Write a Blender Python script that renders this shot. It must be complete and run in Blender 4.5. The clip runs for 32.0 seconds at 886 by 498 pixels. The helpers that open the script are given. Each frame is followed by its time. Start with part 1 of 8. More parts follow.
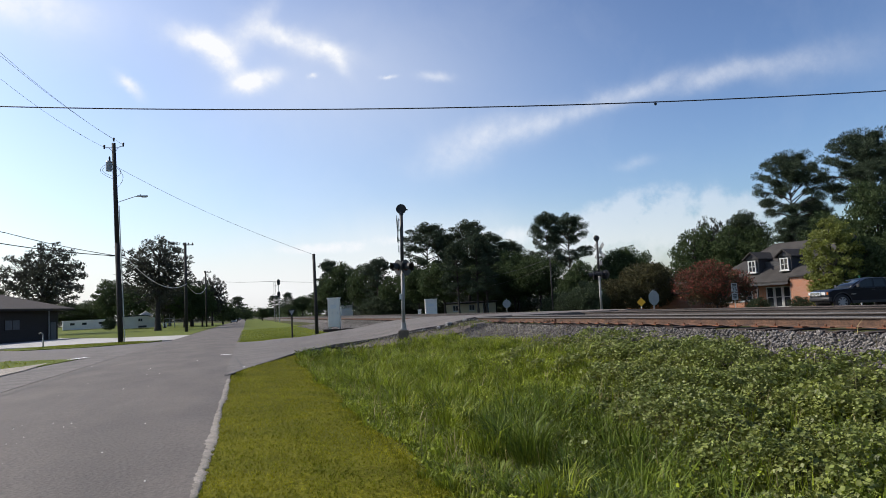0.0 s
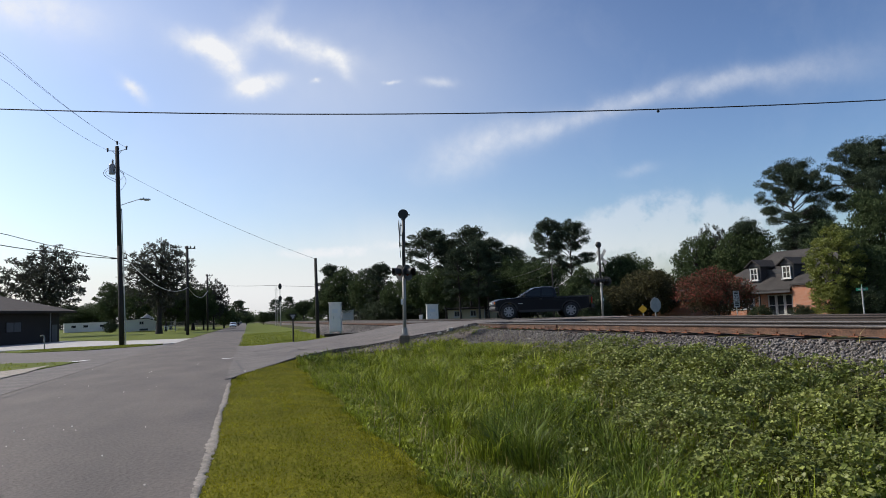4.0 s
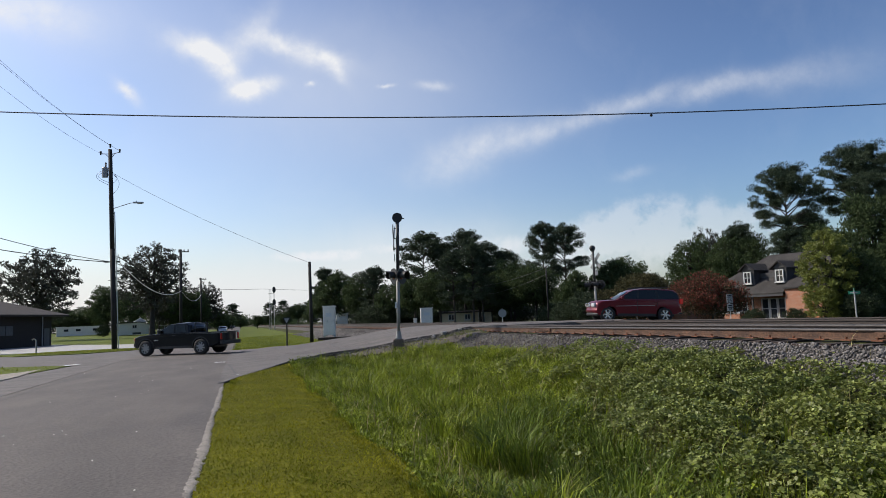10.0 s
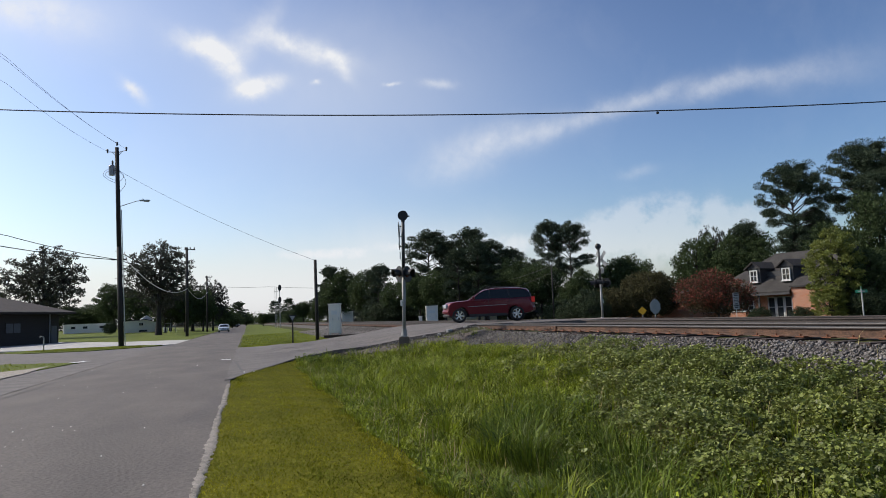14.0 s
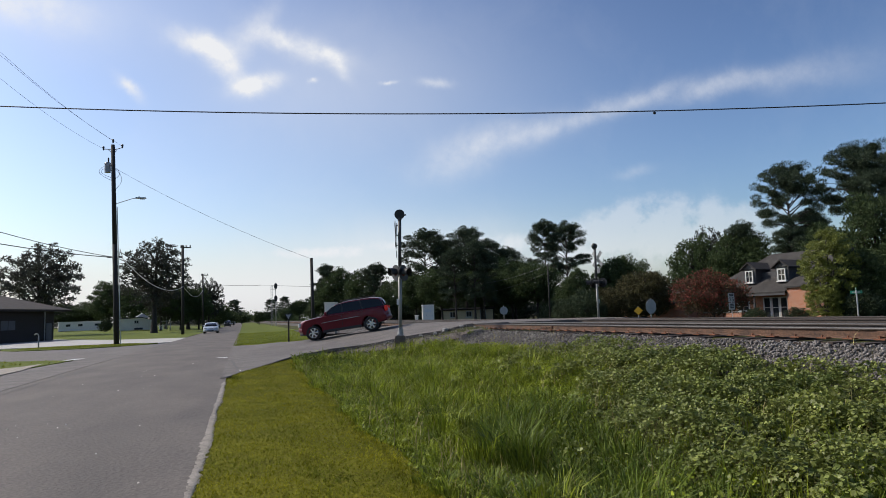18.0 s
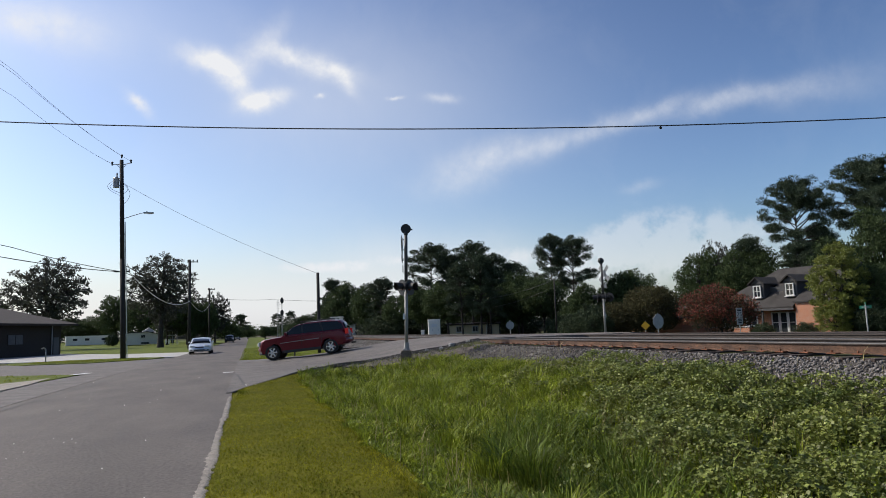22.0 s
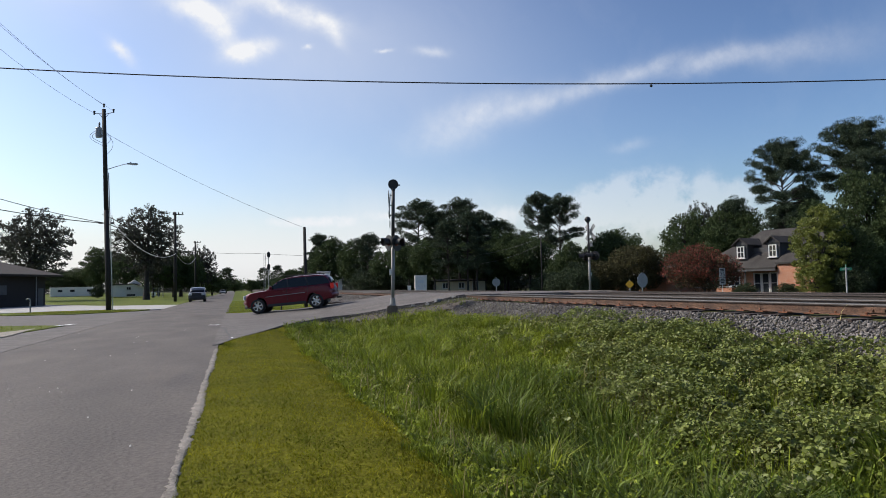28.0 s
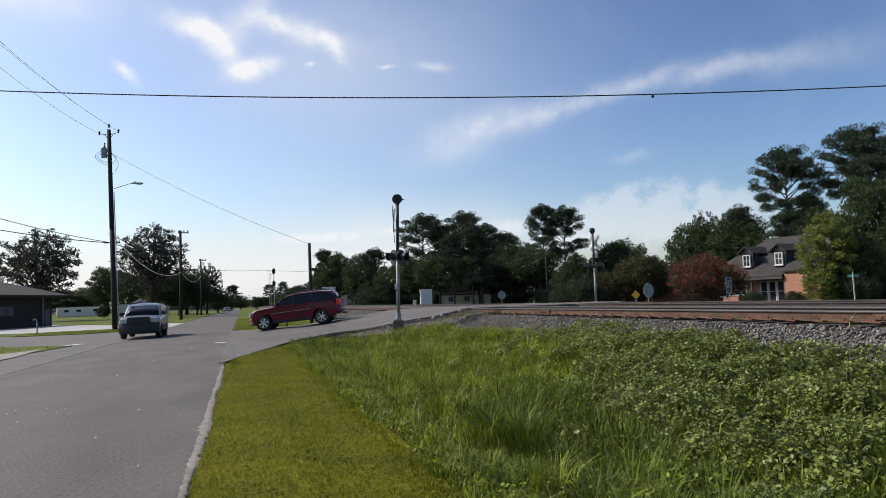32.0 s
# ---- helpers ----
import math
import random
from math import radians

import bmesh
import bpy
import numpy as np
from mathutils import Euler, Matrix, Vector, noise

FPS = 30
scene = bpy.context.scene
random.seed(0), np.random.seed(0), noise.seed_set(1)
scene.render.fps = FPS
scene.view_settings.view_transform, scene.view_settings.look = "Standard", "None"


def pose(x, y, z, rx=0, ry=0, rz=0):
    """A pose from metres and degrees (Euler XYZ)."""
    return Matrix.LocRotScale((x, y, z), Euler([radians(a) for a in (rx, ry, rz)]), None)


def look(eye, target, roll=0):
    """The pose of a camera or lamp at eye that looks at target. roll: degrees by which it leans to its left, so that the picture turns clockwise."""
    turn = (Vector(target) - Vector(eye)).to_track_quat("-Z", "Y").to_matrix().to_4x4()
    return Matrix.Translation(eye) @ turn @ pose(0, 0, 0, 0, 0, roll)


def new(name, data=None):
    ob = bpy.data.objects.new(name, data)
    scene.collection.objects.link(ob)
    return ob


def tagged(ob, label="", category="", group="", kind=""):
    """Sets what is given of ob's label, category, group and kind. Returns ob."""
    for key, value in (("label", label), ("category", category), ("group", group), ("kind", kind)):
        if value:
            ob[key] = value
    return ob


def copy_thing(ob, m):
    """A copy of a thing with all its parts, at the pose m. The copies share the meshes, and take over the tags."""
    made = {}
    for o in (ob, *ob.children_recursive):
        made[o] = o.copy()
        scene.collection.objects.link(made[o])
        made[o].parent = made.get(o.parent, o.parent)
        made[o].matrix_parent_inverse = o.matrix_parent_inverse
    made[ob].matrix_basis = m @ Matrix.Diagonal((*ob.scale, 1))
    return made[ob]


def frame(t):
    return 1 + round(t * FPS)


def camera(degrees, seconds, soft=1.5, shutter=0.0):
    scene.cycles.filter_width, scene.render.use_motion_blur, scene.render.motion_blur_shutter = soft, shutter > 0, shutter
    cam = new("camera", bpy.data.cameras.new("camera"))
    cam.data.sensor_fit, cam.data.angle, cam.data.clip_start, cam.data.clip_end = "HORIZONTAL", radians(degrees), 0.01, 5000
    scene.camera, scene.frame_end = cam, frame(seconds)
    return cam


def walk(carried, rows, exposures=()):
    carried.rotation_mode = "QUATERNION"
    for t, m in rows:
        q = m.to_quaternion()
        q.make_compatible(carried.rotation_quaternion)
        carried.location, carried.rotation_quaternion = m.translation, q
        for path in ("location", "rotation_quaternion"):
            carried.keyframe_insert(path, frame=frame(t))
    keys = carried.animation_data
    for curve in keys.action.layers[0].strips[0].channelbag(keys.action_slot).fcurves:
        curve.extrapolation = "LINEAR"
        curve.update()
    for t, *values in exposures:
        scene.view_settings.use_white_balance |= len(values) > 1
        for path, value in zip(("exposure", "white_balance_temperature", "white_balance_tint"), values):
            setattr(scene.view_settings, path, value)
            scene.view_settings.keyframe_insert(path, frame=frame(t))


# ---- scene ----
cam = camera(66.9, 32.0, soft=0.9)
PATH = [
    (0, pose(-0.008, -0.002, 1.403, 95.02, 2.84, -16.26)),
    (0.5, pose(-0.017, -0.005, 1.405, 95.36, 2.49, -16.13)),
    (1, pose(-0.025, -0.005, 1.404, 95.85, 2.55, -15.87)),
    (1.5, pose(-0.021, -0.003, 1.402, 95.84, 2.35, -15.89)),
    (2, pose(-0.017, -0.006, 1.408, 95.84, 2.38, -16.07)),
    (2.5, pose(-0.019, -0.005, 1.410, 95.88, 2.17, -15.98)),
    (3, pose(-0.035, -0.008, 1.402, 96.05, 2.18, -15.82)),
    (3.5, pose(-0.012, -0.004, 1.406, 95.61, 2.40, -16.05)),
    (5.5, pose(-0.008, -0.002, 1.401, 95.41, 2.20, -16.50)),
    (6, pose(-0.018, -0.002, 1.396, 95.32, 2.29, -16.71)),
    (6.5, pose(-0.012, -0.004, 1.392, 94.99, 2.25, -17.05)),
    (7, pose(-0.005, -0.007, 1.390, 94.97, 2.25, -16.98)),
    (7.5, pose(-0.008, -0.002, 1.398, 95.00, 2.16, -16.90)),
    (8, pose(-0.005, -0.005, 1.394, 95.12, 2.24, -16.94)),
    (8.5, pose(-0.011, -0.003, 1.396, 95.26, 2.23, -17.07)),
    (9, pose(0.004, 0.003, 1.406, 95.33, 2.20, -16.82)),
    (9.5, pose(0.011, 0.007, 1.402, 95.60, 2.34, -16.79)),
    (10, pose(0.012, 0.004, 1.407, 95.76, 2.42, -16.62)),
    (10.5, pose(0.013, 0.000, 1.394, 95.86, 2.33, -16.50)),
    (11, pose(-0.009, -0.007, 1.392, 95.67, 2.11, -16.50)),
    (11.5, pose(-0.007, -0.005, 1.392, 95.45, 2.25, -16.76)),
    (12, pose(-0.006, -0.005, 1.390, 95.03, 2.16, -16.42)),
    (12.5, pose(0.004, -0.002, 1.399, 94.88, 2.34, -16.50)),
    (13, pose(-0.000, -0.000, 1.400, 95.30, 2.00, -16.65)),
    (13.5, pose(-0.009, -0.007, 1.392, 95.51, 2.21, -16.48)),
    (14, pose(-0.006, -0.006, 1.395, 95.62, 2.33, -16.18)),
    (14.5, pose(-0.006, -0.003, 1.395, 95.72, 2.19, -16.13)),
    (16.5, pose(-0.008, -0.006, 1.391, 95.51, 2.22, -16.29)),
    (17, pose(-0.002, -0.005, 1.392, 95.61, 2.26, -16.36)),
    (17.5, pose(-0.005, -0.006, 1.397, 95.62, 2.16, -16.49)),
    (18, pose(-0.009, -0.006, 1.393, 95.53, 2.09, -16.51)),
    (18.5, pose(-0.007, -0.006, 1.393, 95.56, 2.04, -16.71)),
    (19, pose(0.002, -0.004, 1.399, 95.64, 1.95, -16.39)),
    (19.5, pose(-0.002, -0.004, 1.394, 95.51, 1.93, -16.53)),
    (20, pose(-0.008, -0.008, 1.390, 95.46, 2.08, -16.80)),
    (20.5, pose(0.016, -0.002, 1.399, 95.49, 1.99, -16.47)),
    (21, pose(-0.003, -0.001, 1.403, 96.04, 2.23, -16.23)),
    (21.5, pose(-0.002, -0.006, 1.397, 96.41, 2.21, -16.11)),
    (22, pose(-0.014, -0.007, 1.393, 96.79, 2.03, -15.99)),
    (22.5, pose(-0.016, -0.006, 1.394, 96.74, 2.00, -16.12)),
    (23, pose(0.002, 0.000, 1.401, 96.63, 1.08, -16.38)),
    (23.5, pose(0.026, 0.002, 1.391, 96.13, 2.55, -14.88)),
    (24, pose(0.011, -0.006, 1.384, 95.02, 2.39, -14.36)),
    (24.5, pose(0.003, -0.001, 1.394, 94.72, 1.30, -15.51)),
    (25, pose(0.003, -0.004, 1.382, 93.41, 1.88, -15.94)),
    (25.5, pose(0.027, -0.000, 1.380, 92.78, 0.66, -16.65)),
    (27.5, pose(-0.011, -0.008, 1.378, 92.95, 1.39, -17.21)),
    (28, pose(0.003, -0.007, 1.381, 93.05, 1.27, -17.13)),
    (28.5, pose(-0.001, -0.005, 1.380, 93.48, 1.39, -17.06)),
    (29, pose(-0.006, -0.008, 1.380, 93.57, 1.21, -17.01)),
    (29.5, pose(-0.001, -0.008, 1.378, 93.58, 1.19, -17.13)),
    (30, pose(-0.004, -0.005, 1.386, 93.93, 1.26, -16.72)),
    (30.5, pose(-0.002, -0.008, 1.385, 94.16, 1.50, -16.52)),
    (31, pose(0.008, 0.000, 1.399, 94.83, 1.76, -16.12)),
    (31.5, pose(-0.010, -0.005, 1.398, 94.44, 1.86, -16.55)),
    (32, pose(-0.003, -0.006, 1.385, 94.23, 2.23, -16.67)),
]
walk(cam, PATH, exposures=[(0, 0.36), (1.0, 0.25), (3.5, 0.24), (6, 0.19), (24, 0.18), (28, 0.25), (32, 0.28)])

# ---- light: late sun ahead on the west side, broken high cloud ----
SUN_TO = Vector((-0.84, 0.54, 0.0)).normalized()
SUN_EL = radians(42)
sun_vec = Vector((SUN_TO.x * math.cos(SUN_EL), SUN_TO.y * math.cos(SUN_EL), math.sin(SUN_EL)))
sun_data = bpy.data.lights.new("sun", "SUN")
sun_data.energy, sun_data.angle, sun_data.color = 3.6, radians(0.6), (1.0, 0.93, 0.82)
sun = new("sun", sun_data)
sun.matrix_world = look((0, 0, 60), Vector((0, 0, 60)) - sun_vec)


def direction(yaw, height):
    """A unit direction: degrees to the right of the road's heading, degrees above the horizon."""
    a, e = radians(yaw), radians(height)
    return Vector((math.sin(a) * math.cos(e), math.cos(a) * math.cos(e), math.sin(e)))


def build_world():
    world = bpy.data.worlds.new("sky")
    scene.world = world
    world.use_nodes = True
    nt = world.node_tree
    nt.nodes.clear()
    N, L = nt.nodes.new, nt.links.new
    sky = N("ShaderNodeTexSky")
    sky.sky_type, sky.sun_disc = "NISHITA", False
    sky.sun_elevation = SUN_EL
    sky.sun_rotation = math.atan2(SUN_TO.x, SUN_TO.y)
    sky.air_density, sky.dust_density, sky.ozone_density = 1.0, 1.7, 2.3
    coord = N("ShaderNodeTexCoord")

    def vec(op, a, b=None):
        n = N("ShaderNodeVectorMath")
        n.operation = op
        L(a, n.inputs[0])
        if b is not None:
            if hasattr(b, "is_output"):
                L(b, n.inputs[1])
            else:
                n.inputs[1].default_value = b
        return n

    def calc(op, a, b=0.0, clamp=False):
        n = N("ShaderNodeMath")
        n.operation, n.use_clamp = op, clamp
        for i, v in enumerate((a, b)):
            if hasattr(v, "is_output"):
                L(v, n.inputs[i])
            else:
                n.inputs[i].default_value = v
        return n.outputs[0]

    ray_dir = coord.outputs["Generated"]
    wisp = N("ShaderNodeTexNoise")
    wisp.inputs["Scale"].default_value, wisp.inputs["Detail"].default_value = 9.0, 9.0
    wisp.inputs["Roughness"].default_value, wisp.inputs["Distortion"].default_value = 0.62, 0.35
    L(ray_dir, wisp.inputs["Vector"])
    fine = N("ShaderNodeTexNoise")
    fine.inputs["Scale"].default_value, fine.inputs["Detail"].default_value = 30.0, 7.0
    fine.inputs["Roughness"].default_value = 0.6
    L(ray_dir, fine.inputs["Vector"])
    jitter = vec("SUBTRACT", wisp.outputs["Color"], (0.5, 0.5, 0.5))
    jit_small = vec("SCALE", jitter.outputs[0])
    jit_small.inputs["Scale"].default_value = 0.04
    bent = vec("ADD", ray_dir, jit_small.outputs[0])

    def gathered(clouds):
        """The summed density of soft elongated patches of cloud."""
        total = None
        for yaw, height, tilt, along, across, dens in clouds:
            c = direction(yaw, height)
            right = direction(yaw + 90, 0)
            up = c.cross(right) * -1
            a = radians(tilt)
            u = right * math.cos(a) + up * math.sin(a)
            v = up * math.cos(a) - right * math.sin(a)
            off = vec("SUBTRACT", bent.outputs[0], tuple(c))
            pu = calc("DIVIDE", vec("DOT_PRODUCT", off.outputs[0], tuple(u)).outputs["Value"], math.tan(radians(along)))
            pv = calc("DIVIDE", vec("DOT_PRODUCT", off.outputs[0], tuple(v)).outputs["Value"], math.tan(radians(across)))
            r2 = calc("ADD", calc("MULTIPLY", pu, pu), calc("MULTIPLY", pv, pv))
            blob = calc("MULTIPLY", calc("POWER", 2.7183, calc("MULTIPLY", r2, -1.0)), dens)
            total = blob if total is None else calc("ADD", total, blob)
        return total

    total, bank, sheet_ = gathered(PUFFS), gathered(BANKS), gathered(VEILS)
    # torn edges, and a thin veil all over the sky
    torn = calc("MULTIPLY_ADD", fine.outputs["Fac"], 1.9)
    torn.node.inputs[2].default_value = -0.05
    body = calc("MULTIPLY", total, torn)
    veil_map = N("ShaderNodeMapRange")
    veil_map.inputs["From Min"].default_value, veil_map.inputs["From Max"].default_value = 0.48, 0.85
    veil_map.inputs["To Max"].default_value = 0.06
    L(wisp.outputs["Fac"], veil_map.inputs["Value"])
    # heaped clouds with a crisp crest
    heap = N("ShaderNodeMapRange")
    heap.interpolation_type = "SMOOTHSTEP"
    heap.inputs["From Min"].default_value, heap.inputs["From Max"].default_value = 0.24, 0.85
    heap.inputs["To Max"].default_value = 0.36
    rough = calc("MULTIPLY", calc("SUBTRACT", fine.outputs["Fac"], 0.5), 1.5)
    L(calc("ADD", calc("MULTIPLY", bank, calc("ADD", 1.0, rough)), calc("MULTIPLY", calc("MULTIPLY", bank, rough), 0.6)), heap.inputs["Value"])
    body = calc("ADD", body, heap.outputs[0])
    cover = calc("ADD", calc("ADD", body, sheet_), veil_map.outputs[0], clamp=True)
    mix = N("ShaderNodeMixRGB")
    L(cover, mix.inputs["Fac"])
    deep = vec("SCALE", sky.outputs["Color"])
    deep.inputs["Scale"].default_value = 0.2
    haze = N("ShaderNodeGamma")
    haze.inputs["Gamma"].default_value = 1.5
    L(deep.outputs[0], haze.inputs["Color"])
    clear = vec("SCALE", haze.outputs[0])
    clear.inputs["Scale"].default_value = 5.5
    pale = N("ShaderNodeHueSaturation")
    pale.inputs["Saturation"].default_value = 0.95
    L(clear.outputs[0], pale.inputs["Color"])
    L(pale.outputs[0], mix.inputs["Color1"])
    mix.inputs["Color2"].default_value = (6.5, 6.6, 6.85, 1)
    back = N("ShaderNodeBackground")
    back.inputs["Strength"].default_value = 0.115
    L(mix.outputs[0], back.inputs["Color"])
    L(back.outputs[0], N("ShaderNodeOutputWorld").inputs["Surface"])


# clouds: degrees right of the road, degrees up, tilt, half length, half width, density
PUFFS = [
    (-3.2, 21.8, -10, 1.9, 0.82, 0.8), (-1.4, 20.6, -45, 1.7, 0.77, 0.65), (-0.1, 22.7, 50, 2.3, 0.87, 0.34), (1.7, 24.0, 60, 2.1, 0.77, 0.2),
    (1.1, 19.2, 15, 1.8, 0.68, 0.9), (5.9, 22.0, -15, 3.0, 0.72, 0.6), (8.0, 21.0, -50, 1.4, 0.53, 0.5), (2.6, 22.9, -20, 1.5, 0.58, 0.3),
    (-8.7, 18.3, -45, 1.0, 0.39, 0.8), (6.2, 19.8, 0, 0.3, 0.19, 0.5), (12.5, 19.4, 0, 0.5, 0.14, 0.5), (16.5, 19.3, -5, 1.2, 0.39, 0.35),
    (-16.3, 22.9, 0, 4.1, 1.26, 0.6), (17.4, 13.0, 20, 3.4, 1.5, 0.2), (20.9, 14.1, 20, 3.1, 1.45, 0.3), (25.3, 14.9, 18, 3.1, 1.06, 0.3),
    (29.7, 16.1, 18, 3.1, 0.63, 0.34), (34.4, 16.8, 14, 3.1, 0.58, 0.34), (38.8, 16.9, 11, 3.1, 0.63, 0.32), (42.5, 17.0, 10, 3.1, 0.60, 0.24),
    (46.1, 16.9, 8, 3.1, 0.9, 0.16), (49.3, 16.4, 0, 3.9, 1.2, 0.08), (32.9, 10.9, 0, 1.3, 0.39, 0.22),
]
BANKS = [
    (33.6, 7.5, 5, 5.3, 1.74, 0.7), (29.5, 5.9, 15, 3.4, 1.55, 0.7), (38.8, 6.1, 0, 5.8, 1.93, 0.5), (42.5, 6.8, 0, 3.9, 1.55, 0.25),
    (21.9, 5.9, 0, 3.4, 0.97, 0.55), (9.8, 5.7, 3, 4.3, 0.68, 0.6), (4.6, 5.7, 0, 3.4, 0.58, 0.5), (34.8, 4.4, 0, 9.7, 1.93, 0.6),
]
VEILS = [
    (13.0, 19.0, 0, 14.0, 8.0, 0.17), (4.0, 20.0, 0, 12.0, 6.0, 0.22), (14.0, 6.0, 0, 12.0, 2.6, 0.3), (-2.0, 2.0, 0, 28.0, 3.6, 0.8), (-22.0, 16.0, 0, 20.0, 14.0, 0.06), (-4.0, 9.0, 0, 24.0, 6.0, 0.14), (-14.0, 23.0, 10, 9.0, 3.5, 0.22),
]
build_world()
# ---- materials ----
def material(name, base, rough=0.6, metal=0.0, vary=0.25, scale=4.0, grain=40.0, bump=0.0, tint=None, island=0.0, coord="Object", spec=0.5, coat=0.0, translucent=0.0, stretch=None):
    """Principled surface, its colour varied by a broad and a fine noise, with an optional second tint and a fine relief."""
    m = bpy.data.materials.new(name)
    m.use_nodes = True
    nt = m.node_tree
    N, L = nt.nodes.new, nt.links.new
    bsdf = nt.nodes["Principled BSDF"]
    bsdf.inputs["Roughness"].default_value = rough
    bsdf.inputs["Metallic"].default_value = metal
    bsdf.inputs["Specular IOR Level"].default_value = spec
    bsdf.inputs["Coat Weight"].default_value = coat
    bsdf.inputs["Coat Roughness"].default_value = 0.08
    tc = N("ShaderNodeTexCoord")
    broad, small = N("ShaderNodeTexNoise"), N("ShaderNodeTexNoise")
    for n, s, d in ((broad, scale, 4.0), (small, grain, 6.0)):
        n.inputs["Scale"].default_value, n.inputs["Detail"].default_value = s, d
        L(tc.outputs[coord], n.inputs["Vector"])
    if stretch:
        pull = N("ShaderNodeVectorMath")
        pull.operation = "MULTIPLY"
        pull.inputs[1].default_value = stretch
        L(tc.outputs[coord], pull.inputs[0])
        L(pull.outputs[0], broad.inputs["Vector"])
    second = tint or tuple(c * (1 - vary) for c in base)
    ramp = N("ShaderNodeMapRange")
    ramp.inputs["From Min"].default_value, ramp.inputs["From Max"].default_value = 0.35, 0.65
    L(broad.outputs["Fac"], ramp.inputs["Value"])
    mix = N("ShaderNodeMixRGB")
    mix.inputs["Color1"].default_value, mix.inputs["Color2"].default_value = (*base, 1), (*second, 1)
    L(ramp.outputs[0], mix.inputs["Fac"])
    hsv = N("ShaderNodeHueSaturation")
    L(mix.outputs[0], hsv.inputs["Color"])
    level = N("ShaderNodeMapRange")
    level.inputs["From Min"].default_value, level.inputs["From Max"].default_value = 0.3, 0.7
    level.inputs["To Min"].default_value, level.inputs["To Max"].default_value = 1 - vary, 1 + vary
    L(small.outputs["Fac"], level.inputs["Value"])
    value = level.outputs[0]
    if island:
        geo = N("ShaderNodeNewGeometry")
        spread = N("ShaderNodeMapRange")
        spread.inputs["To Min"].default_value, spread.inputs["To Max"].default_value = 1 - island, 1 + island
        L(geo.outputs["Random Per Island"], spread.inputs["Value"])
        mul = N("ShaderNodeMath")
        mul.operation = "MULTIPLY"
        L(value, mul.inputs[0]), L(spread.outputs[0], mul.inputs[1])
        value = mul.outputs[0]
    L(value, hsv.inputs["Value"])
    L(hsv.outputs[0], bsdf.inputs["Base Color"])
    if bump:
        b = N("ShaderNodeBump")
        b.inputs["Strength"].default_value, b.inputs["Distance"].default_value = bump, 0.02
        L(small.outputs["Fac"], b.inputs["Height"])
        L(b.outputs[0], bsdf.inputs["Normal"])
    if translucent:
        tr = N("ShaderNodeBsdfTranslucent")
        L(hsv.outputs[0], tr.inputs["Color"])
        blend = N("ShaderNodeMixShader")
        blend.inputs[0].default_value = translucent
        L(bsdf.outputs[0], blend.inputs[1]), L(tr.outputs[0], blend.inputs[2])
        L(blend.outputs[0], nt.nodes["Material Output"].inputs["Surface"])
    return m


def glowing(name, color, strength):
    m = material(name, color, 0.4)
    b = m.node_tree.nodes["Principled BSDF"]
    b.inputs["Emission Color"].default_value, b.inputs["Emission Strength"].default_value = (*color, 1), strength
    return m


def glass(name, color=(0.02, 0.025, 0.03), gloss=0.5):
    m = material(name, color, 0.08, vary=0.1)
    m.node_tree.nodes["Principled BSDF"].inputs["Specular IOR Level"].default_value = gloss
    return m


def brick_material(name, a, b, mortar, size=0.2):
    m = material(name, a, 0.85, vary=0.2, bump=0.3)
    nt = m.node_tree
    N, L = nt.nodes.new, nt.links.new
    tex = N("ShaderNodeTexBrick")
    tex.inputs["Color1"].default_value, tex.inputs["Color2"].default_value, tex.inputs["Mortar"].default_value = (*a, 1), (*b, 1), (*mortar, 1)
    tex.inputs["Scale"].default_value = 1.0
    tex.inputs["Brick Width"].default_value, tex.inputs["Row Height"].default_value = size, size / 3
    tex.inputs["Mortar Size"].default_value = 0.008
    tc = N("ShaderNodeTexCoord")
    sep, com, add = N("ShaderNodeSeparateXYZ"), N("ShaderNodeCombineXYZ"), N("ShaderNodeMath")
    L(tc.outputs["Object"], sep.inputs[0])
    L(sep.outputs[0], add.inputs[0]), L(sep.outputs[1], add.inputs[1])
    L(add.outputs[0], com.inputs[0]), L(sep.outputs[2], com.inputs[1])
    L(com.outputs[0], tex.inputs["Vector"])
    L(tex.outputs["Color"], nt.nodes["Principled BSDF"].inputs["Base Color"])
    return m


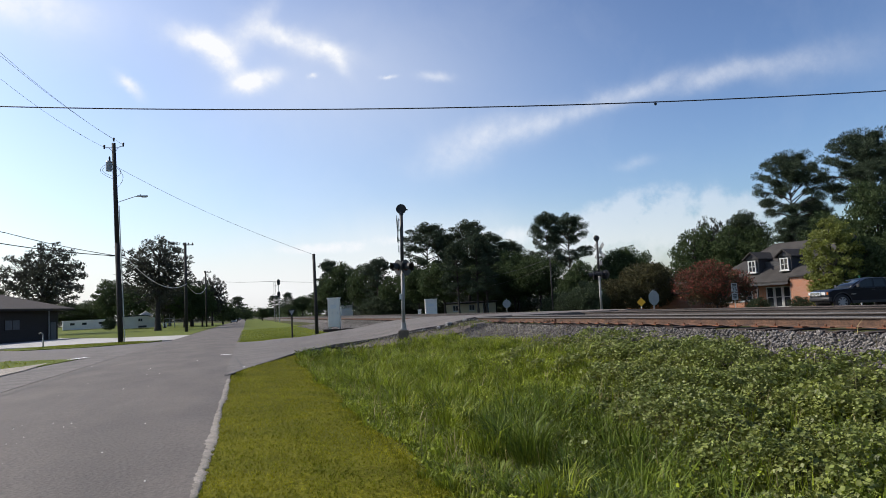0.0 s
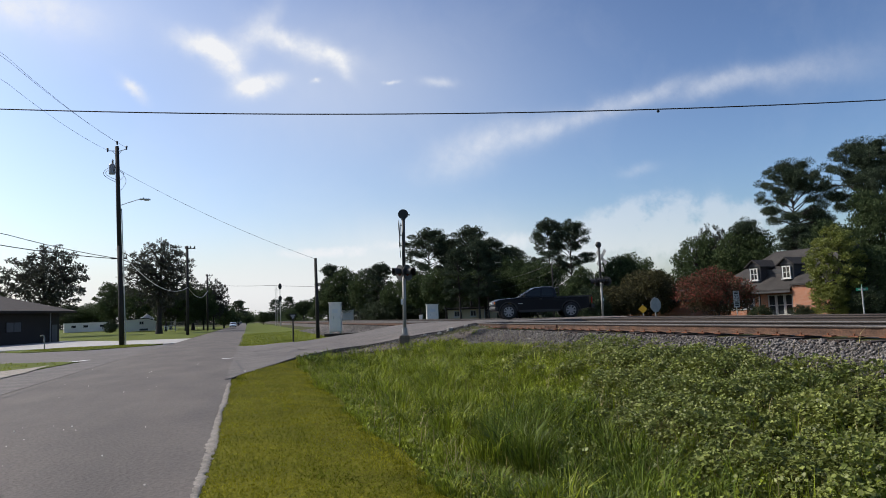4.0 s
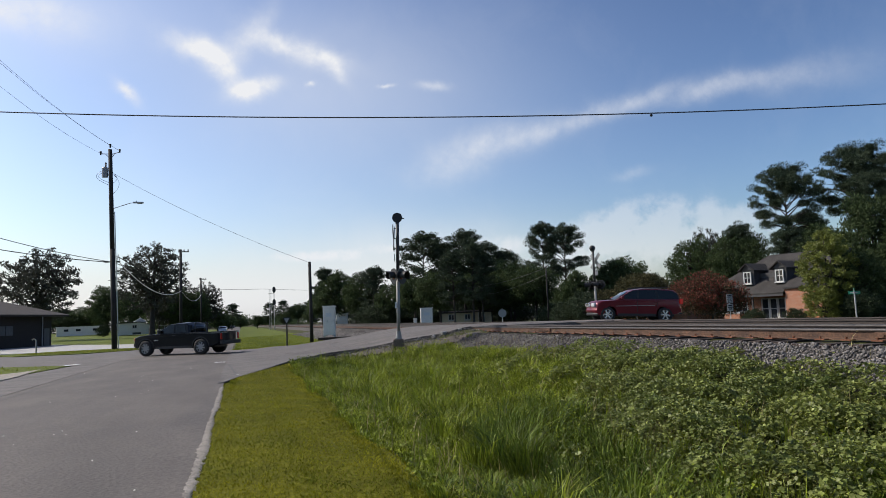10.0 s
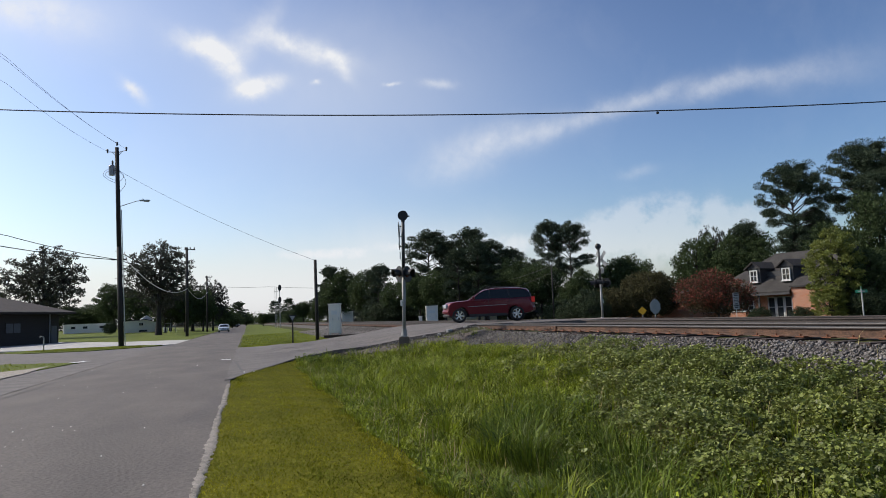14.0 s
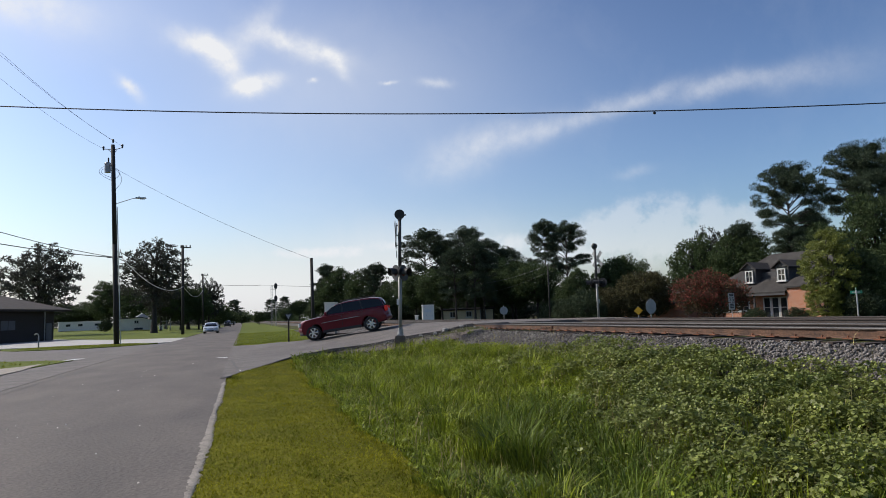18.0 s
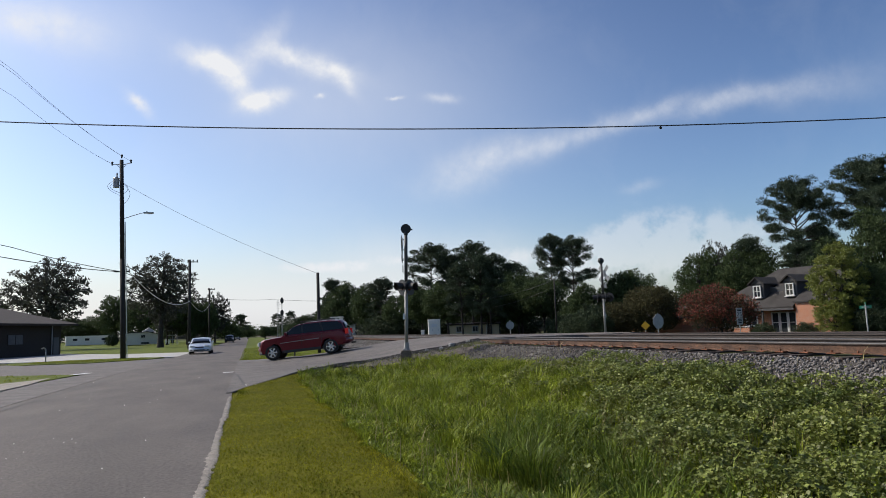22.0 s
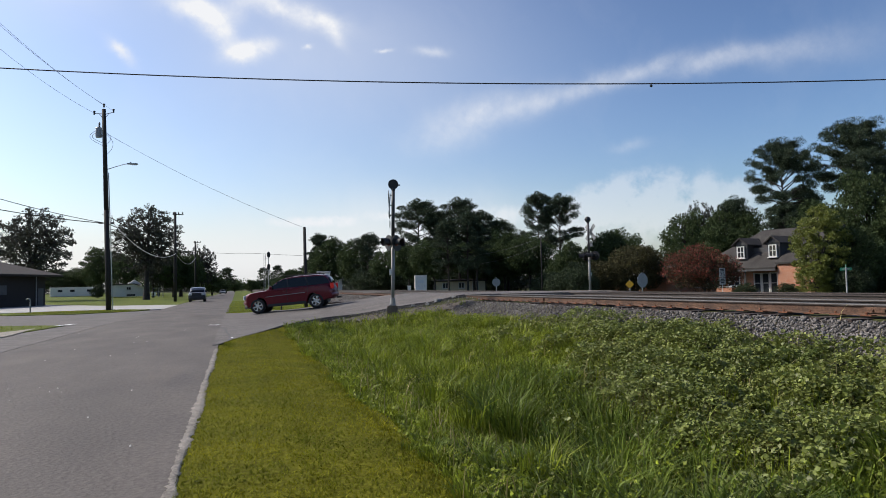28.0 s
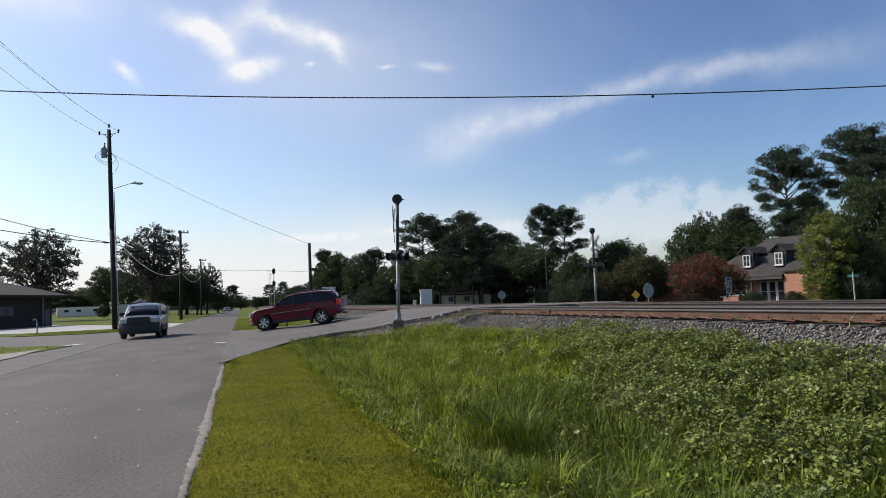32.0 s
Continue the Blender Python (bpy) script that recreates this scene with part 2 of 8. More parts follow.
M = {
    "soil": material("soil_and_thatch", (0.06, 0.06, 0.02), 0.95, vary=0.4, scale=0.25, grain=14, bump=0.6, tint=(0.035, 0.042, 0.013), spec=0.1),
    "lawn": material("mown_turf", (0.105, 0.125, 0.02), 0.9, vary=0.35, scale=0.5, grain=25, bump=0.5, tint=(0.075, 0.1, 0.016), spec=0.1),
    "mownturf": material("short_yellow_turf", (0.118, 0.114, 0.010), 0.95, vary=0.4, scale=0.7, grain=28, bump=0.6, tint=(0.085, 0.086, 0.009), spec=0.05),
    "greenlawn": material("green_turf", (0.105, 0.125, 0.02), 0.9, vary=0.3, scale=0.3, grain=18, bump=0.5, tint=(0.075, 0.1, 0.016), spec=0.1),
    "greenturf": material("green_mown_blade", (0.19, 0.215, 0.024), 0.6, vary=0.2, scale=0.3, grain=3, tint=(0.135, 0.16, 0.02), island=0.3, spec=0.05, translucent=0.4),
    "asphalt": material("worn_asphalt", (0.114, 0.099, 0.088), 0.82, vary=0.2, scale=0.9, grain=24, bump=0.6, tint=(0.083, 0.073, 0.066), spec=0.3, stretch=(1.0, 0.4, 1)),
    "patch": material("patched_asphalt", (0.117, 0.103, 0.093), 0.85, vary=0.3, scale=1.4, grain=14, bump=0.9, tint=(0.08, 0.071, 0.065), stretch=(0.5, 1.2, 1)),
    "concrete": material("pale_concrete", (0.36, 0.35, 0.335), 0.85, vary=0.15, scale=0.4, grain=30, bump=0.2),
    "sand": material("sandy_road_edge", (0.30, 0.268, 0.23), 0.95, vary=0.4, scale=5, grain=60, bump=0.5, tint=(0.20, 0.178, 0.15)),
    "dirt": material("bare_dirt", (0.095, 0.075, 0.06), 0.95, vary=0.35, scale=2, grain=30, bump=0.6),
    # concrete darkened to brown: shade on the block's front is in this colour
    "footing": material("shade_brown_footing", (0.16, 0.125, 0.1), 0.9, vary=0.25, scale=3, grain=30, bump=0.3),
    "oldseam": material("faded_tar_seam", (0.078, 0.07, 0.064), 0.8, vary=0.25, grain=20),
    "crack": material("tar_seam", (0.045, 0.042, 0.04), 0.7),
    "paint": material("worn_white_paint", (0.7, 0.7, 0.68), 0.7, vary=0.2, grain=30),
    "ballast": material("ballast_stone", (0.155, 0.143, 0.134), 0.9, vary=0.2, scale=1.0, grain=20, bump=0.5, tint=(0.105, 0.094, 0.087), island=0.5),
    "bed": material("ballast_bed", (0.075, 0.066, 0.06), 0.95, vary=0.5, scale=2.5, grain=18, bump=1.0, tint=(0.045, 0.038, 0.034)),
    "tie": material("creosoted_timber", (0.045, 0.03, 0.024), 0.9, vary=0.4, scale=6, grain=40, bump=0.5),
    "rust": material("rusty_rail_web", (0.10, 0.05, 0.028), 0.85, metal=0.0, vary=0.4, scale=2.5, grain=30, bump=0.3, tint=(0.05, 0.026, 0.016)),
    "platerust": material("orange_rusted_iron", (0.17, 0.065, 0.03), 0.9, vary=0.35, scale=3, grain=40, bump=0.3),
    "railtop": material("polished_rail_head", (0.10, 0.094, 0.09), 0.55, metal=0.4, vary=0.2),
    "grass": material("grass_blade", (0.225, 0.265, 0.024), 0.5, vary=0.3, scale=1.7, grain=3, tint=(0.12, 0.158, 0.016), island=0.55, spec=0.15, translucent=0.3),
    # darker copy of the grass: the ditch slope's shade is put into its colour
    "darkgrass": material("shade_dark_grass_blade", (0.13, 0.17, 0.02), 0.5, vary=0.3, scale=1.5, grain=3, tint=(0.065, 0.1, 0.014), island=0.6, spec=0.15, translucent=0.25),
    "holly": material("dark_holly_leaves", (0.05, 0.068, 0.036), 0.7, vary=0.25, scale=0.4, island=0.3, spec=0.12, translucent=0.15),
    "straw": material("dry_grass_blade", (0.32, 0.27, 0.11), 0.7, vary=0.2, island=0.3, translucent=0.3),
    "turf": material("mown_grass_blade", (0.22, 0.212, 0.014), 0.6, vary=0.3, scale=0.9, grain=6, tint=(0.115, 0.13, 0.012), island=0.4, spec=0.05, translucent=0.35),
    "vine": material("vine_leaf", (0.19, 0.215, 0.052), 0.5, vary=0.25, scale=1.6, grain=4, tint=(0.113, 0.141, 0.031), island=0.4, spec=0.3, translucent=0.2),
    "pine": material("pine_needles", (0.05, 0.07, 0.041), 0.65, vary=0.25, scale=0.3, island=0.3, spec=0.12, translucent=0.12),
    "leaf": material("broad_leaves", (0.062, 0.088, 0.036), 0.7, vary=0.25, scale=0.25, island=0.32, spec=0.1, translucent=0.22),
    "darkleaf": material("shaded_oak_leaves", (0.058, 0.062, 0.05), 0.65, vary=0.25, scale=0.25, island=0.3, spec=0.15, translucent=0.25),
    "brownleaf": material("bronze_green_leaves", (0.075, 0.07, 0.032), 0.7, vary=0.25, scale=0.4, island=0.35, spec=0.1, translucent=0.2),
    "redleaf": material("crimson_blossom", (0.25, 0.068, 0.052), 0.7, vary=0.25, scale=0.6, tint=(0.15, 0.055, 0.04), island=0.35, spec=0.1, translucent=0.25),
    "myrtleleaf": material("reddish_myrtle_leaves", (0.085, 0.05, 0.03), 0.7, vary=0.25, scale=0.5, tint=(0.055, 0.055, 0.028), island=0.35, spec=0.1, translucent=0.2),
    "limeleaf": material("yellow_green_leaves", (0.175, 0.20, 0.04), 0.6, vary=0.25, scale=0.4, tint=(0.13, 0.15, 0.026), island=0.4, translucent=0.35),
    "bark": material("grey_brown_bark", (0.036, 0.03, 0.026), 0.95, vary=0.35, scale=2, grain=20, bump=0.8),
    "pole": material("treated_pole_timber", (0.024, 0.021, 0.02), 0.85, vary=0.3, scale=3, grain=30, bump=0.4),
    "steel": material("galvanised_steel", (0.42, 0.43, 0.42), 0.42, metal=0.7, vary=0.12, grain=20),
    "darksteel": material("weathered_dark_steel", (0.06, 0.06, 0.062), 0.55, metal=0.3, vary=0.15),
    # dark copy of the rail rust, with the rails' shade put into its colour
    "darkrust": material("shade_dark_rail", (0.04, 0.03, 0.026), 0.8, vary=0.3, scale=1.2, grain=30, bump=0.2),
    "alu": material("aluminium_mast", (0.27, 0.265, 0.255), 0.6, metal=0.2, vary=0.1),
    "black": material("matt_black_enamel", (0.012, 0.012, 0.013), 0.5, vary=0.2),
    "greybox": material("light_grey_enamel", (0.62, 0.63, 0.62), 0.5, vary=0.08, scale=2, grain=12),
    "lens": material("dark_red_lens", (0.08, 0.01, 0.01), 0.15),
    "white": material("white_painted_metal", (0.72, 0.69, 0.62), 0.5, vary=0.1, scale=1.5),
    "signback": material("bare_sign_back", (0.27, 0.28, 0.285), 0.5, metal=0.3, vary=0.15, scale=3),
    "yellow": material("yellow_sheeting", (0.75, 0.4, 0.02), 0.4, vary=0.08),
    "green": material("green_sheeting", (0.02, 0.22, 0.13), 0.4, vary=0.08),
    "signwhite": material("white_sheeting", (0.32, 0.32, 0.31), 0.5, vary=0.08),
    "brick": brick_material("orange_brick", (0.42, 0.15, 0.065), (0.33, 0.11, 0.05), (0.4, 0.33, 0.27)),
    "darkbrick": brick_material("dark_brick", (0.024, 0.016, 0.014), (0.02, 0.013, 0.012), (0.035, 0.03, 0.028)),
    "shingle": material("grey_shingles", (0.055, 0.051, 0.048), 0.95, vary=0.2, scale=1.2, grain=14, bump=0.5, tint=(0.04, 0.037, 0.035), spec=0.2),
    "brownroof": material("brown_shingles", (0.034, 0.025, 0.023), 0.9, vary=0.2, scale=1.0, grain=14, bump=0.5),
    "slate": material("dark_siding", (0.06, 0.06, 0.062), 0.8, vary=0.15, scale=2),
    "trim": material("white_trim", (0.55, 0.55, 0.53), 0.55, vary=0.06),
    "dullpanel": material("dull_grey_panel", (0.085, 0.085, 0.095), 0.6, vary=0.15, scale=2),
    "siding": material("white_siding", (0.74, 0.73, 0.70), 0.65, vary=0.1, scale=0.6),
    "cream": material("cream_siding", (0.6, 0.52, 0.36), 0.7, vary=0.12, scale=0.6),
    "window": glass("window_glass", (0.03, 0.035, 0.04)),
    "carglass": glass("tinted_glass", (0.005, 0.006, 0.007), 0.35),
    "greysilver": material("dull_silver_car_paint", (0.17, 0.18, 0.20), 0.35, metal=0.5, vary=0.05, coat=0.4),
    "redpaint": material("dark_red_car_paint", (0.125, 0.004, 0.013), 0.3, metal=0.25, vary=0.06, scale=1.5, spec=0.35, coat=0.3),
    "blackpaint": material("black_car_paint", (0.004, 0.005, 0.010), 0.3, vary=0.1, spec=0.2, coat=0.12),
    "silverpaint": material("silver_car_paint", (0.5, 0.53, 0.56), 0.32, metal=0.5, vary=0.05, coat=0.5),
    "darkpaint": material("dark_grey_car_paint", (0.06, 0.065, 0.07), 0.35, vary=0.05, coat=0.4),
    "plastic": material("black_bumper_plastic", (0.02, 0.02, 0.021), 0.6, vary=0.15),
    "tyre": material("tyre_rubber", (0.018, 0.018, 0.018), 0.85, vary=0.2),
    "chrome": material("bright_wheel_alloy", (0.7, 0.7, 0.7), 0.25, metal=0.9, vary=0.05),
    "dullalloy": material("dull_wheel_alloy", (0.30, 0.30, 0.31), 0.4, metal=0.6, vary=0.08),
    "lamp": material("clear_lamp_glass", (0.45, 0.46, 0.46), 0.15, vary=0.05),
    "brakelamp": glowing("lit_brake_lamp", (0.5, 0.02, 0.012), 0.15),
    "taillamp": material("red_lamp_glass", (0.4, 0.01, 0.01), 0.2),
    "amber": material("amber_lamp_glass", (0.6, 0.18, 0.02), 0.2),
    "wire": material("black_cable", (0.015, 0.015, 0.016), 0.6),
    "headlight": glowing("lit_headlight", (1.0, 0.95, 0.85), 40.0),
    "locopaint": material("orange_loco_paint", (0.35, 0.1, 0.03), 0.5),
    "porcelain": material("grey_porcelain", (0.3, 0.3, 0.32), 0.3),
}


# ---- mesh helpers ----
def finish(bm, name, smooth=False):
    bmesh.ops.recalc_face_normals(bm, faces=bm.faces)
    me = bpy.data.meshes.new(name)
    bm.to_mesh(me)
    bm.free()
    if smooth:
        me.polygons.foreach_set("use_smooth", [True] * len(me.polygons))
    return me


def part(name, bm, mat, parent=None, label="", smooth=False):
    """Link a bmesh (or a mesh) as one object under its thing."""
    me = finish(bm, name, smooth) if isinstance(bm, bmesh.types.BMesh) else bm
    if not me.materials:
        me.materials.append(M[mat] if isinstance(mat, str) else mat)
    ob = new(name, me)
    if parent is not None:
        ob.parent = parent
    if label:
        ob["label"] = label
    return ob


def empty(name, m, label, category, group="", kind=""):
    ob = new(name)
    ob.empty_display_size = 0.2
    ob.matrix_world = m
    return tagged(ob, label, category, group, kind)


def box(bm, sx, sy, sz, at=(0, 0, 0), bevel=0.0, rot=None):
    m = Matrix.Translation(at) @ (rot or Matrix()) @ Matrix.Diagonal((sx, sy, sz, 1))
    made = bmesh.ops.create_cube(bm, size=1, matrix=m)["verts"]
    if bevel:
        edges = {e for v in made for e in v.link_edges}
        bmesh.ops.bevel(bm, geom=list(edges), offset=bevel, segments=2, affect="EDGES", profile=0.7)
    return bm


def rod(bm, a, b, r1, r2=None, segs=10, caps=True):
    a, b = Vector(a), Vector(b)
    d = b - a
    q = d.to_track_quat("Z", "Y").to_matrix().to_4x4()
    bmesh.ops.create_cone(bm, cap_ends=caps, segments=segs, radius1=r1, radius2=r1 if r2 is None else r2, depth=d.length, matrix=Matrix.Translation((a + b) / 2) @ q)
    return bm


def ball(bm, at, r, scale=(1, 1, 1), u=12, v=8):
    bmesh.ops.create_uvsphere(bm, u_segments=u, v_segments=v, radius=r, matrix=Matrix.Translation(at) @ Matrix.Diagonal((*scale, 1)))
    return bm


def prism(bm, outline, depth, axis="y", at=0.0, inset=0.0):
    """Extrude a 2D outline (x, z) along y by +-depth/2 (axis 'y'), or (y, z) along x; inset chamfers the outer rims."""
    def p(u, w, t):
        return (u, t + at, w) if axis == "y" else (t + at, u, w)
    cu = sum(u for u, w in outline) / len(outline)
    cw = sum(w for u, w in outline) / len(outline)
    span = max(max(abs(u - cu), abs(w - cw)) for u, w in outline)
    k = 1 - inset / span
    rings = [(-depth / 2, k), (-depth / 2 + inset, 1), (depth / 2 - inset, 1), (depth / 2, k)] if inset else [(-depth / 2, 1), (depth / 2, 1)]
    loops = [[bm.verts.new(p(cu + (u - cu) * s, cw + (w - cw) * s, t)) for u, w in outline] for t, s in rings]
    n = len(outline)
    for a, b in zip(loops, loops[1:]):
        for i in range(n):
            bm.faces.new((a[i], a[(i + 1) % n], b[(i + 1) % n], b[i]))
    bm.faces.new(loops[0])
    bm.faces.new(list(reversed(loops[-1])))
    return bm


def mesh_np(name, verts, faces):
    """A mesh from arrays of points and equal-sized faces."""
    verts, faces = np.asarray(verts, np.float32), np.asarray(faces, np.int32)
    me = bpy.data.meshes.new(name)
    n, k = faces.shape
    me.vertices.add(len(verts))
    me.vertices.foreach_set("co", verts.ravel())
    me.loops.add(n * k)
    me.loops.foreach_set("vertex_index", faces.ravel())
    me.polygons.add(n)
    me.polygons.foreach_set("loop_start", np.arange(0, n * k, k, dtype=np.int32))
    me.update(calc_edges=True)
    me.validate()
    return me
# ---- ground: road along +y, railway bank to the east, skewed crossing ----
SKEW = 0.28                                   # the crossing road falls this far in y for each metre of x
RAILS = (9.13, 10.64, 13.40, 14.91)           # rail heads
RAIL_TOP = 0.95


def smooth(a, b, x):
    t = np.clip((np.asarray(x, float) - a) / (b - a), 0, 1)
    return t * t * (3 - 2 * t)


CROSS_X = np.array([-60, -1.0, 1.0, 2.6, 4.0, 5.2, 7.8, 8.9, 15.2, 19.0, 28.0, 60.0])
CROSS_Z = np.array([0.02, 0.02, 0.09, 0.20, 0.32, 0.48, 0.84, 0.93, 0.93, 0.70, 0.30, -0.3])
BANK_X = np.array([-60, -0.45, 0.6, 1.5, 2.6, 3.4, 5.2, 7.4, 8.15, 8.75, 15.4, 16.2, 19.0, 30.0, 42.0])
BANK_Z = np.array([0.0, 0.0, -0.03, -0.10, -0.38, -0.40, -0.10, 0.26, 0.40, 0.76, 0.76, 0.40, 0.22, 0.0, -0.40])
FAR_X = np.array([-60, -0.3, 4.0, 6.5, 8.0, 8.75, 15.4, 16.2, 19.0, 30.0, 42.0])
FAR_Z = np.array([0.0, 0.0, 0.05, 0.25, 0.42, 0.76, 0.76, 0.40, 0.22, 0.0, -0.40])


def flare_near(x):
    """How far the crossing road's near edge swings out towards the main road."""
    return np.interp(x, [-0.55, -0.37, 0.0, 0.8, 1.7, 3.0, 4.5, 5.5], [11.7, 11.2, 9.6, 7.3, 4.7, 1.96, 0.5, 0.0])


def cross_height(x):
    return np.interp(x, CROSS_X, CROSS_Z)


def off_cross(x, y):
    """How far (in y) a place lies from the crossing road's middle line."""
    return np.asarray(y) - (33.35 - SKEW * np.asarray(x))


def height(x, y):
    x, y = np.asarray(x, float), np.asarray(y, float)
    d = off_cross(x, y)
    near, far = np.interp(x, BANK_X, BANK_Z), np.interp(x, FAR_X, FAR_Z)
    w = smooth(-9.0, -5.0, d)
    base = near * (1 - w) + far * w
    over = np.where(d < 0, -d - 4.55 - flare_near(x), d - 4.4 - 2.0 * (1 - smooth(-1.5, 4.0, x)) ** 1.6)
    ramp = 1 - smooth(-0.1, 3.2, over)
    up = cross_height(x) - 0.05 + 0.045 * (1 - smooth(0.5, 2.5, x)) - 0.16 * (1 - smooth(-4.55, -3.0, d)) * smooth(1.5, 5, x) * (1 - smooth(7.5, 8.9, x))
    z = np.where(x > -0.3, base * (1 - ramp) + np.minimum(up, 0.9) * ramp, base)
    # the land to the far north-west rises a little
    rise = smooth(85, 260, y) * smooth(-6, -40, x) * 1.2
    return z + rise


def graded(a, b, fine, lo, hi):
    """Coordinates from a to b, with steps of fine between lo and hi and growing steps outside."""
    xs = list(np.arange(lo, hi, fine))
    step, v = fine, hi
    while v < b:
        xs.append(v)
        step *= 1.25
        v += step
    xs.append(b)
    step, v = fine * 1.25, lo - fine
    while v > a:
        xs.insert(0, v)
        step *= 1.25
        v -= step
    return np.array([a] + xs)


def sheet(name, xs, ys, zfun, mat, parent=None, lift=0.0):
    X, Y = np.meshgrid(xs, ys)
    Z = zfun(X, Y) + lift
    V = np.stack([X, Y, Z], -1).reshape(-1, 3)
    n, m = len(xs), len(ys)
    i = np.arange(n * m).reshape(m, n)
    F = np.stack([i[:-1, :-1], i[:-1, 1:], i[1:, 1:], i[1:, :-1]], -1).reshape(-1, 4)
    me = mesh_np(name, V, F)
    me.polygons.foreach_set("use_smooth", [True] * len(me.polygons))
    return part(name, me, mat, parent)


def ground_z(x, y):
    z = height(x, y)
    inside = (x < -0.6) & (x > -6)
    rough = 0.02 * np.sin(x * 1.7 + y * 0.9) * np.sin(y * 1.3 - x * 0.6)
    return np.where(inside, z - 0.08, z - 0.03 + rough * (np.abs(x) < 40))


xs = graded(-2200, 2200, 0.28, -9, 20)
ys = graded(-300, 3500, 0.45, -3, 62)
tagged(sheet("ground", xs, ys, ground_z, "soil"), "grassy soil falling into a ditch beside the railway bank", "ground", kind="structure")


def slab(name, outline, z0, z1, mat, label, category, zfun=None, kind="structure"):
    """A flat or draped slab from an outline in plan."""
    bm = bmesh.new()
    top = [bm.verts.new((x, y, (zfun(x, y) if zfun else 0) + z1)) for x, y in outline]
    low = [bm.verts.new((x, y, (zfun(x, y) if zfun else 0) + z0)) for x, y in outline]
    bm.faces.new(top)
    n = len(outline)
    for i in range(n):
        bm.faces.new((low[i], low[(i + 1) % n], top[(i + 1) % n], top[i]))
    return tagged(part(name, bm, mat), label, category, kind=kind)


rng = np.random.default_rng(3)
# the road: a long ribbon with a ragged east edge
road_y = np.concatenate([np.arange(-30, 64, 0.35), np.arange(64, 140, 2.0), np.geomspace(140, 1500, 40)])
east = -0.43 + 0.012 * np.sin(road_y * 0.9) + rng.normal(0, 0.006, len(road_y)) * (road_y < 70)
east = np.where((road_y > 15.0) & (road_y < 40.5), -0.42, east)
west = np.full_like(road_y, -5.3)
cols = np.linspace(0, 1, 9)
V, F = [], []
for k, y in enumerate(road_y):
    for c in cols:
        x = west[k] + (east[k] - west[k]) * c
        V.append((x, y, 0.02 + 0.035 * (1 - (2 * c - 1) ** 2)))
i = np.arange(len(road_y) * 9).reshape(-1, 9)
F = np.stack([i[:-1, :-1], i[:-1, 1:], i[1:, 1:], i[1:, :-1]], -1).reshape(-1, 4)
me = mesh_np("road", V, F)
me.polygons.foreach_set("use_smooth", [True] * len(me.polygons))
tagged(part("road", me, "asphalt"), "worn grey asphalt road with a ragged edge", "road", kind="structure")

# sandy verge along the ragged edge
edge_y = np.arange(-4, 16.5, 0.05)
wid = 0.035 + 0.03 * np.abs(np.sin(edge_y * 0.55)) + 0.02 * np.sin(edge_y * 2.3 + 1) * np.sin(edge_y * 0.9) + rng.normal(0, 0.012, len(edge_y))
inner = -0.475 + 0.012 * np.sin(edge_y * 5.1) * np.sin(edge_y * 1.7) + rng.normal(0, 0.009, len(edge_y))
V = [(e, y, z) for y, w, a in zip(edge_y, wid, inner) for e, z in ((a, 0.025), (-0.43 + max(w, 0.01) * 0.3, 0.023), (-0.43 + max(w, 0.01) * 0.8, 0.006))]
i = np.arange(len(edge_y) * 3).reshape(-1, 3)
F = np.stack([i[:-1, :-1], i[:-1, 1:], i[1:, 1:], i[1:, :-1]], -1).reshape(-1, 4)
tagged(part("road_verge", mesh_np("road_verge", V, F), "sand"), "pale sandy strip along the broken asphalt edge", "verge", kind="structure")

# the crossing road: draped ribbon with flared mouth
u = np.concatenate([[-0.56, -0.5, -0.42, -0.36, -0.3, -0.2], np.arange(-0.1, 8.9, 0.3), [9.03, 9.05], np.arange(9.3, 14.9, 0.3), [14.99, 15.01], np.arange(15.2, 22, 0.3), np.arange(22, 75, 1.5)])
V = []
for x in u:
    flare_n = float(flare_near(x))
    flare_f = 2.0 * (1 - smooth(-1.5, 4.0, x)) ** 1.6
    lo, hi = 33.35 - SKEW * x - 4.55 - flare_n, 33.35 - SKEW * x + 4.4 + flare_f
    for c in (-0.004, *np.linspace(0, 1, 13), 1.004):
        sag = -0.16 * (1 - smooth(0.0, 0.25, c)) * smooth(1.5, 5, x) * (1 - smooth(7.5, 8.9, x))
        dip = -0.075 if 9.04 < x < 15.0 else 0.0
        frayed = 0.10 * math.sin(c * 37) * math.sin(c * 91 + 1) * (x < -0.25)
        V.append((x + frayed, lo + (hi - lo) * c, cross_height(x) + 0.03 * smooth(0.3, 2.0, x) + 0.006 + dip + sag + 0.02 * math.sin(x * 2.1 + c * 5) * smooth(-0.3, 2, x) - ((0.015 + 0.285 * smooth(1, 3, x)) if c < 0 or c > 1 else 0)))
i = np.arange(len(u) * 15).reshape(-1, 15)
F = np.stack([i[:-1, :-1], i[1:, :-1], i[1:, 1:], i[:-1, 1:]], -1).reshape(-1, 4)
me = mesh_np("crossing_road", V, F)
me.polygons.foreach_set("use_smooth", [True] * len(me.polygons))
me.set_sharp_from_angle(angle=radians(28))
tagged(part("crossing_road", me, "patch"), "patched grey asphalt road ramping up over the tracks", "road", kind="structure")

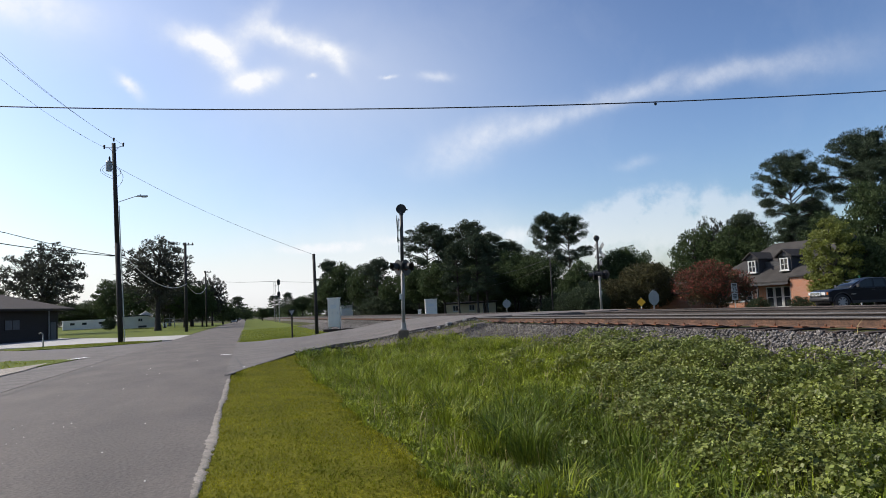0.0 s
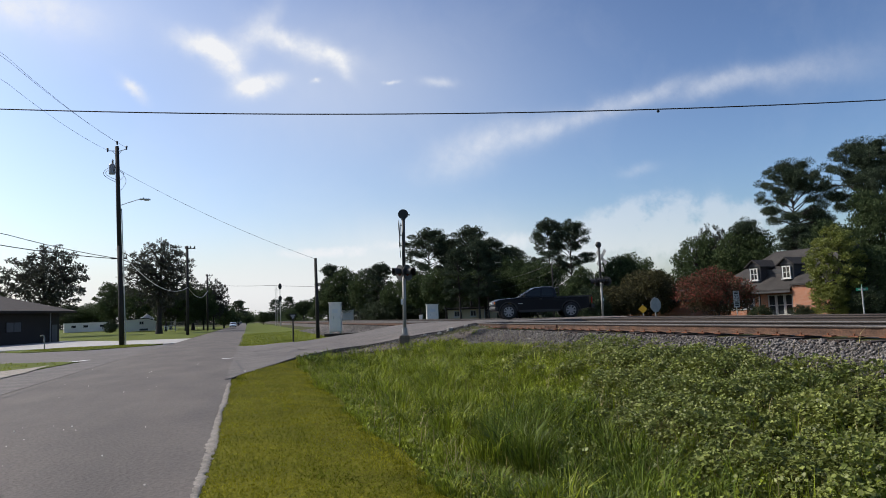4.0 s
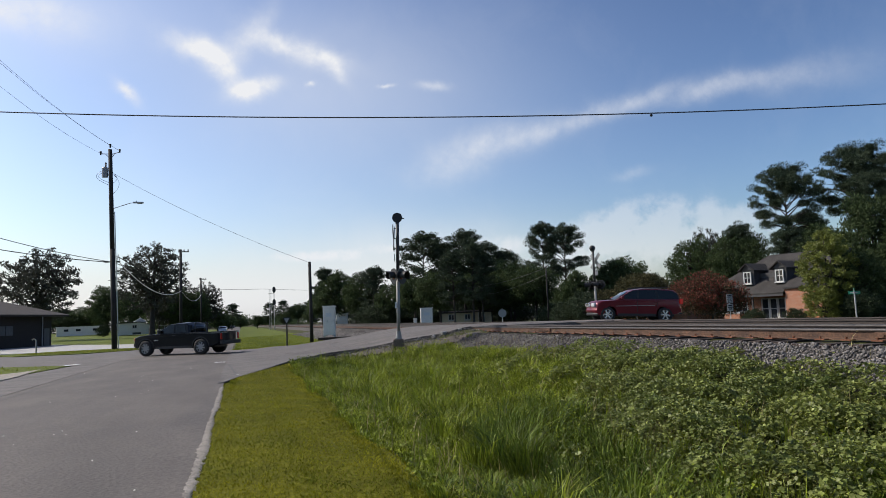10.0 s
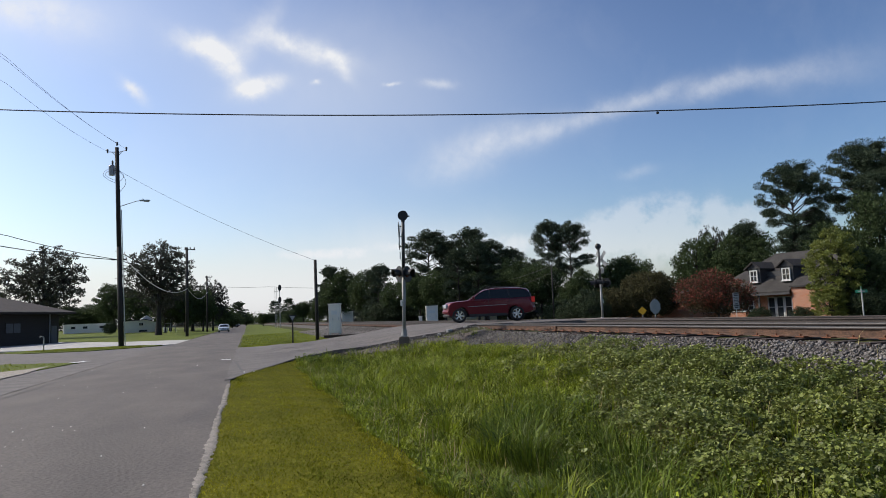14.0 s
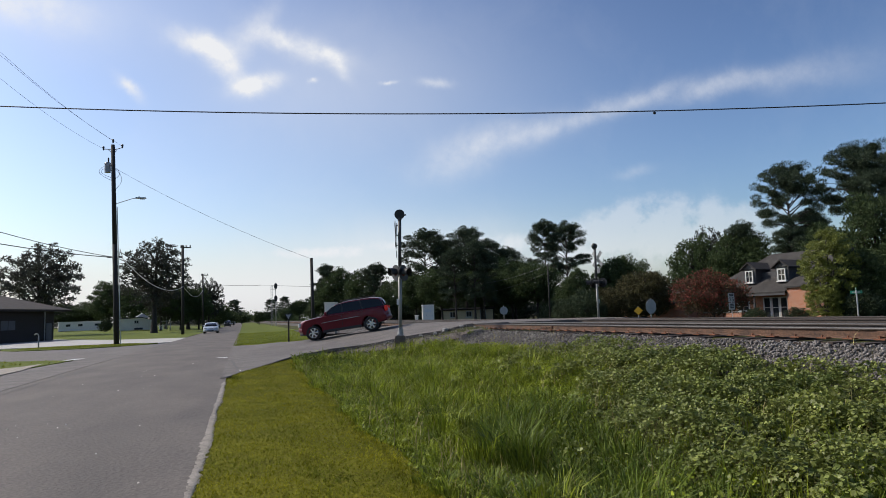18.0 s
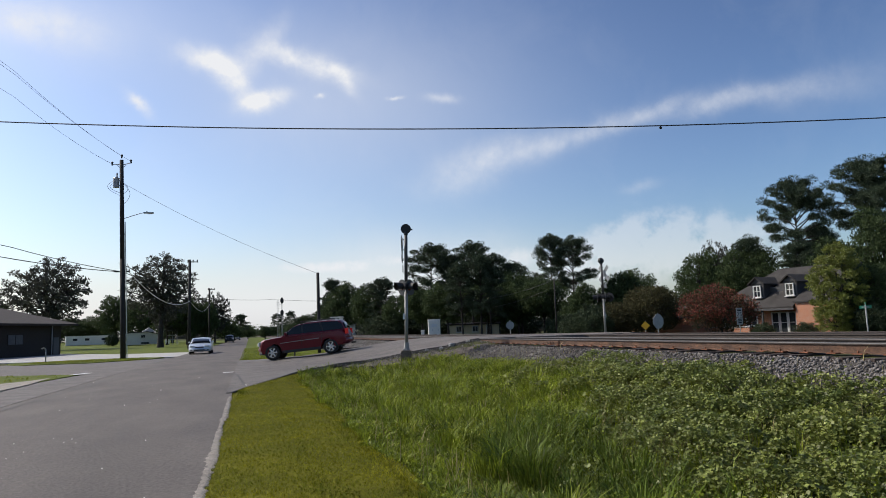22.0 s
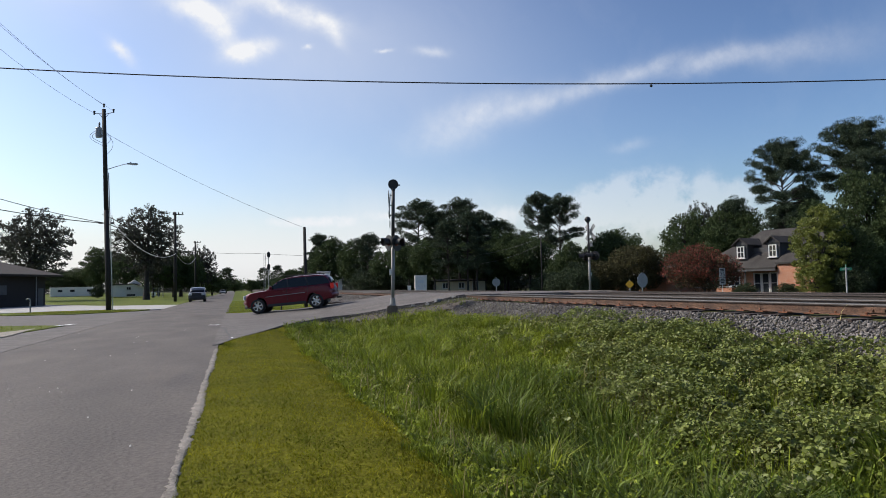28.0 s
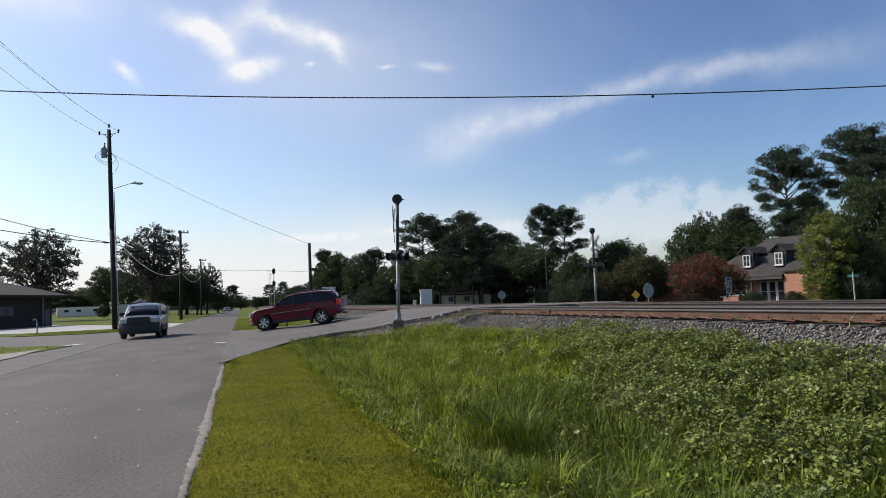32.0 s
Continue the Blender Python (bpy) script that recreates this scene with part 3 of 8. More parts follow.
# side street and forecourt to the west
slab("side_street", [(-5.28, 31.2), (-6.8, 31.4), (-9.7, 33.2), (-34, 42), (-60, 50), (-60, 58), (-34, 54), (-15, 50.4), (-13.7, 48.2), (-9.6, 47.2), (-6.4, 50.5), (-5.28, 53)], -0.05, 0.022, "patch", "worn grey side street meeting the road", "road")
slab("forecourt", [(-5.28, 55), (-6.3, 54.2), (-13, 55.6), (-20, 58), (-45, 66), (-45, 100), (-22, 92), (-12.5, 74), (-5.28, 69.5)], -0.05, 0.024, "concrete", "pale concrete forecourt beside the dark brick building", "driveway")
slab("traffic_island", [(-13.7, 48.2), (-9.6, 47.2), (-6.4, 50.5), (-6.0, 53.4), (-8.5, 55.0), (-13, 55.4), (-16, 53), (-15, 50.2)], -0.05, 0.07, "lawn", "low grass island between driveways", "lawn")
slab("lawn_west", [(-5.45, 5), (-7.35, 24.7), (-6.75, 31.2), (-9.7, 33.0), (-34, 41.6), (-34, 5)], -0.05, 0.05, "lawn", "mown grass corner beside the side street", "lawn")
slab("sandy_corner", [(-7.04, 20.6), (-6.98, 25.1), (-7.35, 29.2), (-7.7, 27.6), (-8.4, 26.3), (-9.6, 25.0), (-14, 22), (-14, 16), (-7.0, 16)], -0.03, 0.058, "sand", "bare pale sand at the corner of the lawn", "sand")
slab("roadside_gravel", [(-5.25, 4), (-5.25, 31.3), (-6.7, 31.3), (-7.3, 24.7), (-5.6, 8)], -0.04, 0.028, "patch", "worn grey shoulder beside the road", "shoulder")

# mown verge beyond the crossing
gx_ = np.array([-0.62, -0.3, 0.4, 1.2, 2.2, 3.2, 4.2, 5.2, 6.2])
gv_ = np.concatenate([np.arange(0, 40, 0.8), np.geomspace(40, 420, 30)])
V = []
for v in gv_:
    for x in gx_:
        y = 33.35 - SKEW * x + 4.3 + 2.0 * (1 - float(smooth(-1.5, 4.0, x))) ** 1.6 + v
        V.append((x, y, float(height(x, y)) + 0.012 - 0.05 * (x > 6) - 0.03 * (v == 0)))
i = np.arange(len(gv_) * len(gx_)).reshape(-1, len(gx_))
F = np.stack([i[:-1, :-1], i[:-1, 1:], i[1:, 1:], i[1:, :-1]], -1).reshape(-1, 4)
tagged(part("grass_verge", mesh_np("grass_verge", V, F), "greenlawn"), "bright green mown verge beyond the crossing", "lawn", kind="structure")

# wide lawn behind the forecourt
tagged(sheet("lawn_northwest", np.linspace(-75, -5.5, 40), np.linspace(66, 250, 50), lambda x, y: height(x, y) + 0.006, "greenlawn"), "yellow-green lawn in front of the white buildings", "lawn", kind="structure")

# seams and paint on the road
def strip(name, pts, w, mat, label, category, z=0.066):
    bm = bmesh.new()
    rows_ = []
    for k, (x, y) in enumerate(pts):
        a = Vector(pts[max(k - 1, 0)])
        b = Vector(pts[min(k + 1, len(pts) - 1)])
        n = Vector((-(b - a).y, (b - a).x)).normalized() * w / 2
        zz = z
        rows_.append((bm.verts.new((x - n.x, y - n.y, zz)), bm.verts.new((x + n.x, y + n.y, zz))))
    for p, q in zip(rows_, rows_[1:]):
        bm.faces.new((p[0], p[1], q[1], q[0]))
    return tagged(part(name, bm, mat), label, category, kind="structure")


def wobble(a, b, n, amp, seed):
    r = np.random.default_rng(seed)
    return [(a[0] + (b[0] - a[0]) * k / n + r.normal(0, amp), a[1] + (b[1] - a[1]) * k / n + r.normal(0, amp)) for k in range(n + 1)]


strip("road_seam", wobble((-5.0, 12), (-4.75, 30), 30, 0.03, 1), 0.06, "oldseam", "dark tarred seam along the road", "seam", 0.037)
strip("road_seam", wobble((-4.75, 30), (-4.5, 39), 14, 0.04, 2), 0.06, "oldseam", "dark tarred seam along the road", "seam", 0.042)
strip("road_seam", wobble((-4.7, 37.2), (0.1, 35.6), 16, 0.08, 3), 0.2, "oldseam", "dark tarred seam across the road", "seam", 0.072)
strip("paint_mark", [(-0.98, 27.2), (-0.6, 27.1)], 0.3, "paint", "worn white paint bar at the crossing mouth", "marking", 0.045)
strip("paint_mark", [(-0.12, 19.4), (0.14, 19.55)], 0.28, "paint", "worn white paint bar at the crossing mouth", "marking", 0.058)
strip("paint_mark", [(-6.9, 30.6), (-6.5, 31.7)], 0.3, "paint", "worn pale kerb end at the lawn corner", "marking", 0.075)
strip("road_seam", wobble((-0.14, 19.2), (-0.4, 24.5), 12, 0.02, 6), 0.05, "crack", "dark cracked joint at the crossing mouth", "seam", 0.062)

# cracks and worn joints in the crossing's mouth
def crossing_top(x, y):
    lo = 33.35 - SKEW * x - 4.55 - float(flare_near(x))
    hi = 33.35 - SKEW * x + 4.4 + 2.0 * (1 - float(smooth(-1.5, 4.0, x))) ** 1.6
    c = (y - lo) / (hi - lo)
    return float(cross_height(x)) + 0.03 * float(smooth(0.3, 2.0, x)) + 0.006 + 0.02 * math.sin(x * 2.1 + c * 5) * float(smooth(-0.3, 2, x)) - 0.16 * (1 - float(smooth(0.0, 0.25, c))) * float(smooth(1.5, 5, x)) * (1 - float(smooth(7.5, 8.9, x)))


crack_rng = np.random.default_rng(77)
bm = bmesh.new()
for k in range(34):
    x, y = crack_rng.uniform(-0.2, 4.6), crack_rng.uniform(24.5, 33.5)
    head = crack_rng.normal(-0.2, 0.5) + (math.pi / 2 if crack_rng.random() < 0.3 else 0)
    half_w, prev = crack_rng.uniform(0.02, 0.06), None
    for j in range(crack_rng.integers(5, 11)):
        if y < 33.35 - SKEW * x - 4.3 - float(flare_near(x)) or not -0.3 < x < 6.5 or y > 35.5:
            break
        nx_, ny_ = -math.sin(head) * half_w, math.cos(head) * half_w
        z = crossing_top(x, y) + 0.008
        pair = (bm.verts.new((x - nx_, y - ny_, z)), bm.verts.new((x + nx_, y + ny_, z)))
        if prev:
            bm.faces.new((prev[0], prev[1], pair[1], pair[0]))
        prev = pair
        head += crack_rng.normal(0, 0.35)
        x, y = x + math.cos(head) * 0.22, y + math.sin(head) * 0.22
tagged(part("crossing_cracks", bm, "oldseam"), "dark cracks in the crossing's worn asphalt", "cracks", kind="stuff")

# dirt shoulder along the crossing's south side
V, F = [], []
sx = np.arange(2.0, 9.0, 0.25)
for x in sx:
    y1 = 33.35 - SKEW * x - 4.5
    for k, c in enumerate((0, 0.35, 0.7, 1.0)):
        yy = y1 - 2.3 * c
        V.append((x, yy, float(height(x, yy)) * c + (float(cross_height(x)) - 0.30) * (1 - c) + 0.03 + rng.normal(0, 0.02)))
i = np.arange(len(sx) * 4).reshape(-1, 4)
F = np.stack([i[:-1, :-1], i[:-1, 1:], i[1:, 1:], i[1:, :-1]], -1).reshape(-1, 4)
tagged(part("dirt_shoulder", mesh_np("dirt_shoulder", V, F), "dirt"), "bare brown dirt slope under the crossing edge", "dirt", kind="structure")


# ---- railway ----
WEB = [(-0.075, 0), (0.075, 0), (0.072, 0.014), (0.012, 0.03), (0.010, 0.13), (-0.010, 0.13), (-0.012, 0.03), (-0.072, 0.014)]
HEAD = [(-0.010, 0.126), (0.010, 0.126), (0.036, 0.137), (0.036, 0.155), (-0.036, 0.155), (-0.036, 0.137)]
TREAD = [(-0.036, 0.1552), (0.036, 0.1552), (0.033, 0.165), (0.024, 0.171), (0, 0.173), (-0.024, 0.171), (-0.033, 0.165)]


def railway():
    track = empty("railway_track", pose(0, 0, 0), "double railway track of rusty rails on dark timber ties", "railway", kind="structure")
    for n, x in enumerate(RAILS):
        for name, section, mat, label in (("rail", WEB, "rust", "rusty steel rail"), ("rail_head", HEAD, "darkrust", "dark rail head"), ("rail_tread", TREAD, "railtop", "worn rail tread")):
            bm = bmesh.new()
            prism(bm, [(px_ + x, pz + RAIL_TOP - 0.172) for px_, pz in section], 2060, "y", at=970)
            # far rails take the dark copy: their shaded look is in the colour
            part(name, bm, mat if n == 0 or (n == 1 and mat == "railtop") else "darkrust", track, label)
    # ties: the nearest as single timbers
    bm = bmesh.new()
    box(bm, 2.6, 0.23, 0.17, (0, 0, 0), 0.012)
    tie_mesh = finish(bm, "tie")
    tie_mesh.materials.append(M["tie"])
    r = np.random.default_rng(8)
    near_ties, far_ties = [], []
    for n, mid in enumerate((9.885, 14.155)):
        for y in np.arange(-40, 420, 0.53):
            spot = (mid + r.normal(0, 0.03), y + r.normal(0, 0.03), 0.66 + r.normal(0, 0.012), r.normal(0, 1.6))
            if abs(off_cross(mid, y)) < 4.6:
                continue
            (near_ties if n == 0 and 2 < y < 75 else far_ties).append(spot)
    for x, y, z, a in near_ties:
        ob = part("tie", tie_mesh, "tie", track)
        ob.matrix_basis = pose(x, y, z, 0, 0, a)
    V, F = [], []
    base = np.array([(sx_, sy_, sz_) for sz_ in (-1, 1) for sy_ in (-1, 1) for sx_ in (-1, 1)], float) * (1.3, 0.115, 0.085)
    quads = np.array([(0, 1, 5, 4), (1, 3, 7, 5), (3, 2, 6, 7), (2, 0, 4, 6), (4, 5, 7, 6)])
    for k, (x, y, z, a) in enumerate(far_ties):
        V.append(base + (x, y, z)), F.append(quads + 8 * k)
    ob = part("far_tie", mesh_np("far_tie", np.concatenate(V), np.concatenate(F)), "tie", track)
    ob["kind"] = "stuff"
    # tie plates and spikes along the near rails
    bm = bmesh.new()
    box(bm, 0.36, 0.19, 0.02, (0, 0, 0))
    for sx_ in (-0.1, 0.1):
        rod(bm, (sx_, 0.05, 0), (sx_, 0.05, 0.045), 0.016, 0.02, 6)
    plate_mesh = finish(bm, "tie_plate")
    plate_mesh.materials.append(M["platerust"])
    for x, y, z, a in near_ties:
        if y < 60:
            ob = part("tie_plate", plate_mesh, "platerust", track)
            ob.matrix_basis = pose(RAILS[0], y, 0.783)
    # rail joint bars
    for y in (7.4, 19.4, 9.8):
        bm = bmesh.new()
        box(bm, 0.05, 0.9, 0.09, (RAILS[0] - 0.03 if y != 9.8 else RAILS[3], y, RAIL_TOP - 0.09), 0.01)
        for k in (-0.3, -0.1, 0.1, 0.3):
            rod(bm, (RAILS[0] - 0.02, y + k, RAIL_TOP - 0.09), (RAILS[0] - 0.075, y + k, RAIL_TOP - 0.09), 0.02, 0.02, 6) if y != 9.8 else None
        part("joint_bar", bm, "rust", track, "bolted joint bar")
    return track


railway()

# crossing panels between the rails
for x0, x1 in ((9.24, 10.53), (10.75, 13.29), (13.51, 14.80)):
    bm = bmesh.new()
    n = 10
    for k in range(n):
        lo, hi = -4.4 + 8.8 * k / n, -4.4 + 8.8 * (k + 1) / n - 0.02
        ym = lambda x, o: 33.35 - SKEW * x + o
        vs = [bm.verts.new((x, ym(x, o), z)) for z in (0.80, 0.955) for x, o in ((x0, lo), (x1, lo), (x1, hi), (x0, hi))]
        bm.faces.new(vs[4:])
        for a, b in ((0, 1), (1, 2), (2, 3), (3, 0)):
            bm.faces.new((vs[a], vs[b], vs[b + 4], vs[a + 4]))
    tagged(part("crossing_panel", bm, "patch"), "grey crossing panels between the rails", "crossing panel", kind="structure")

# ballast bed and stones
ys_b = np.concatenate([np.arange(-20, 70, 0.5), np.geomspace(70, 1500, 60)])
xs_b = np.array([7.1, 7.5, 7.9, 8.2, 8.5, 8.75, 9.3, 10.4, 12.0, 13.6, 15.0, 15.4, 15.9, 16.6])
tagged(sheet("ballast_bed", xs_b, ys_b, lambda x, y: np.interp(x, [7.1, 7.5, 8.0, 8.5, 8.75, 8.9, 15.3, 15.5, 16.2, 16.6], [0.1, 0.32, 0.50, 0.715, 0.70, 0.63, 0.66, 0.70, 0.44, 0.3]) - 0.03 - 0.14 * (np.abs(off_cross(x, y)) < 4.8), "bed"), "grey crushed-stone ballast bed", "ballast", kind="structure")


def stones(name, spots, size, mat, label, seed):
    r = np.random.default_rng(seed)
    n = len(spots)
    base = np.array([(1, 0, 0), (-1, 0, 0), (0, 1, 0), (0, -1, 0), (0, 0, 1), (0, 0, -1)], float)
    tri = np.array([(0, 2, 4), (2, 1, 4), (1, 3, 4), (3, 0, 4), (2, 0, 5), (1, 2, 5), (3, 1, 5), (0, 3, 5)])
    sc = size * r.uniform(0.55, 1.6, (n, 1, 1)) * r.uniform(0.35, 1.45, (n, 6, 1))
    q = r.normal(size=(n, 4))
    q /= np.linalg.norm(q, axis=1, keepdims=True)
    w, x, y, z = q.T
    R = np.stack([1 - 2 * (y * y + z * z), 2 * (x * y - z * w), 2 * (x * z + y * w), 2 * (x * y + z * w), 1 - 2 * (x * x + z * z), 2 * (y * z - x * w), 2 * (x * z - y * w), 2 * (y * z + x * w), 1 - 2 * (x * x + y * y)], -1).reshape(n, 3, 3)
    V = np.einsum("nij,nkj->nki", R, base[None] * sc) + np.asarray(spots)[:, None]
    F = (tri[None] + 6 * np.arange(n)[:, None, None]).reshape(-1, 3)
    return tagged(part(name, mesh_np(name, V.reshape(-1, 3), F), mat), label, "stone", kind="stuff")


n = 56000
bx = rng.uniform(7.4, 8.95, n)
by = 1.5 + 58 * rng.random(n) ** 1.5
keep = (off_cross(bx, by) > 5.0) | (off_cross(bx, by) < -6.3 + 1.2 * (bx - 8.2))
bx, by = bx[keep], by[keep]
bz = np.interp(bx, [7.1, 7.5, 8.0, 8.5, 8.7, 8.95], [0.1, 0.32, 0.50, 0.715, 0.715, 0.63]) + rng.uniform(-0.045, 0.015, len(bx))
stones("ballast_stones", np.stack([bx, by, bz], -1), 0.023, "ballast", "grey crushed stones heaped beside the rail", 4)
bx, by = rng.uniform(9.2, 15.4, 2600), 1.5 + 40 * rng.random(2600)
keep = np.abs(off_cross(bx, by)) > 5.0
stones("ballast_stones", np.stack([bx, by, np.full_like(bx, 0.66)], -1)[keep], 0.03, "ballast", "grey crushed stones between the rails", 5)
bx, by = rng.uniform(5.2, 8.6, 9000), rng.uniform(37, 75, 9000)
keep = off_cross(bx, by) > 5.2
stones("ballast_stones", np.stack([bx, by, height(bx, by) + 0.02], -1)[keep], 0.05, "ballast", "grey stones sloping down from the track", 6)
bx = rng.uniform(3.2, 8.8, 1100)
by = 33.35 - SKEW * bx - 4.6 - rng.random(1100) ** 1.3 * 2.6
stones("ballast_stones", np.stack([bx, by, height(bx, by) + 0.04], -1), 0.026, "ballast", "loose stones along the crossing edge", 7)
# broken concrete by the crossing
for x, y, s, a in ((7.9, 26.4, 0.13, 20), (7.4, 26.2, 0.10, 55), (8.5, 26.1, 0.09, -30), (6.9, 26.6, 0.08, 5)):
    bm = bmesh.new()
    box(bm, s * 1.7, s, s * 0.8, (0, 0, s * 0.3), 0.02)
    for v in bm.verts:
        v.co += Vector(rng.normal(0, 0.015, 3))
    ob = part("concrete_chunk", bm, "concrete")
    ob.matrix_world = pose(x, y, float(height(x, y)) + 0.04, 8, -6, a)
    tagged(ob, "broken lump of pale concrete on the ballast", "rubble", group="rubble by the crossing")
# bright grit on the road
gx = np.concatenate([rng.uniform(-5, -0.8, 26), rng.uniform(-4.2, -2.2, 44)])
gy = np.concatenate([rng.uniform(4, 26, 26), rng.uniform(6.5, 11, 44)])
stones("road_grit", np.stack([gx, gy, 0.024 + 0.035 * (1 - ((gx + 2.91) / 2.39) ** 2)], -1), 0.009, "white", "small pale pebbles scattered on the asphalt", 9)

# pocks and short cracks in the worn surface
n = 650
gx = rng.uniform(-5.0, -0.75, n)
gy = 4.0 + 16 * rng.random(n) ** 1.4
V, F = [], []
for k in range(n):
    lx, ly = (rng.uniform(0.02, 0.06), rng.uniform(0.006, 0.012)) if rng.random() < 0.3 else (rng.uniform(0.008, 0.022), rng.uniform(0.01, 0.035))
    turn = rng.normal(0, 0.35)
    for j in range(6):
        a = j * math.pi / 3
        q = rng.uniform(0.6, 1.2)
        ux, uy = lx * q * math.cos(a), ly * q * math.sin(a)
        x, y = gx[k] + ux * math.cos(turn) - uy * math.sin(turn), gy[k] + ux * math.sin(turn) + uy * math.cos(turn)
        V.append((x, y, 0.0235 + 0.035 * (1 - ((x + 2.91) / 2.39) ** 2)))
    F.append([6 * k + j for j in range(6)])
tagged(part("road_pocks", mesh_np("road_pocks", V, F), "oldseam"), "small dark pocks and cracks in the asphalt", "cracks", kind="stuff")
# ---- grass, vines ----
def blades(name, x, y, z, tall, wide, lean, mat, label, category, seed, bend=0.5, heading=None):
    """Curved tapering blades: five points and three triangles each."""
    r = np.random.default_rng(seed)
    n = len(x)
    a = r.uniform(0, 2 * np.pi, n) if heading is None else heading
    h = tall * r.uniform(0.55, 1.25, n)
    w = wide * r.uniform(0.6, 1.3, n)
    l = h * lean * r.uniform(0.2, 1.4, n)
    dx, dy = np.cos(a), np.sin(a)
    b = a + np.pi / 2 + r.normal(0, 0.5, n)
    ux, uy = np.cos(b) * w, np.sin(b) * w
    V = np.empty((n, 5, 3))
    V[:, 0] = np.stack([x - ux, y - uy, z], -1)
    V[:, 1] = np.stack([x + ux, y + uy, z], -1)
    mx, my, mz = x + dx * l * 0.35, y + dy * l * 0.35, z + h * 0.62
    V[:, 2] = np.stack([mx + ux * 0.8, my + uy * 0.8, mz], -1)
    V[:, 3] = np.stack([mx - ux * 0.8, my - uy * 0.8, mz], -1)
    V[:, 4] = np.stack([x + dx * l, y + dy * l, z + h * (1 - bend * lean * 0.4)], -1)
    F = (np.array([(0, 1, 2), (0, 2, 3), (3, 2, 4)])[None] + 5 * np.arange(n)[:, None, None]).reshape(-1, 3)
    return tagged(part(name, mesh_np(name, V.reshape(-1, 3), F), mat), label, category, kind="stuff")


def leafage(spots, size, seed, droop=0.0, flat=0.0):
    """Small pointed leaves folded along their middle, at the given places: six points, four triangles each."""
    r = np.random.default_rng(seed)
    n = len(spots)
    d = r.normal(size=(n, 3))
    d[:, 2] = d[:, 2] * (1 - flat) - droop
    d /= np.linalg.norm(d, axis=1, keepdims=True)
    nrm = r.normal(size=(n, 3)) * (1 - flat * 0.7)
    nrm[:, 2] += flat * 2.0
    s = np.cross(nrm, d)
    s /= np.linalg.norm(s, axis=1, keepdims=True) + 1e-9
    k = size * r.uniform(0.6, 1.4, (n, 1))
    up = np.cross(d, s)
    p = np.asarray(spots)
    V = np.stack([p, p + d * k * 0.4 + s * k * 0.44 + up * k * 0.1, p + d * k, p + d * k * 0.4 - s * k * 0.44 + up * k * 0.1], 1)
    F = (np.array([(0, 1, 2), (0, 2, 3)])[None] + 4 * np.arange(n)[:, None, None]).reshape(-1, 3)
    return V.reshape(-1, 3), F


rg = np.random.default_rng(21)


def patchy(x, y, s, seed):
    """A slow wobble between 0 and 1 over the plan."""
    v = np.zeros_like(x)
    r = np.random.default_rng(seed)
    for k in range(6):
        f, a, p = s * r.uniform(0.5, 2.2), r.uniform(0, 6.28), r.uniform(0, 6.28)
        v += np.sin((x * np.cos(a) + y * np.sin(a)) * f + p)
    return 1 / (1 + np.exp(-1.2 * v))


def vine_cover(x, y):
    """How much the broad-leaved vines cover the bank here."""
    line = np.interp(y, [2, 4.5, 5.8, 8.3, 11.5, 14, 20], [3.2, 3.2, 3.4, 4.5, 6.1, 7.6, 9.0])
    edge = 0.9 * (patchy(x, y, 1.6, 5) - 0.5)
    return smooth(-0.35, 0.45, x - line + edge) * smooth(3.4, 4.4, y + 0.6 * edge)


def shy(y):
    """How much further up towards the rail the growth reaches at a distance from the viewpoint."""
    return 0.75 * smooth(7.5, 11.0, y) * (1 - 0.5 * smooth(17, 22, y)) + 0.18 * np.sin(np.asarray(y) * 1.9)


# mown strip along the road: a turf sheet, then its blades
tx = np.array([-0.41, -0.3, 0.0, 0.4, 0.8, 1.2, 1.6])
ty = np.arange(-8, 26, 0.3)
V = []
for y in ty:
    for x in tx:
        lim = 33.35 - SKEW * x - 4.75 - float(flare_near(x))
        yy = min(y, lim)
        V.append((x + 0.04 * math.sin(y * 1.1) * (x > 1.5), yy, float(height(x, yy)) + 0.004))
i = np.arange(len(ty) * len(tx)).reshape(-1, len(tx))
F = np.stack([i[:-1, :-1], i[:-1, 1:], i[1:, 1:], i[1:, :-1]], -1).reshape(-1, 4)
tagged(part("mown_verge", mesh_np("mown_verge", V, F), "mownturf"), "short mown yellow-green turf beside the road", "lawn", kind="structure")
n = 105000
gy = 2.2 + 26 * rg.random(n) ** 2.0
gx = rg.uniform(-0.45, 1.75, n)
edge = 1.58 + 0.08 * np.sin(gy * 1.1) + 0.05 * np.sin(gy * 2.7)
ok = (gx < edge) & (off_cross(gx, gy) < -4.6 - flare_near(gx))
gx, gy = gx[ok], gy[ok]
blades("mown_grass", gx, gy, height(gx, gy) - 0.02, 0.05, 0.005, 0.9, "turf", "short mown yellow-green grass strip", "grass", 31)
n = 30000
gx, gy = rg.uniform(-0.55, 6.0, n), 38 + 42 * rg.random(n) ** 1.6
ok = off_cross(gx, gy) > 4.6 + 2.2 * (1 - smooth(-1.5, 4, gx))
gx, gy = gx[ok], gy[ok]
blades("mown_grass", gx, gy, height(gx, gy) - 0.02, 0.09, 0.012, 1.0, "greenturf", "short mown grass beyond the crossing", "grass", 32)
n = 26000
gx = np.concatenate([rg.uniform(-34, -5.6, n // 2), rg.uniform(-16, -6, n // 2)])
gy = np.concatenate([rg.uniform(12, 42, n // 2), rg.uniform(47, 56, n // 2)])
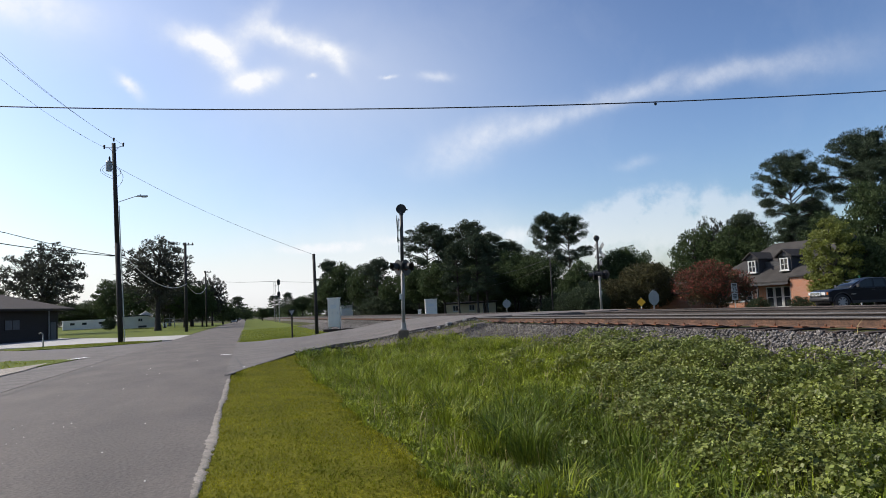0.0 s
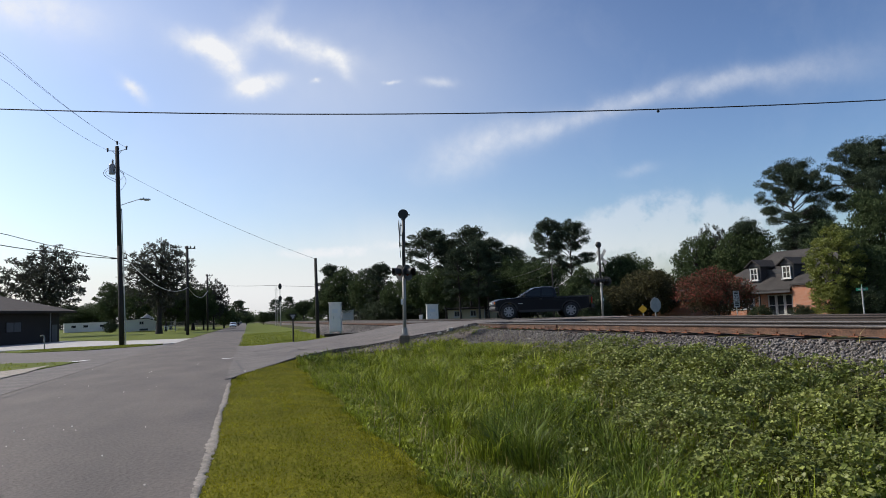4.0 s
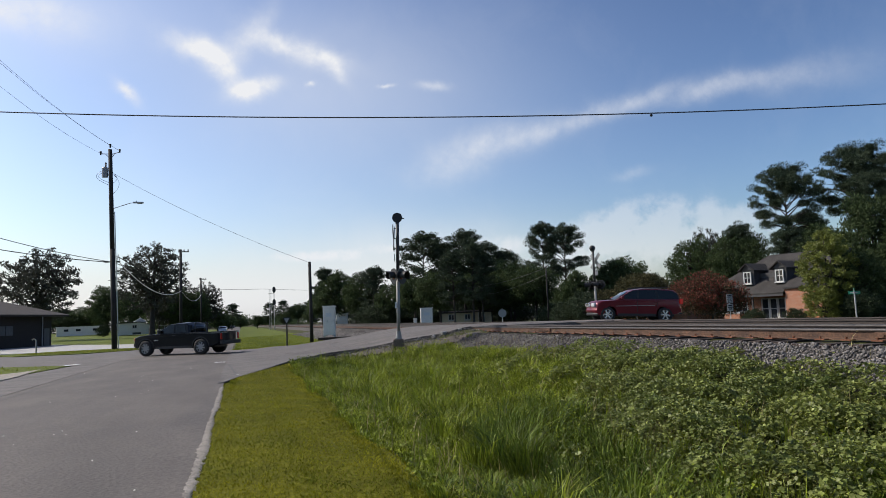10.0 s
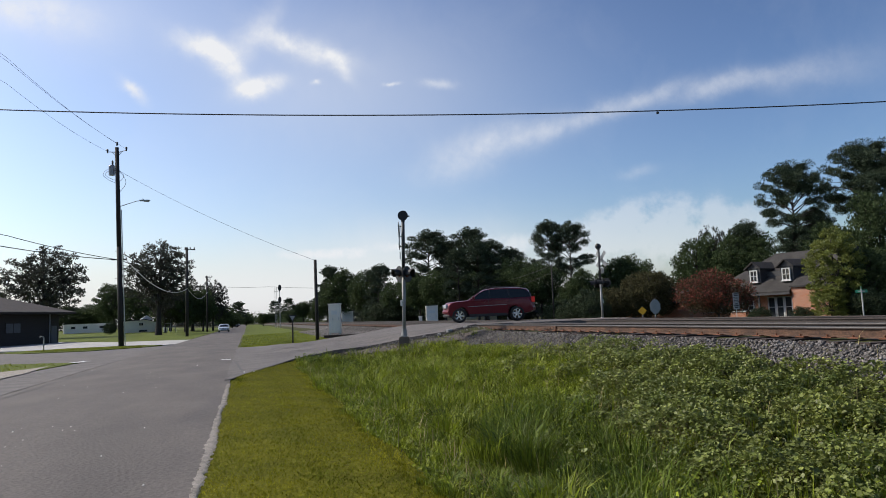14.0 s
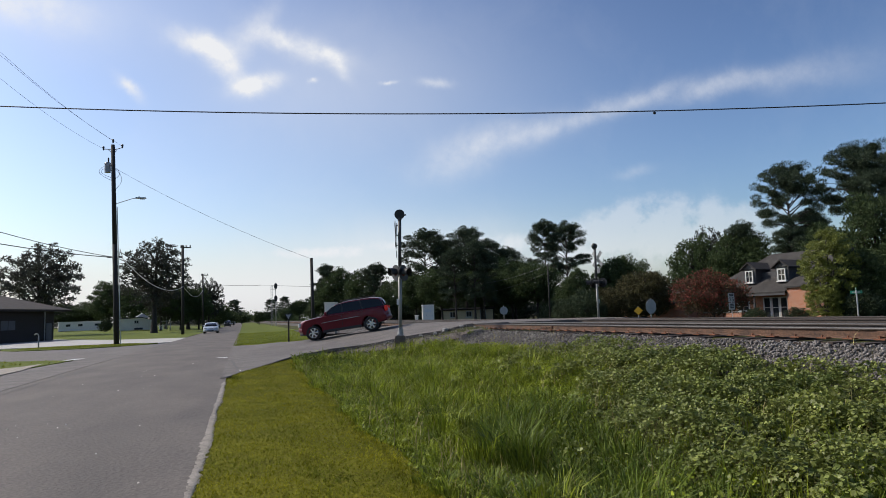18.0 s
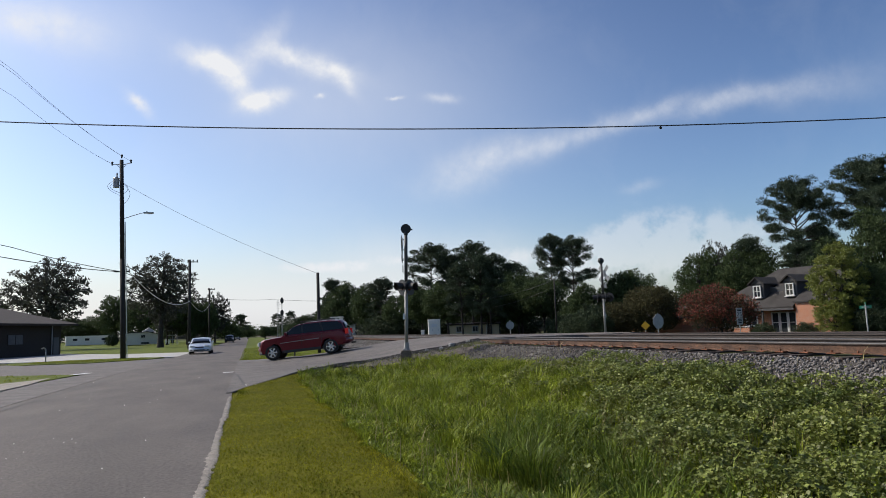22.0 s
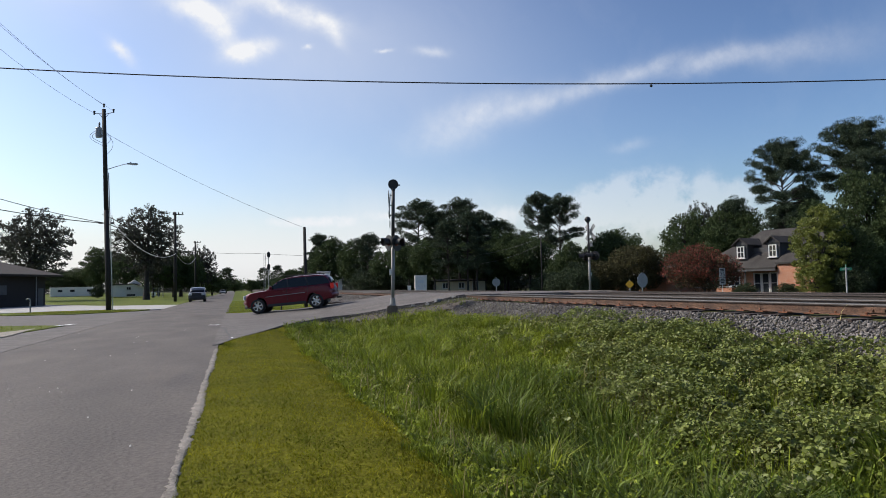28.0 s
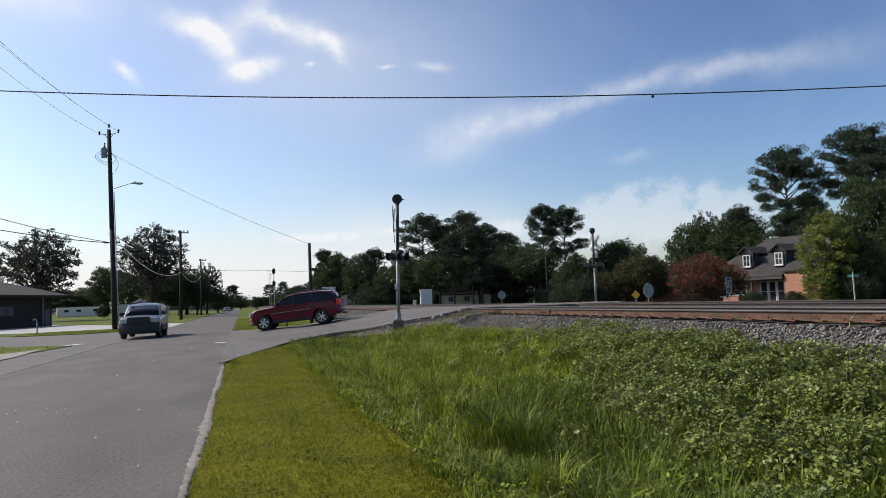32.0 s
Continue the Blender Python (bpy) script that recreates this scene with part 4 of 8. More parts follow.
lawn_ok = np.where(gy < 45, (gy < np.interp(gx, [-34, -9.7, -6.75], [41.4, 32.8, 31.0])) & (gy > np.interp(gx, [-34, -14, -9.6, -8.4, -7.35], [14, 22.1, 25.1, 26.4, 29.3]) - 0.3 * rg.random(len(gx))), ((gx + 10.2) / 4.2) ** 2 + ((gy - 51.4 - 0.0) / 3.4) ** 2 < 1.0) & (gx < np.where(gy < 24.7, -7.3 + (24.7 - gy) * 0.09, -6.9))
gx, gy = gx[lawn_ok], gy[lawn_ok]
blades("mown_grass", gx, gy, np.full_like(gx, 0.04), 0.09, 0.012, 1.0, "greenturf", "short mown grass on the island and corner lawn", "grass", 33)

# the same strip round and behind the viewpoint
gx, gy = rg.uniform(-0.44, 1.7, 26000), rg.uniform(-8, 2.3, 26000)
blades("mown_grass", gx, gy, height(gx, gy) - 0.02, 0.06, 0.008, 1.0, "turf", "short mown yellow-green grass strip", "grass", 34)
gx, gy = rg.uniform(1.5, 7.2, 26000), rg.uniform(-8, 2.6, 26000)
blades("low_grass", gx, gy, height(gx, gy) - 0.03, 0.2, 0.009, 0.8, "grass", "low green grass on the railway bank", "grass", 35)

# tall rank grass down in the ditch and up the bank
def bank_field(n, seed, y0, y1, power):
    r = np.random.default_rng(seed)
    gy = y0 + (y1 - y0) * r.random(n) ** power
    gx = r.uniform(1.45, 8.45, n)
    edge_ = 1.58 + 0.08 * np.sin(gy * 1.1) + 0.05 * np.sin(gy * 2.7)
    ok_ = (gx > edge_ + r.normal(0, 0.04, n)) & (off_cross(gx, gy) < -4.5 - flare_near(gx) - np.interp(gx, [1.5, 2.4, 3.5, 5.0], [0.2, 0.8, 2.2, 3.0]) * (0.6 + 0.8 * r.random(n)))
    return gx[ok_], gy[ok_], r


def clumps(name, cx, cy, per, tall, spread, wide, lean, label, seed, mat="grass"):
    """Bunches of blades that fan out from a common foot."""
    r = np.random.default_rng(seed)
    n = len(cx) * per
    a = r.uniform(0, 2 * np.pi, n)
    rad = spread * r.random(n) ** 0.6
    gust = np.repeat(r.normal(0, 0.05, (len(cx), 2)), per, 0)
    x, y = np.repeat(cx, per) + np.cos(a) * rad, np.repeat(cy, per) + np.sin(a) * rad
    h = np.repeat(tall * r.uniform(0.65, 1.3, len(cx)), per)
    return blades(name, x, y, height(x, y) - 0.03, h, wide, lean, mat, label, "grass", seed + 1, heading=a + gust[:, 0] * 12)


# a short understorey, then bunches with dark gaps between them
gx, gy, r = bank_field(60000, 41, 1.8, 31, 1.7)
bare = vine_cover(gx, gy)
ok = (r.random(len(gx)) > bare * 0.9) & (r.random(len(gx)) > smooth(6.6, 7.9, gx - shy(gy)) * 0.8)
gx, gy = gx[ok], gy[ok]
low = (0.16 + 0.12 * patchy(gx, gy, 1.3, 2)) * (0.5 + 0.5 * smooth(1.5, 2.6, gx)) * (1 - 0.4 * smooth(6.2, 7.8, gx - shy(gy)))
blades("low_grass", gx, gy, height(gx, gy) - 0.03, low, 0.007, 0.7, "grass", "low green grass on the railway bank", "grass", 42)
gx, gy, r = bank_field(8200, 46, 2.2, 30, 1.55)
bare = vine_cover(gx, gy)
ok = (r.random(len(gx)) > bare * 1.05) & (r.random(len(gx)) > smooth(6.4, 7.6, gx - shy(gy)) * 0.9) & (r.random(len(gx)) < 0.25 + patchy(gx, gy, 2.6, 3))
gx, gy = gx[ok], gy[ok]
tall = (0.20 + 0.23 * patchy(gx, gy, 1.1, 2)) * (0.5 + 0.5 * smooth(1.6, 2.8, gx)) * (1 - 0.4 * smooth(5.5, 7.6, gx - shy(gy)))
# bunches beside the vines get the dark copy, standing in for shade
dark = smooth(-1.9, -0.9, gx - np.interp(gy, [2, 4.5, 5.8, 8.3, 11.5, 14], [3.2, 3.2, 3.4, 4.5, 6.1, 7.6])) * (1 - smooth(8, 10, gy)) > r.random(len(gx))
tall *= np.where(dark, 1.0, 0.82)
clumps("tall_grass", gx[~dark], gy[~dark], 38, tall[~dark], 0.11, 0.0065, 0.85, "rank green grass in bunches on the railway bank", 47)
clumps("darkgrass", gx[dark], gy[dark], 40, tall[dark], 0.10, 0.007, 0.85, "grass in bunches beside the vines, coloured dark for the slope's shade", 57, "darkgrass")
# taller tussocks
cx, cy = r.uniform(2.2, 4.6, 150), 5.0 + 22 * r.random(150) ** 1.3
extra = np.array([(3.45, 8.0), (3.7, 8.6), (3.2, 9.4), (3.3, 8.8), (3.6, 9.3), (6.5, 11.3), (6.4, 12.5), (7.2, 9.3), (7.1, 9.7), (6.3, 14.5)])
cx, cy = np.concatenate([cx, extra[:, 0]]), np.concatenate([cy, extra[:, 1]])
ok = (off_cross(cx, cy) < -6.0 - flare_near(cx)) & (cx > 1.8) & (vine_cover(cx, cy) < 0.4)
cx, cy = cx[ok], cy[ok]
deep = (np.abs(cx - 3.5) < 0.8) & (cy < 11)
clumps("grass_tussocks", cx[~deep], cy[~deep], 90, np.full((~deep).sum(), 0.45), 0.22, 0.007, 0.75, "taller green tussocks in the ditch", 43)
clumps("dark_tussocks", cx[deep], cy[deep], 110, np.full(deep.sum(), 0.5), 0.24, 0.007, 0.65, "taller grass tussocks in the ditch, coloured dark for shade", 58, "darkgrass")
gx, gy, r = bank_field(2600, 44, 1.8, 30, 1.6)
blades("dry_stalks", gx, gy, height(gx, gy) - 0.03, 0.42, 0.004, 0.7, "straw", "dry straw stalks among the grass", "grass", 45)

# small leafy weeds standing through the grass
gx, gy, r = bank_field(62000, 48, 2.4, 27, 1.5)
ok = (r.random(len(gx)) > vine_cover(gx, gy) * 0.9) & (patchy(gx, gy, 2.2, 19) + 0.25 > r.random(len(gx))) & (gx < 6.9 + shy(gy) * 0.6)
gx, gy = gx[ok], gy[ok]
rise = (0.10 + 0.26 * patchy(gx, gy, 1.1, 2)) * (0.45 + 0.55 * smooth(1.6, 2.8, gx)) * r.random(len(gx)) ** 0.35
V, F = leafage(np.stack([gx, gy, height(gx, gy) + rise], -1), 0.034, 49, flat=0.3)
tagged(part("leafy_weeds", mesh_np("leafy_weeds", V, F), "grass"), "small green leafy weeds among the bank grass", "weeds", kind="stuff")

# dry tan grass beyond the far rail
gx, gy = r.normal(0, 1, 3600), r.normal(0, 1, 3600)
gx, gy = 26.3 + 2.4 * gx, 35.3 - 1.9 * gx + 0.9 * gy
blades("dry_grass", gx, gy, height(gx, gy) - 0.05, 0.55, 0.010, 0.6, "straw", "dry tan grass beyond the tracks", "grass", 46)

# vines: broad leaves lying over the bank
gx, gy, r = bank_field(250000, 51, 2.0, 16, 1.15)
c = vine_cover(gx, gy)
ok = (r.random(len(gx)) < c) & (gx > 2.5) & (r.random(len(gx)) > smooth(6.9, 7.6, gx - 0.55 * smooth(6.0, 8.5, gy)))
gx, gy = gx[ok], gy[ok]
mound = patchy(gx, gy, 2.6, 12) * 0.24 + patchy(gx, gy, 8.0, 13) * 0.20
gz = height(gx, gy) + 0.06 + mound * (0.72 + 0.28 * r.random(len(gx)))
V, F = leafage(np.stack([gx, gy, gz], -1), 0.041, 52, droop=0.3, flat=0.55)
tagged(part("ground_vines", mesh_np("ground_vines", V, F), "vine"), "pale broad-leaved vines sprawling over the bank", "vine", kind="stuff")
# thin grass stems standing up through the vines
cx, cy = r.uniform(3.2, 6.6, 260), 3.6 + 6.0 * r.random(260) ** 1.5
clumps("tall_grass", cx, cy, 9, np.full(260, 0.36), 0.12, 0.005, 0.45, "thin upright grass stems among the vines", 59)
# scattered weeds with lime leaves at the top of the bank
gx, gy = r.uniform(5.4, 8.2, 36000), r.uniform(4.0, 16, 36000)
ok = (patchy(gx, gy, 2.0, 14) > 0.55) & (r.random(len(gx)) < 1 - smooth(6.7, 7.5, gx - 0.5 * smooth(6.0, 8.5, gy)) * np.where(np.abs(gy - 9.5) < 1.2, 0.5, 1.0))
gx, gy = gx[ok], gy[ok]
V, F = leafage(np.stack([gx, gy, height(gx, gy) + 0.05 + 0.30 * patchy(gx, gy, 4.0, 15) * r.random(len(gx)) ** 0.5], -1), 0.06, 53, flat=0.4)
tagged(part("bank_weeds", mesh_np("bank_weeds", V, F), "limeleaf"), "leafy yellow-green weeds at the top of the bank", "weeds", kind="stuff")

# rank dark weeds at the foot of the crossing road
cx, cy = rg.uniform(1.7, 3.9, 11), rg.uniform(20.5, 24.0, 11)
spots = []
for x, y in zip(cx, cy):
    if off_cross(x, y) < -5.3 - flare_near(x):
        q = rg.normal(0, 1, (700, 3)) * (0.22, 0.22, 0.08)
        spots.append(q + (x, y, float(height(x, y)) + 0.16))
V, F = leafage(np.concatenate(spots), 0.045, 54, flat=0.2)
tagged(part("dark_weeds", mesh_np("dark_weeds", V, F), "darkgrass"), "dark leafy weeds at the foot of the crossing", "weeds", kind="stuff")


# ---- trees ----
def limb(bm, a, b, r1, r2, segs=7):
    """A bent limb of three lengths."""
    a, b = Vector(a), Vector(b)
    sag = Vector((0, 0, (b - a).length * 0.08))
    pts = [a, a.lerp(b, 0.4) + sag, a.lerp(b, 0.75) + sag * 0.7, b]
    for k in range(3):
        rod(bm, pts[k], pts[k + 1], r1 + (r2 - r1) * k / 3, r1 + (r2 - r1) * (k + 1) / 3, segs, caps=False)


def foliage(cents, rads, per, size, slim, seed, lift=0.4, fill=0.4):
    """Leaf sprays gathered in clumps: each points out of its clump and a little upwards."""
    r = np.random.default_rng(seed)
    c, s = np.repeat(np.asarray(cents), per, 0), np.repeat(np.asarray(rads), per, 0)
    n = len(c)
    d = r.normal(size=(n, 3))
    d /= np.linalg.norm(d, axis=1, keepdims=True)
    p = c + d * r.random((n, 1)) ** fill * s * r.uniform(0.8, 1.18, (n, 1))
    d = d * 0.9 + r.normal(0, 0.55, (n, 3)) + (0, 0, lift)
    d /= np.linalg.norm(d, axis=1, keepdims=True)
    w = np.cross(r.normal(size=(n, 3)), d)
    w /= np.linalg.norm(w, axis=1, keepdims=True) + 1e-9
    k = size * r.uniform(0.6, 1.4, (n, 1))
    V = np.stack([p - w * k * slim, p + w * k * slim, p + d * k], 1)
    return mesh_np("crown", V.reshape(-1, 3), np.arange(3 * n).reshape(-1, 3))


def spread_out(r, n, inside, tries=7):
    """Places drawn one by one, each as far as may be from those before it."""
    out = [inside()]
    for _ in range(n - 1):
        cand = [inside() for _ in range(tries)]
        have = np.array(out)
        out.append(max(cand, key=lambda q: ((have - q) ** 2).sum(1).min()))
    return np.array(out)


def stem(bm, tall, trunk, bend):
    spine = [Vector((bend[0] * t * t, bend[1] * t * t, tall * t * 0.93)) for t in (0, 0.15, 0.35, 0.55, 0.75, 1.0)]
    for k in range(5):
        rod(bm, spine[k], spine[k + 1], trunk * (1.25 if k == 0 else 1 - 0.17 * k), trunk * (1 - 0.17 * (k + 1)), 8, caps=False)


def pine(name, tall, crown, low, label, seed, boughs, clump, per, trunk, leaf=0.34):
    """A bare trunk, boughs that rise outwards, and flat needle clumps towards their ends with sky between."""
    r = np.random.default_rng(seed)
    top = empty(name, pose(0, 0, 0), label, "tree")
    bm = bmesh.new()
    bend = r.normal(0, 0.02, 2) * tall
    stem(bm, tall, trunk, bend)
    cents, rads = [], []

    def add(p, k):
        q = clump * k * r.uniform(0.75, 1.25)
        cents.append(tuple(p)), rads.append((q, q, q * 0.56))

    for k in range(boughs):
        t = (k + r.random()) / boughs
        h = low + (0.95 - low) * t
        a = k * 2.39996 + r.normal(0, 0.4)
        reach = crown * (0.55 + 0.45 * math.sin(math.pi * (0.22 + 0.6 * t))) * r.uniform(0.72, 1.04) * math.sqrt(max(0.10, 1 - (0.98 * t) ** 6))
        rise = radians(10 + 38 * t * t + r.normal(0, 6))
        foot = Vector((bend[0] * h * h, bend[1] * h * h, tall * h * 0.93))
        out = Vector((math.cos(a), math.sin(a), 0))
        tip = foot + out * reach * math.cos(rise) + Vector((0, 0, reach * math.sin(rise) + 0.25))
        limb(bm, foot, tip, trunk * 0.34 * (1.15 - 0.7 * t), 0.03, 5)
        side = Vector((-out.y, out.x, 0))
        add(tip, 1.0)
        for f in (0.42, 0.56, 0.68, 0.80, 0.92):
            if reach * f < 0.9 or r.random() < 0.18 or (t < 0.5 and f < 0.62):
                continue
            p = foot.lerp(tip, f) + side * r.normal(0, 0.24) * reach + Vector((0, 0, r.uniform(0.0, 0.4)))
            add(p, 0.72)
            rod(bm, foot.lerp(tip, f - 0.14), p, 0.035, 0.02, 4, caps=False)
    for k in range(5):
        add((bend[0] * 0.9 + r.normal(0, 0.09) * crown, bend[1] * 0.9 + r.normal(0, 0.09) * crown, tall * (0.985 - 0.035 * k)), 0.85)
    for k in range(6):
        h = low * r.uniform(0.55, 0.98)
        a = r.uniform(0, 6.28)
        foot = Vector((0, 0, tall * h))
        rod(bm, foot, foot + Vector((math.cos(a), math.sin(a), 0.15)) * r.uniform(0.4, 1.3), 0.035, 0.012, 4, caps=False)
    part("trunk", bm, "bark", top, smooth=True)
    part("crown", foliage(cents, rads, per, leaf, 0.15, seed + 7, 0.35, 0.25), "pine", top)
    return top


def tree(name, tall, crown, low, mat, label, category, seed, n_clumps=90, clump=0.2, per=150, leaf=0.3, trunk=0.3, bare=0, hollow=0.5, egg=0.0, blossom=0):
    """A trunk that forks into limbs, each limb into branches that end in leaf clumps spread over a rounded crown.
    crown: its half width; low: where the crown starts (share of tall); egg: how much wider it is below its middle."""
    r = np.random.default_rng(seed)
    top = empty(name, pose(0, 0, 0), label, category)
    bm = bmesh.new()
    bend = r.normal(0, 0.02, 2) * tall
    stem(bm, tall * 0.92, trunk, bend)
    zc, hz_ = tall * (low + 0.97) / 2, tall * (0.97 - low) / 2
    lumps = [(r.uniform(0, 6.28), r.uniform(-0.8, 0.9), r.uniform(0.10, 0.24)) for _ in range(9)]

    def inside():
        d = r.normal(size=3)
        d /= np.linalg.norm(d)
        k = (hollow + (1 - hollow) * r.random()) * 0.93
        az = math.atan2(d[1], d[0])
        bulge = 0.9 + sum(w * math.exp(-((math.remainder(az - a_, 2 * math.pi)) ** 2 + (d[2] - e_) ** 2) * 4) for a_, e_, w in lumps)
        wide_ = crown * (1 - egg * d[2])
        return np.array((d[0] * wide_ * k * bulge, d[1] * wide_ * k * bulge, zc + d[2] * hz_ * min(k * bulge, 0.99)))

    cents = spread_out(r, n_clumps, inside)
    hubs = spread_out(r, 9, lambda: (inside() - (0, 0, zc)) * (0.5, 0.5, 0.45) + (0, 0, zc))
    for q in hubs:
        h = min(max(0.12, q[2] / tall - 0.22), 0.7)
        limb(bm, (bend[0] * h * h, bend[1] * h * h, tall * h * 0.86), q, trunk * 0.45, trunk * 0.18, 6)
    for c in cents:
        q = hubs[((hubs - c) ** 2).sum(1).argmin()]
        rod(bm, q, c, trunk * 0.14, 0.02, 4, caps=False)
    for k in range(bare):
        a = r.uniform(0.3, 1.3)
        h = r.uniform(0.35, 0.6)
        foot = Vector((0, 0, tall * h))
        tip = foot + Vector((math.cos(a) * crown * 1.1, math.sin(a) * crown * 1.1, tall * r.uniform(0.12, 0.3)))
        limb(bm, foot, tip, trunk * 0.3, 0.03, 5)
        for j in range(4):
            p = foot.lerp(tip, 0.5 + 0.12 * j)
            limb(bm, p, p + Vector(r.normal(0, 0.5, 3)) * 1.2 + Vector((0, 0, 0.8)), 0.05, 0.015, 4)
    part("trunk", bm, "bark", top, smooth=True)
    q = crown * clump * r.uniform(0.7, 1.3, (n_clumps, 1))
    rads = np.concatenate([q, q, q * 0.72], 1)
    part("crown", foliage(cents, rads, per, leaf, 0.33, seed + 7, 0.25), mat, top)
    if blossom:
        high = cents[:, 2] > zc - hz_ * 0.35
        tips = cents[high] + (cents[high] - (0, 0, zc)) * 0.05
        part("blossom", foliage(tips, rads[high] * 1.0, blossom, leaf * 0.9, 0.36, seed + 9, 0.4), "redleaf", top, "crimson flower heads")
    return top


def planted(proto, x, y, scale, turn, z=None, wide=1.0):
    z = float(height(x, y)) - 0.1 if z is None else z
    m = Matrix.LocRotScale((x, y, z), Euler((0, 0, radians(turn))), (scale * wide, scale * wide, scale))
    return copy_thing(proto, m)


# prototypes take the first place in each list
TREES = {
    "round": tree("oak_tree", 12.5, 5.6, 0.16, "darkleaf", "dark green spreading oak beyond the road", "tree", 61, 260, 0.088, 46, 0.27, 0.36, hollow=0.3),
    "dead": tree("pecan_tree", 16.0, 5.2, 0.22, "darkleaf", "dark pecan tree with bare dead limbs", "tree", 62, 240, 0.10, 52, 0.27, 0.42, bare=5, hollow=0.3),
    "leafy": tree("maple_tree", 11.0, 4.2, 0.10, "leaf", "full green broadleaf tree", "tree", 63, 120, 0.20, 135, 0.26, 0.28, hollow=0.45),
    "mid": tree("maple_tree", 11.0, 4.2, 0.27, "leaf", "dark broadleaf tree with a clear trunk", "tree", 72, 120, 0.20, 135, 0.26, 0.24, hollow=0.4),
    "pine": pine("pine_tree", 17.0, 3.9, 0.45, "tall dark pine with open layered crown", 64, 30, 0.86, 230, 0.27, 0.25),
    "pine2": pine("pine_tree", 15.0, 3.6, 0.30, "dark pine with dense ragged crown", 65, 34, 0.84, 210, 0.26, 0.25),
    "bigpine": pine("pine_tree", 23.0, 6.2, 0.56, "very tall pine with broad clumped crown", 66, 38, 1.16, 330, 0.36, 0.28),
    "bush": tree("holly_bush", 4.5, 2.6, 0.03, "holly", "dark dense holly bush", "bush", 67, 80, 0.24, 150, 0.17, 0.10, hollow=0.55, egg=0.15),
    "brown": tree("plum_tree", 5.6, 3.3, 0.05, "brownleaf", "bronze-green rounded ornamental tree", "tree", 68, 110, 0.21, 150, 0.18, 0.14, hollow=0.55),
    "red": tree("crape_myrtle", 4.7, 3.3, 0.08, "myrtleleaf", "crimson flowering crape myrtle", "tree", 69, 150, 0.15, 80, 0.14, 0.09, hollow=0.5, egg=0.1, blossom=48),
    "lime": tree("young_maple", 8.4, 2.5, 0.05, "limeleaf", "yellow-green sunlit young tree beside the house", "tree", 70, 120, 0.155, 190, 0.15, 0.14, hollow=0.6, egg=0.12),
}
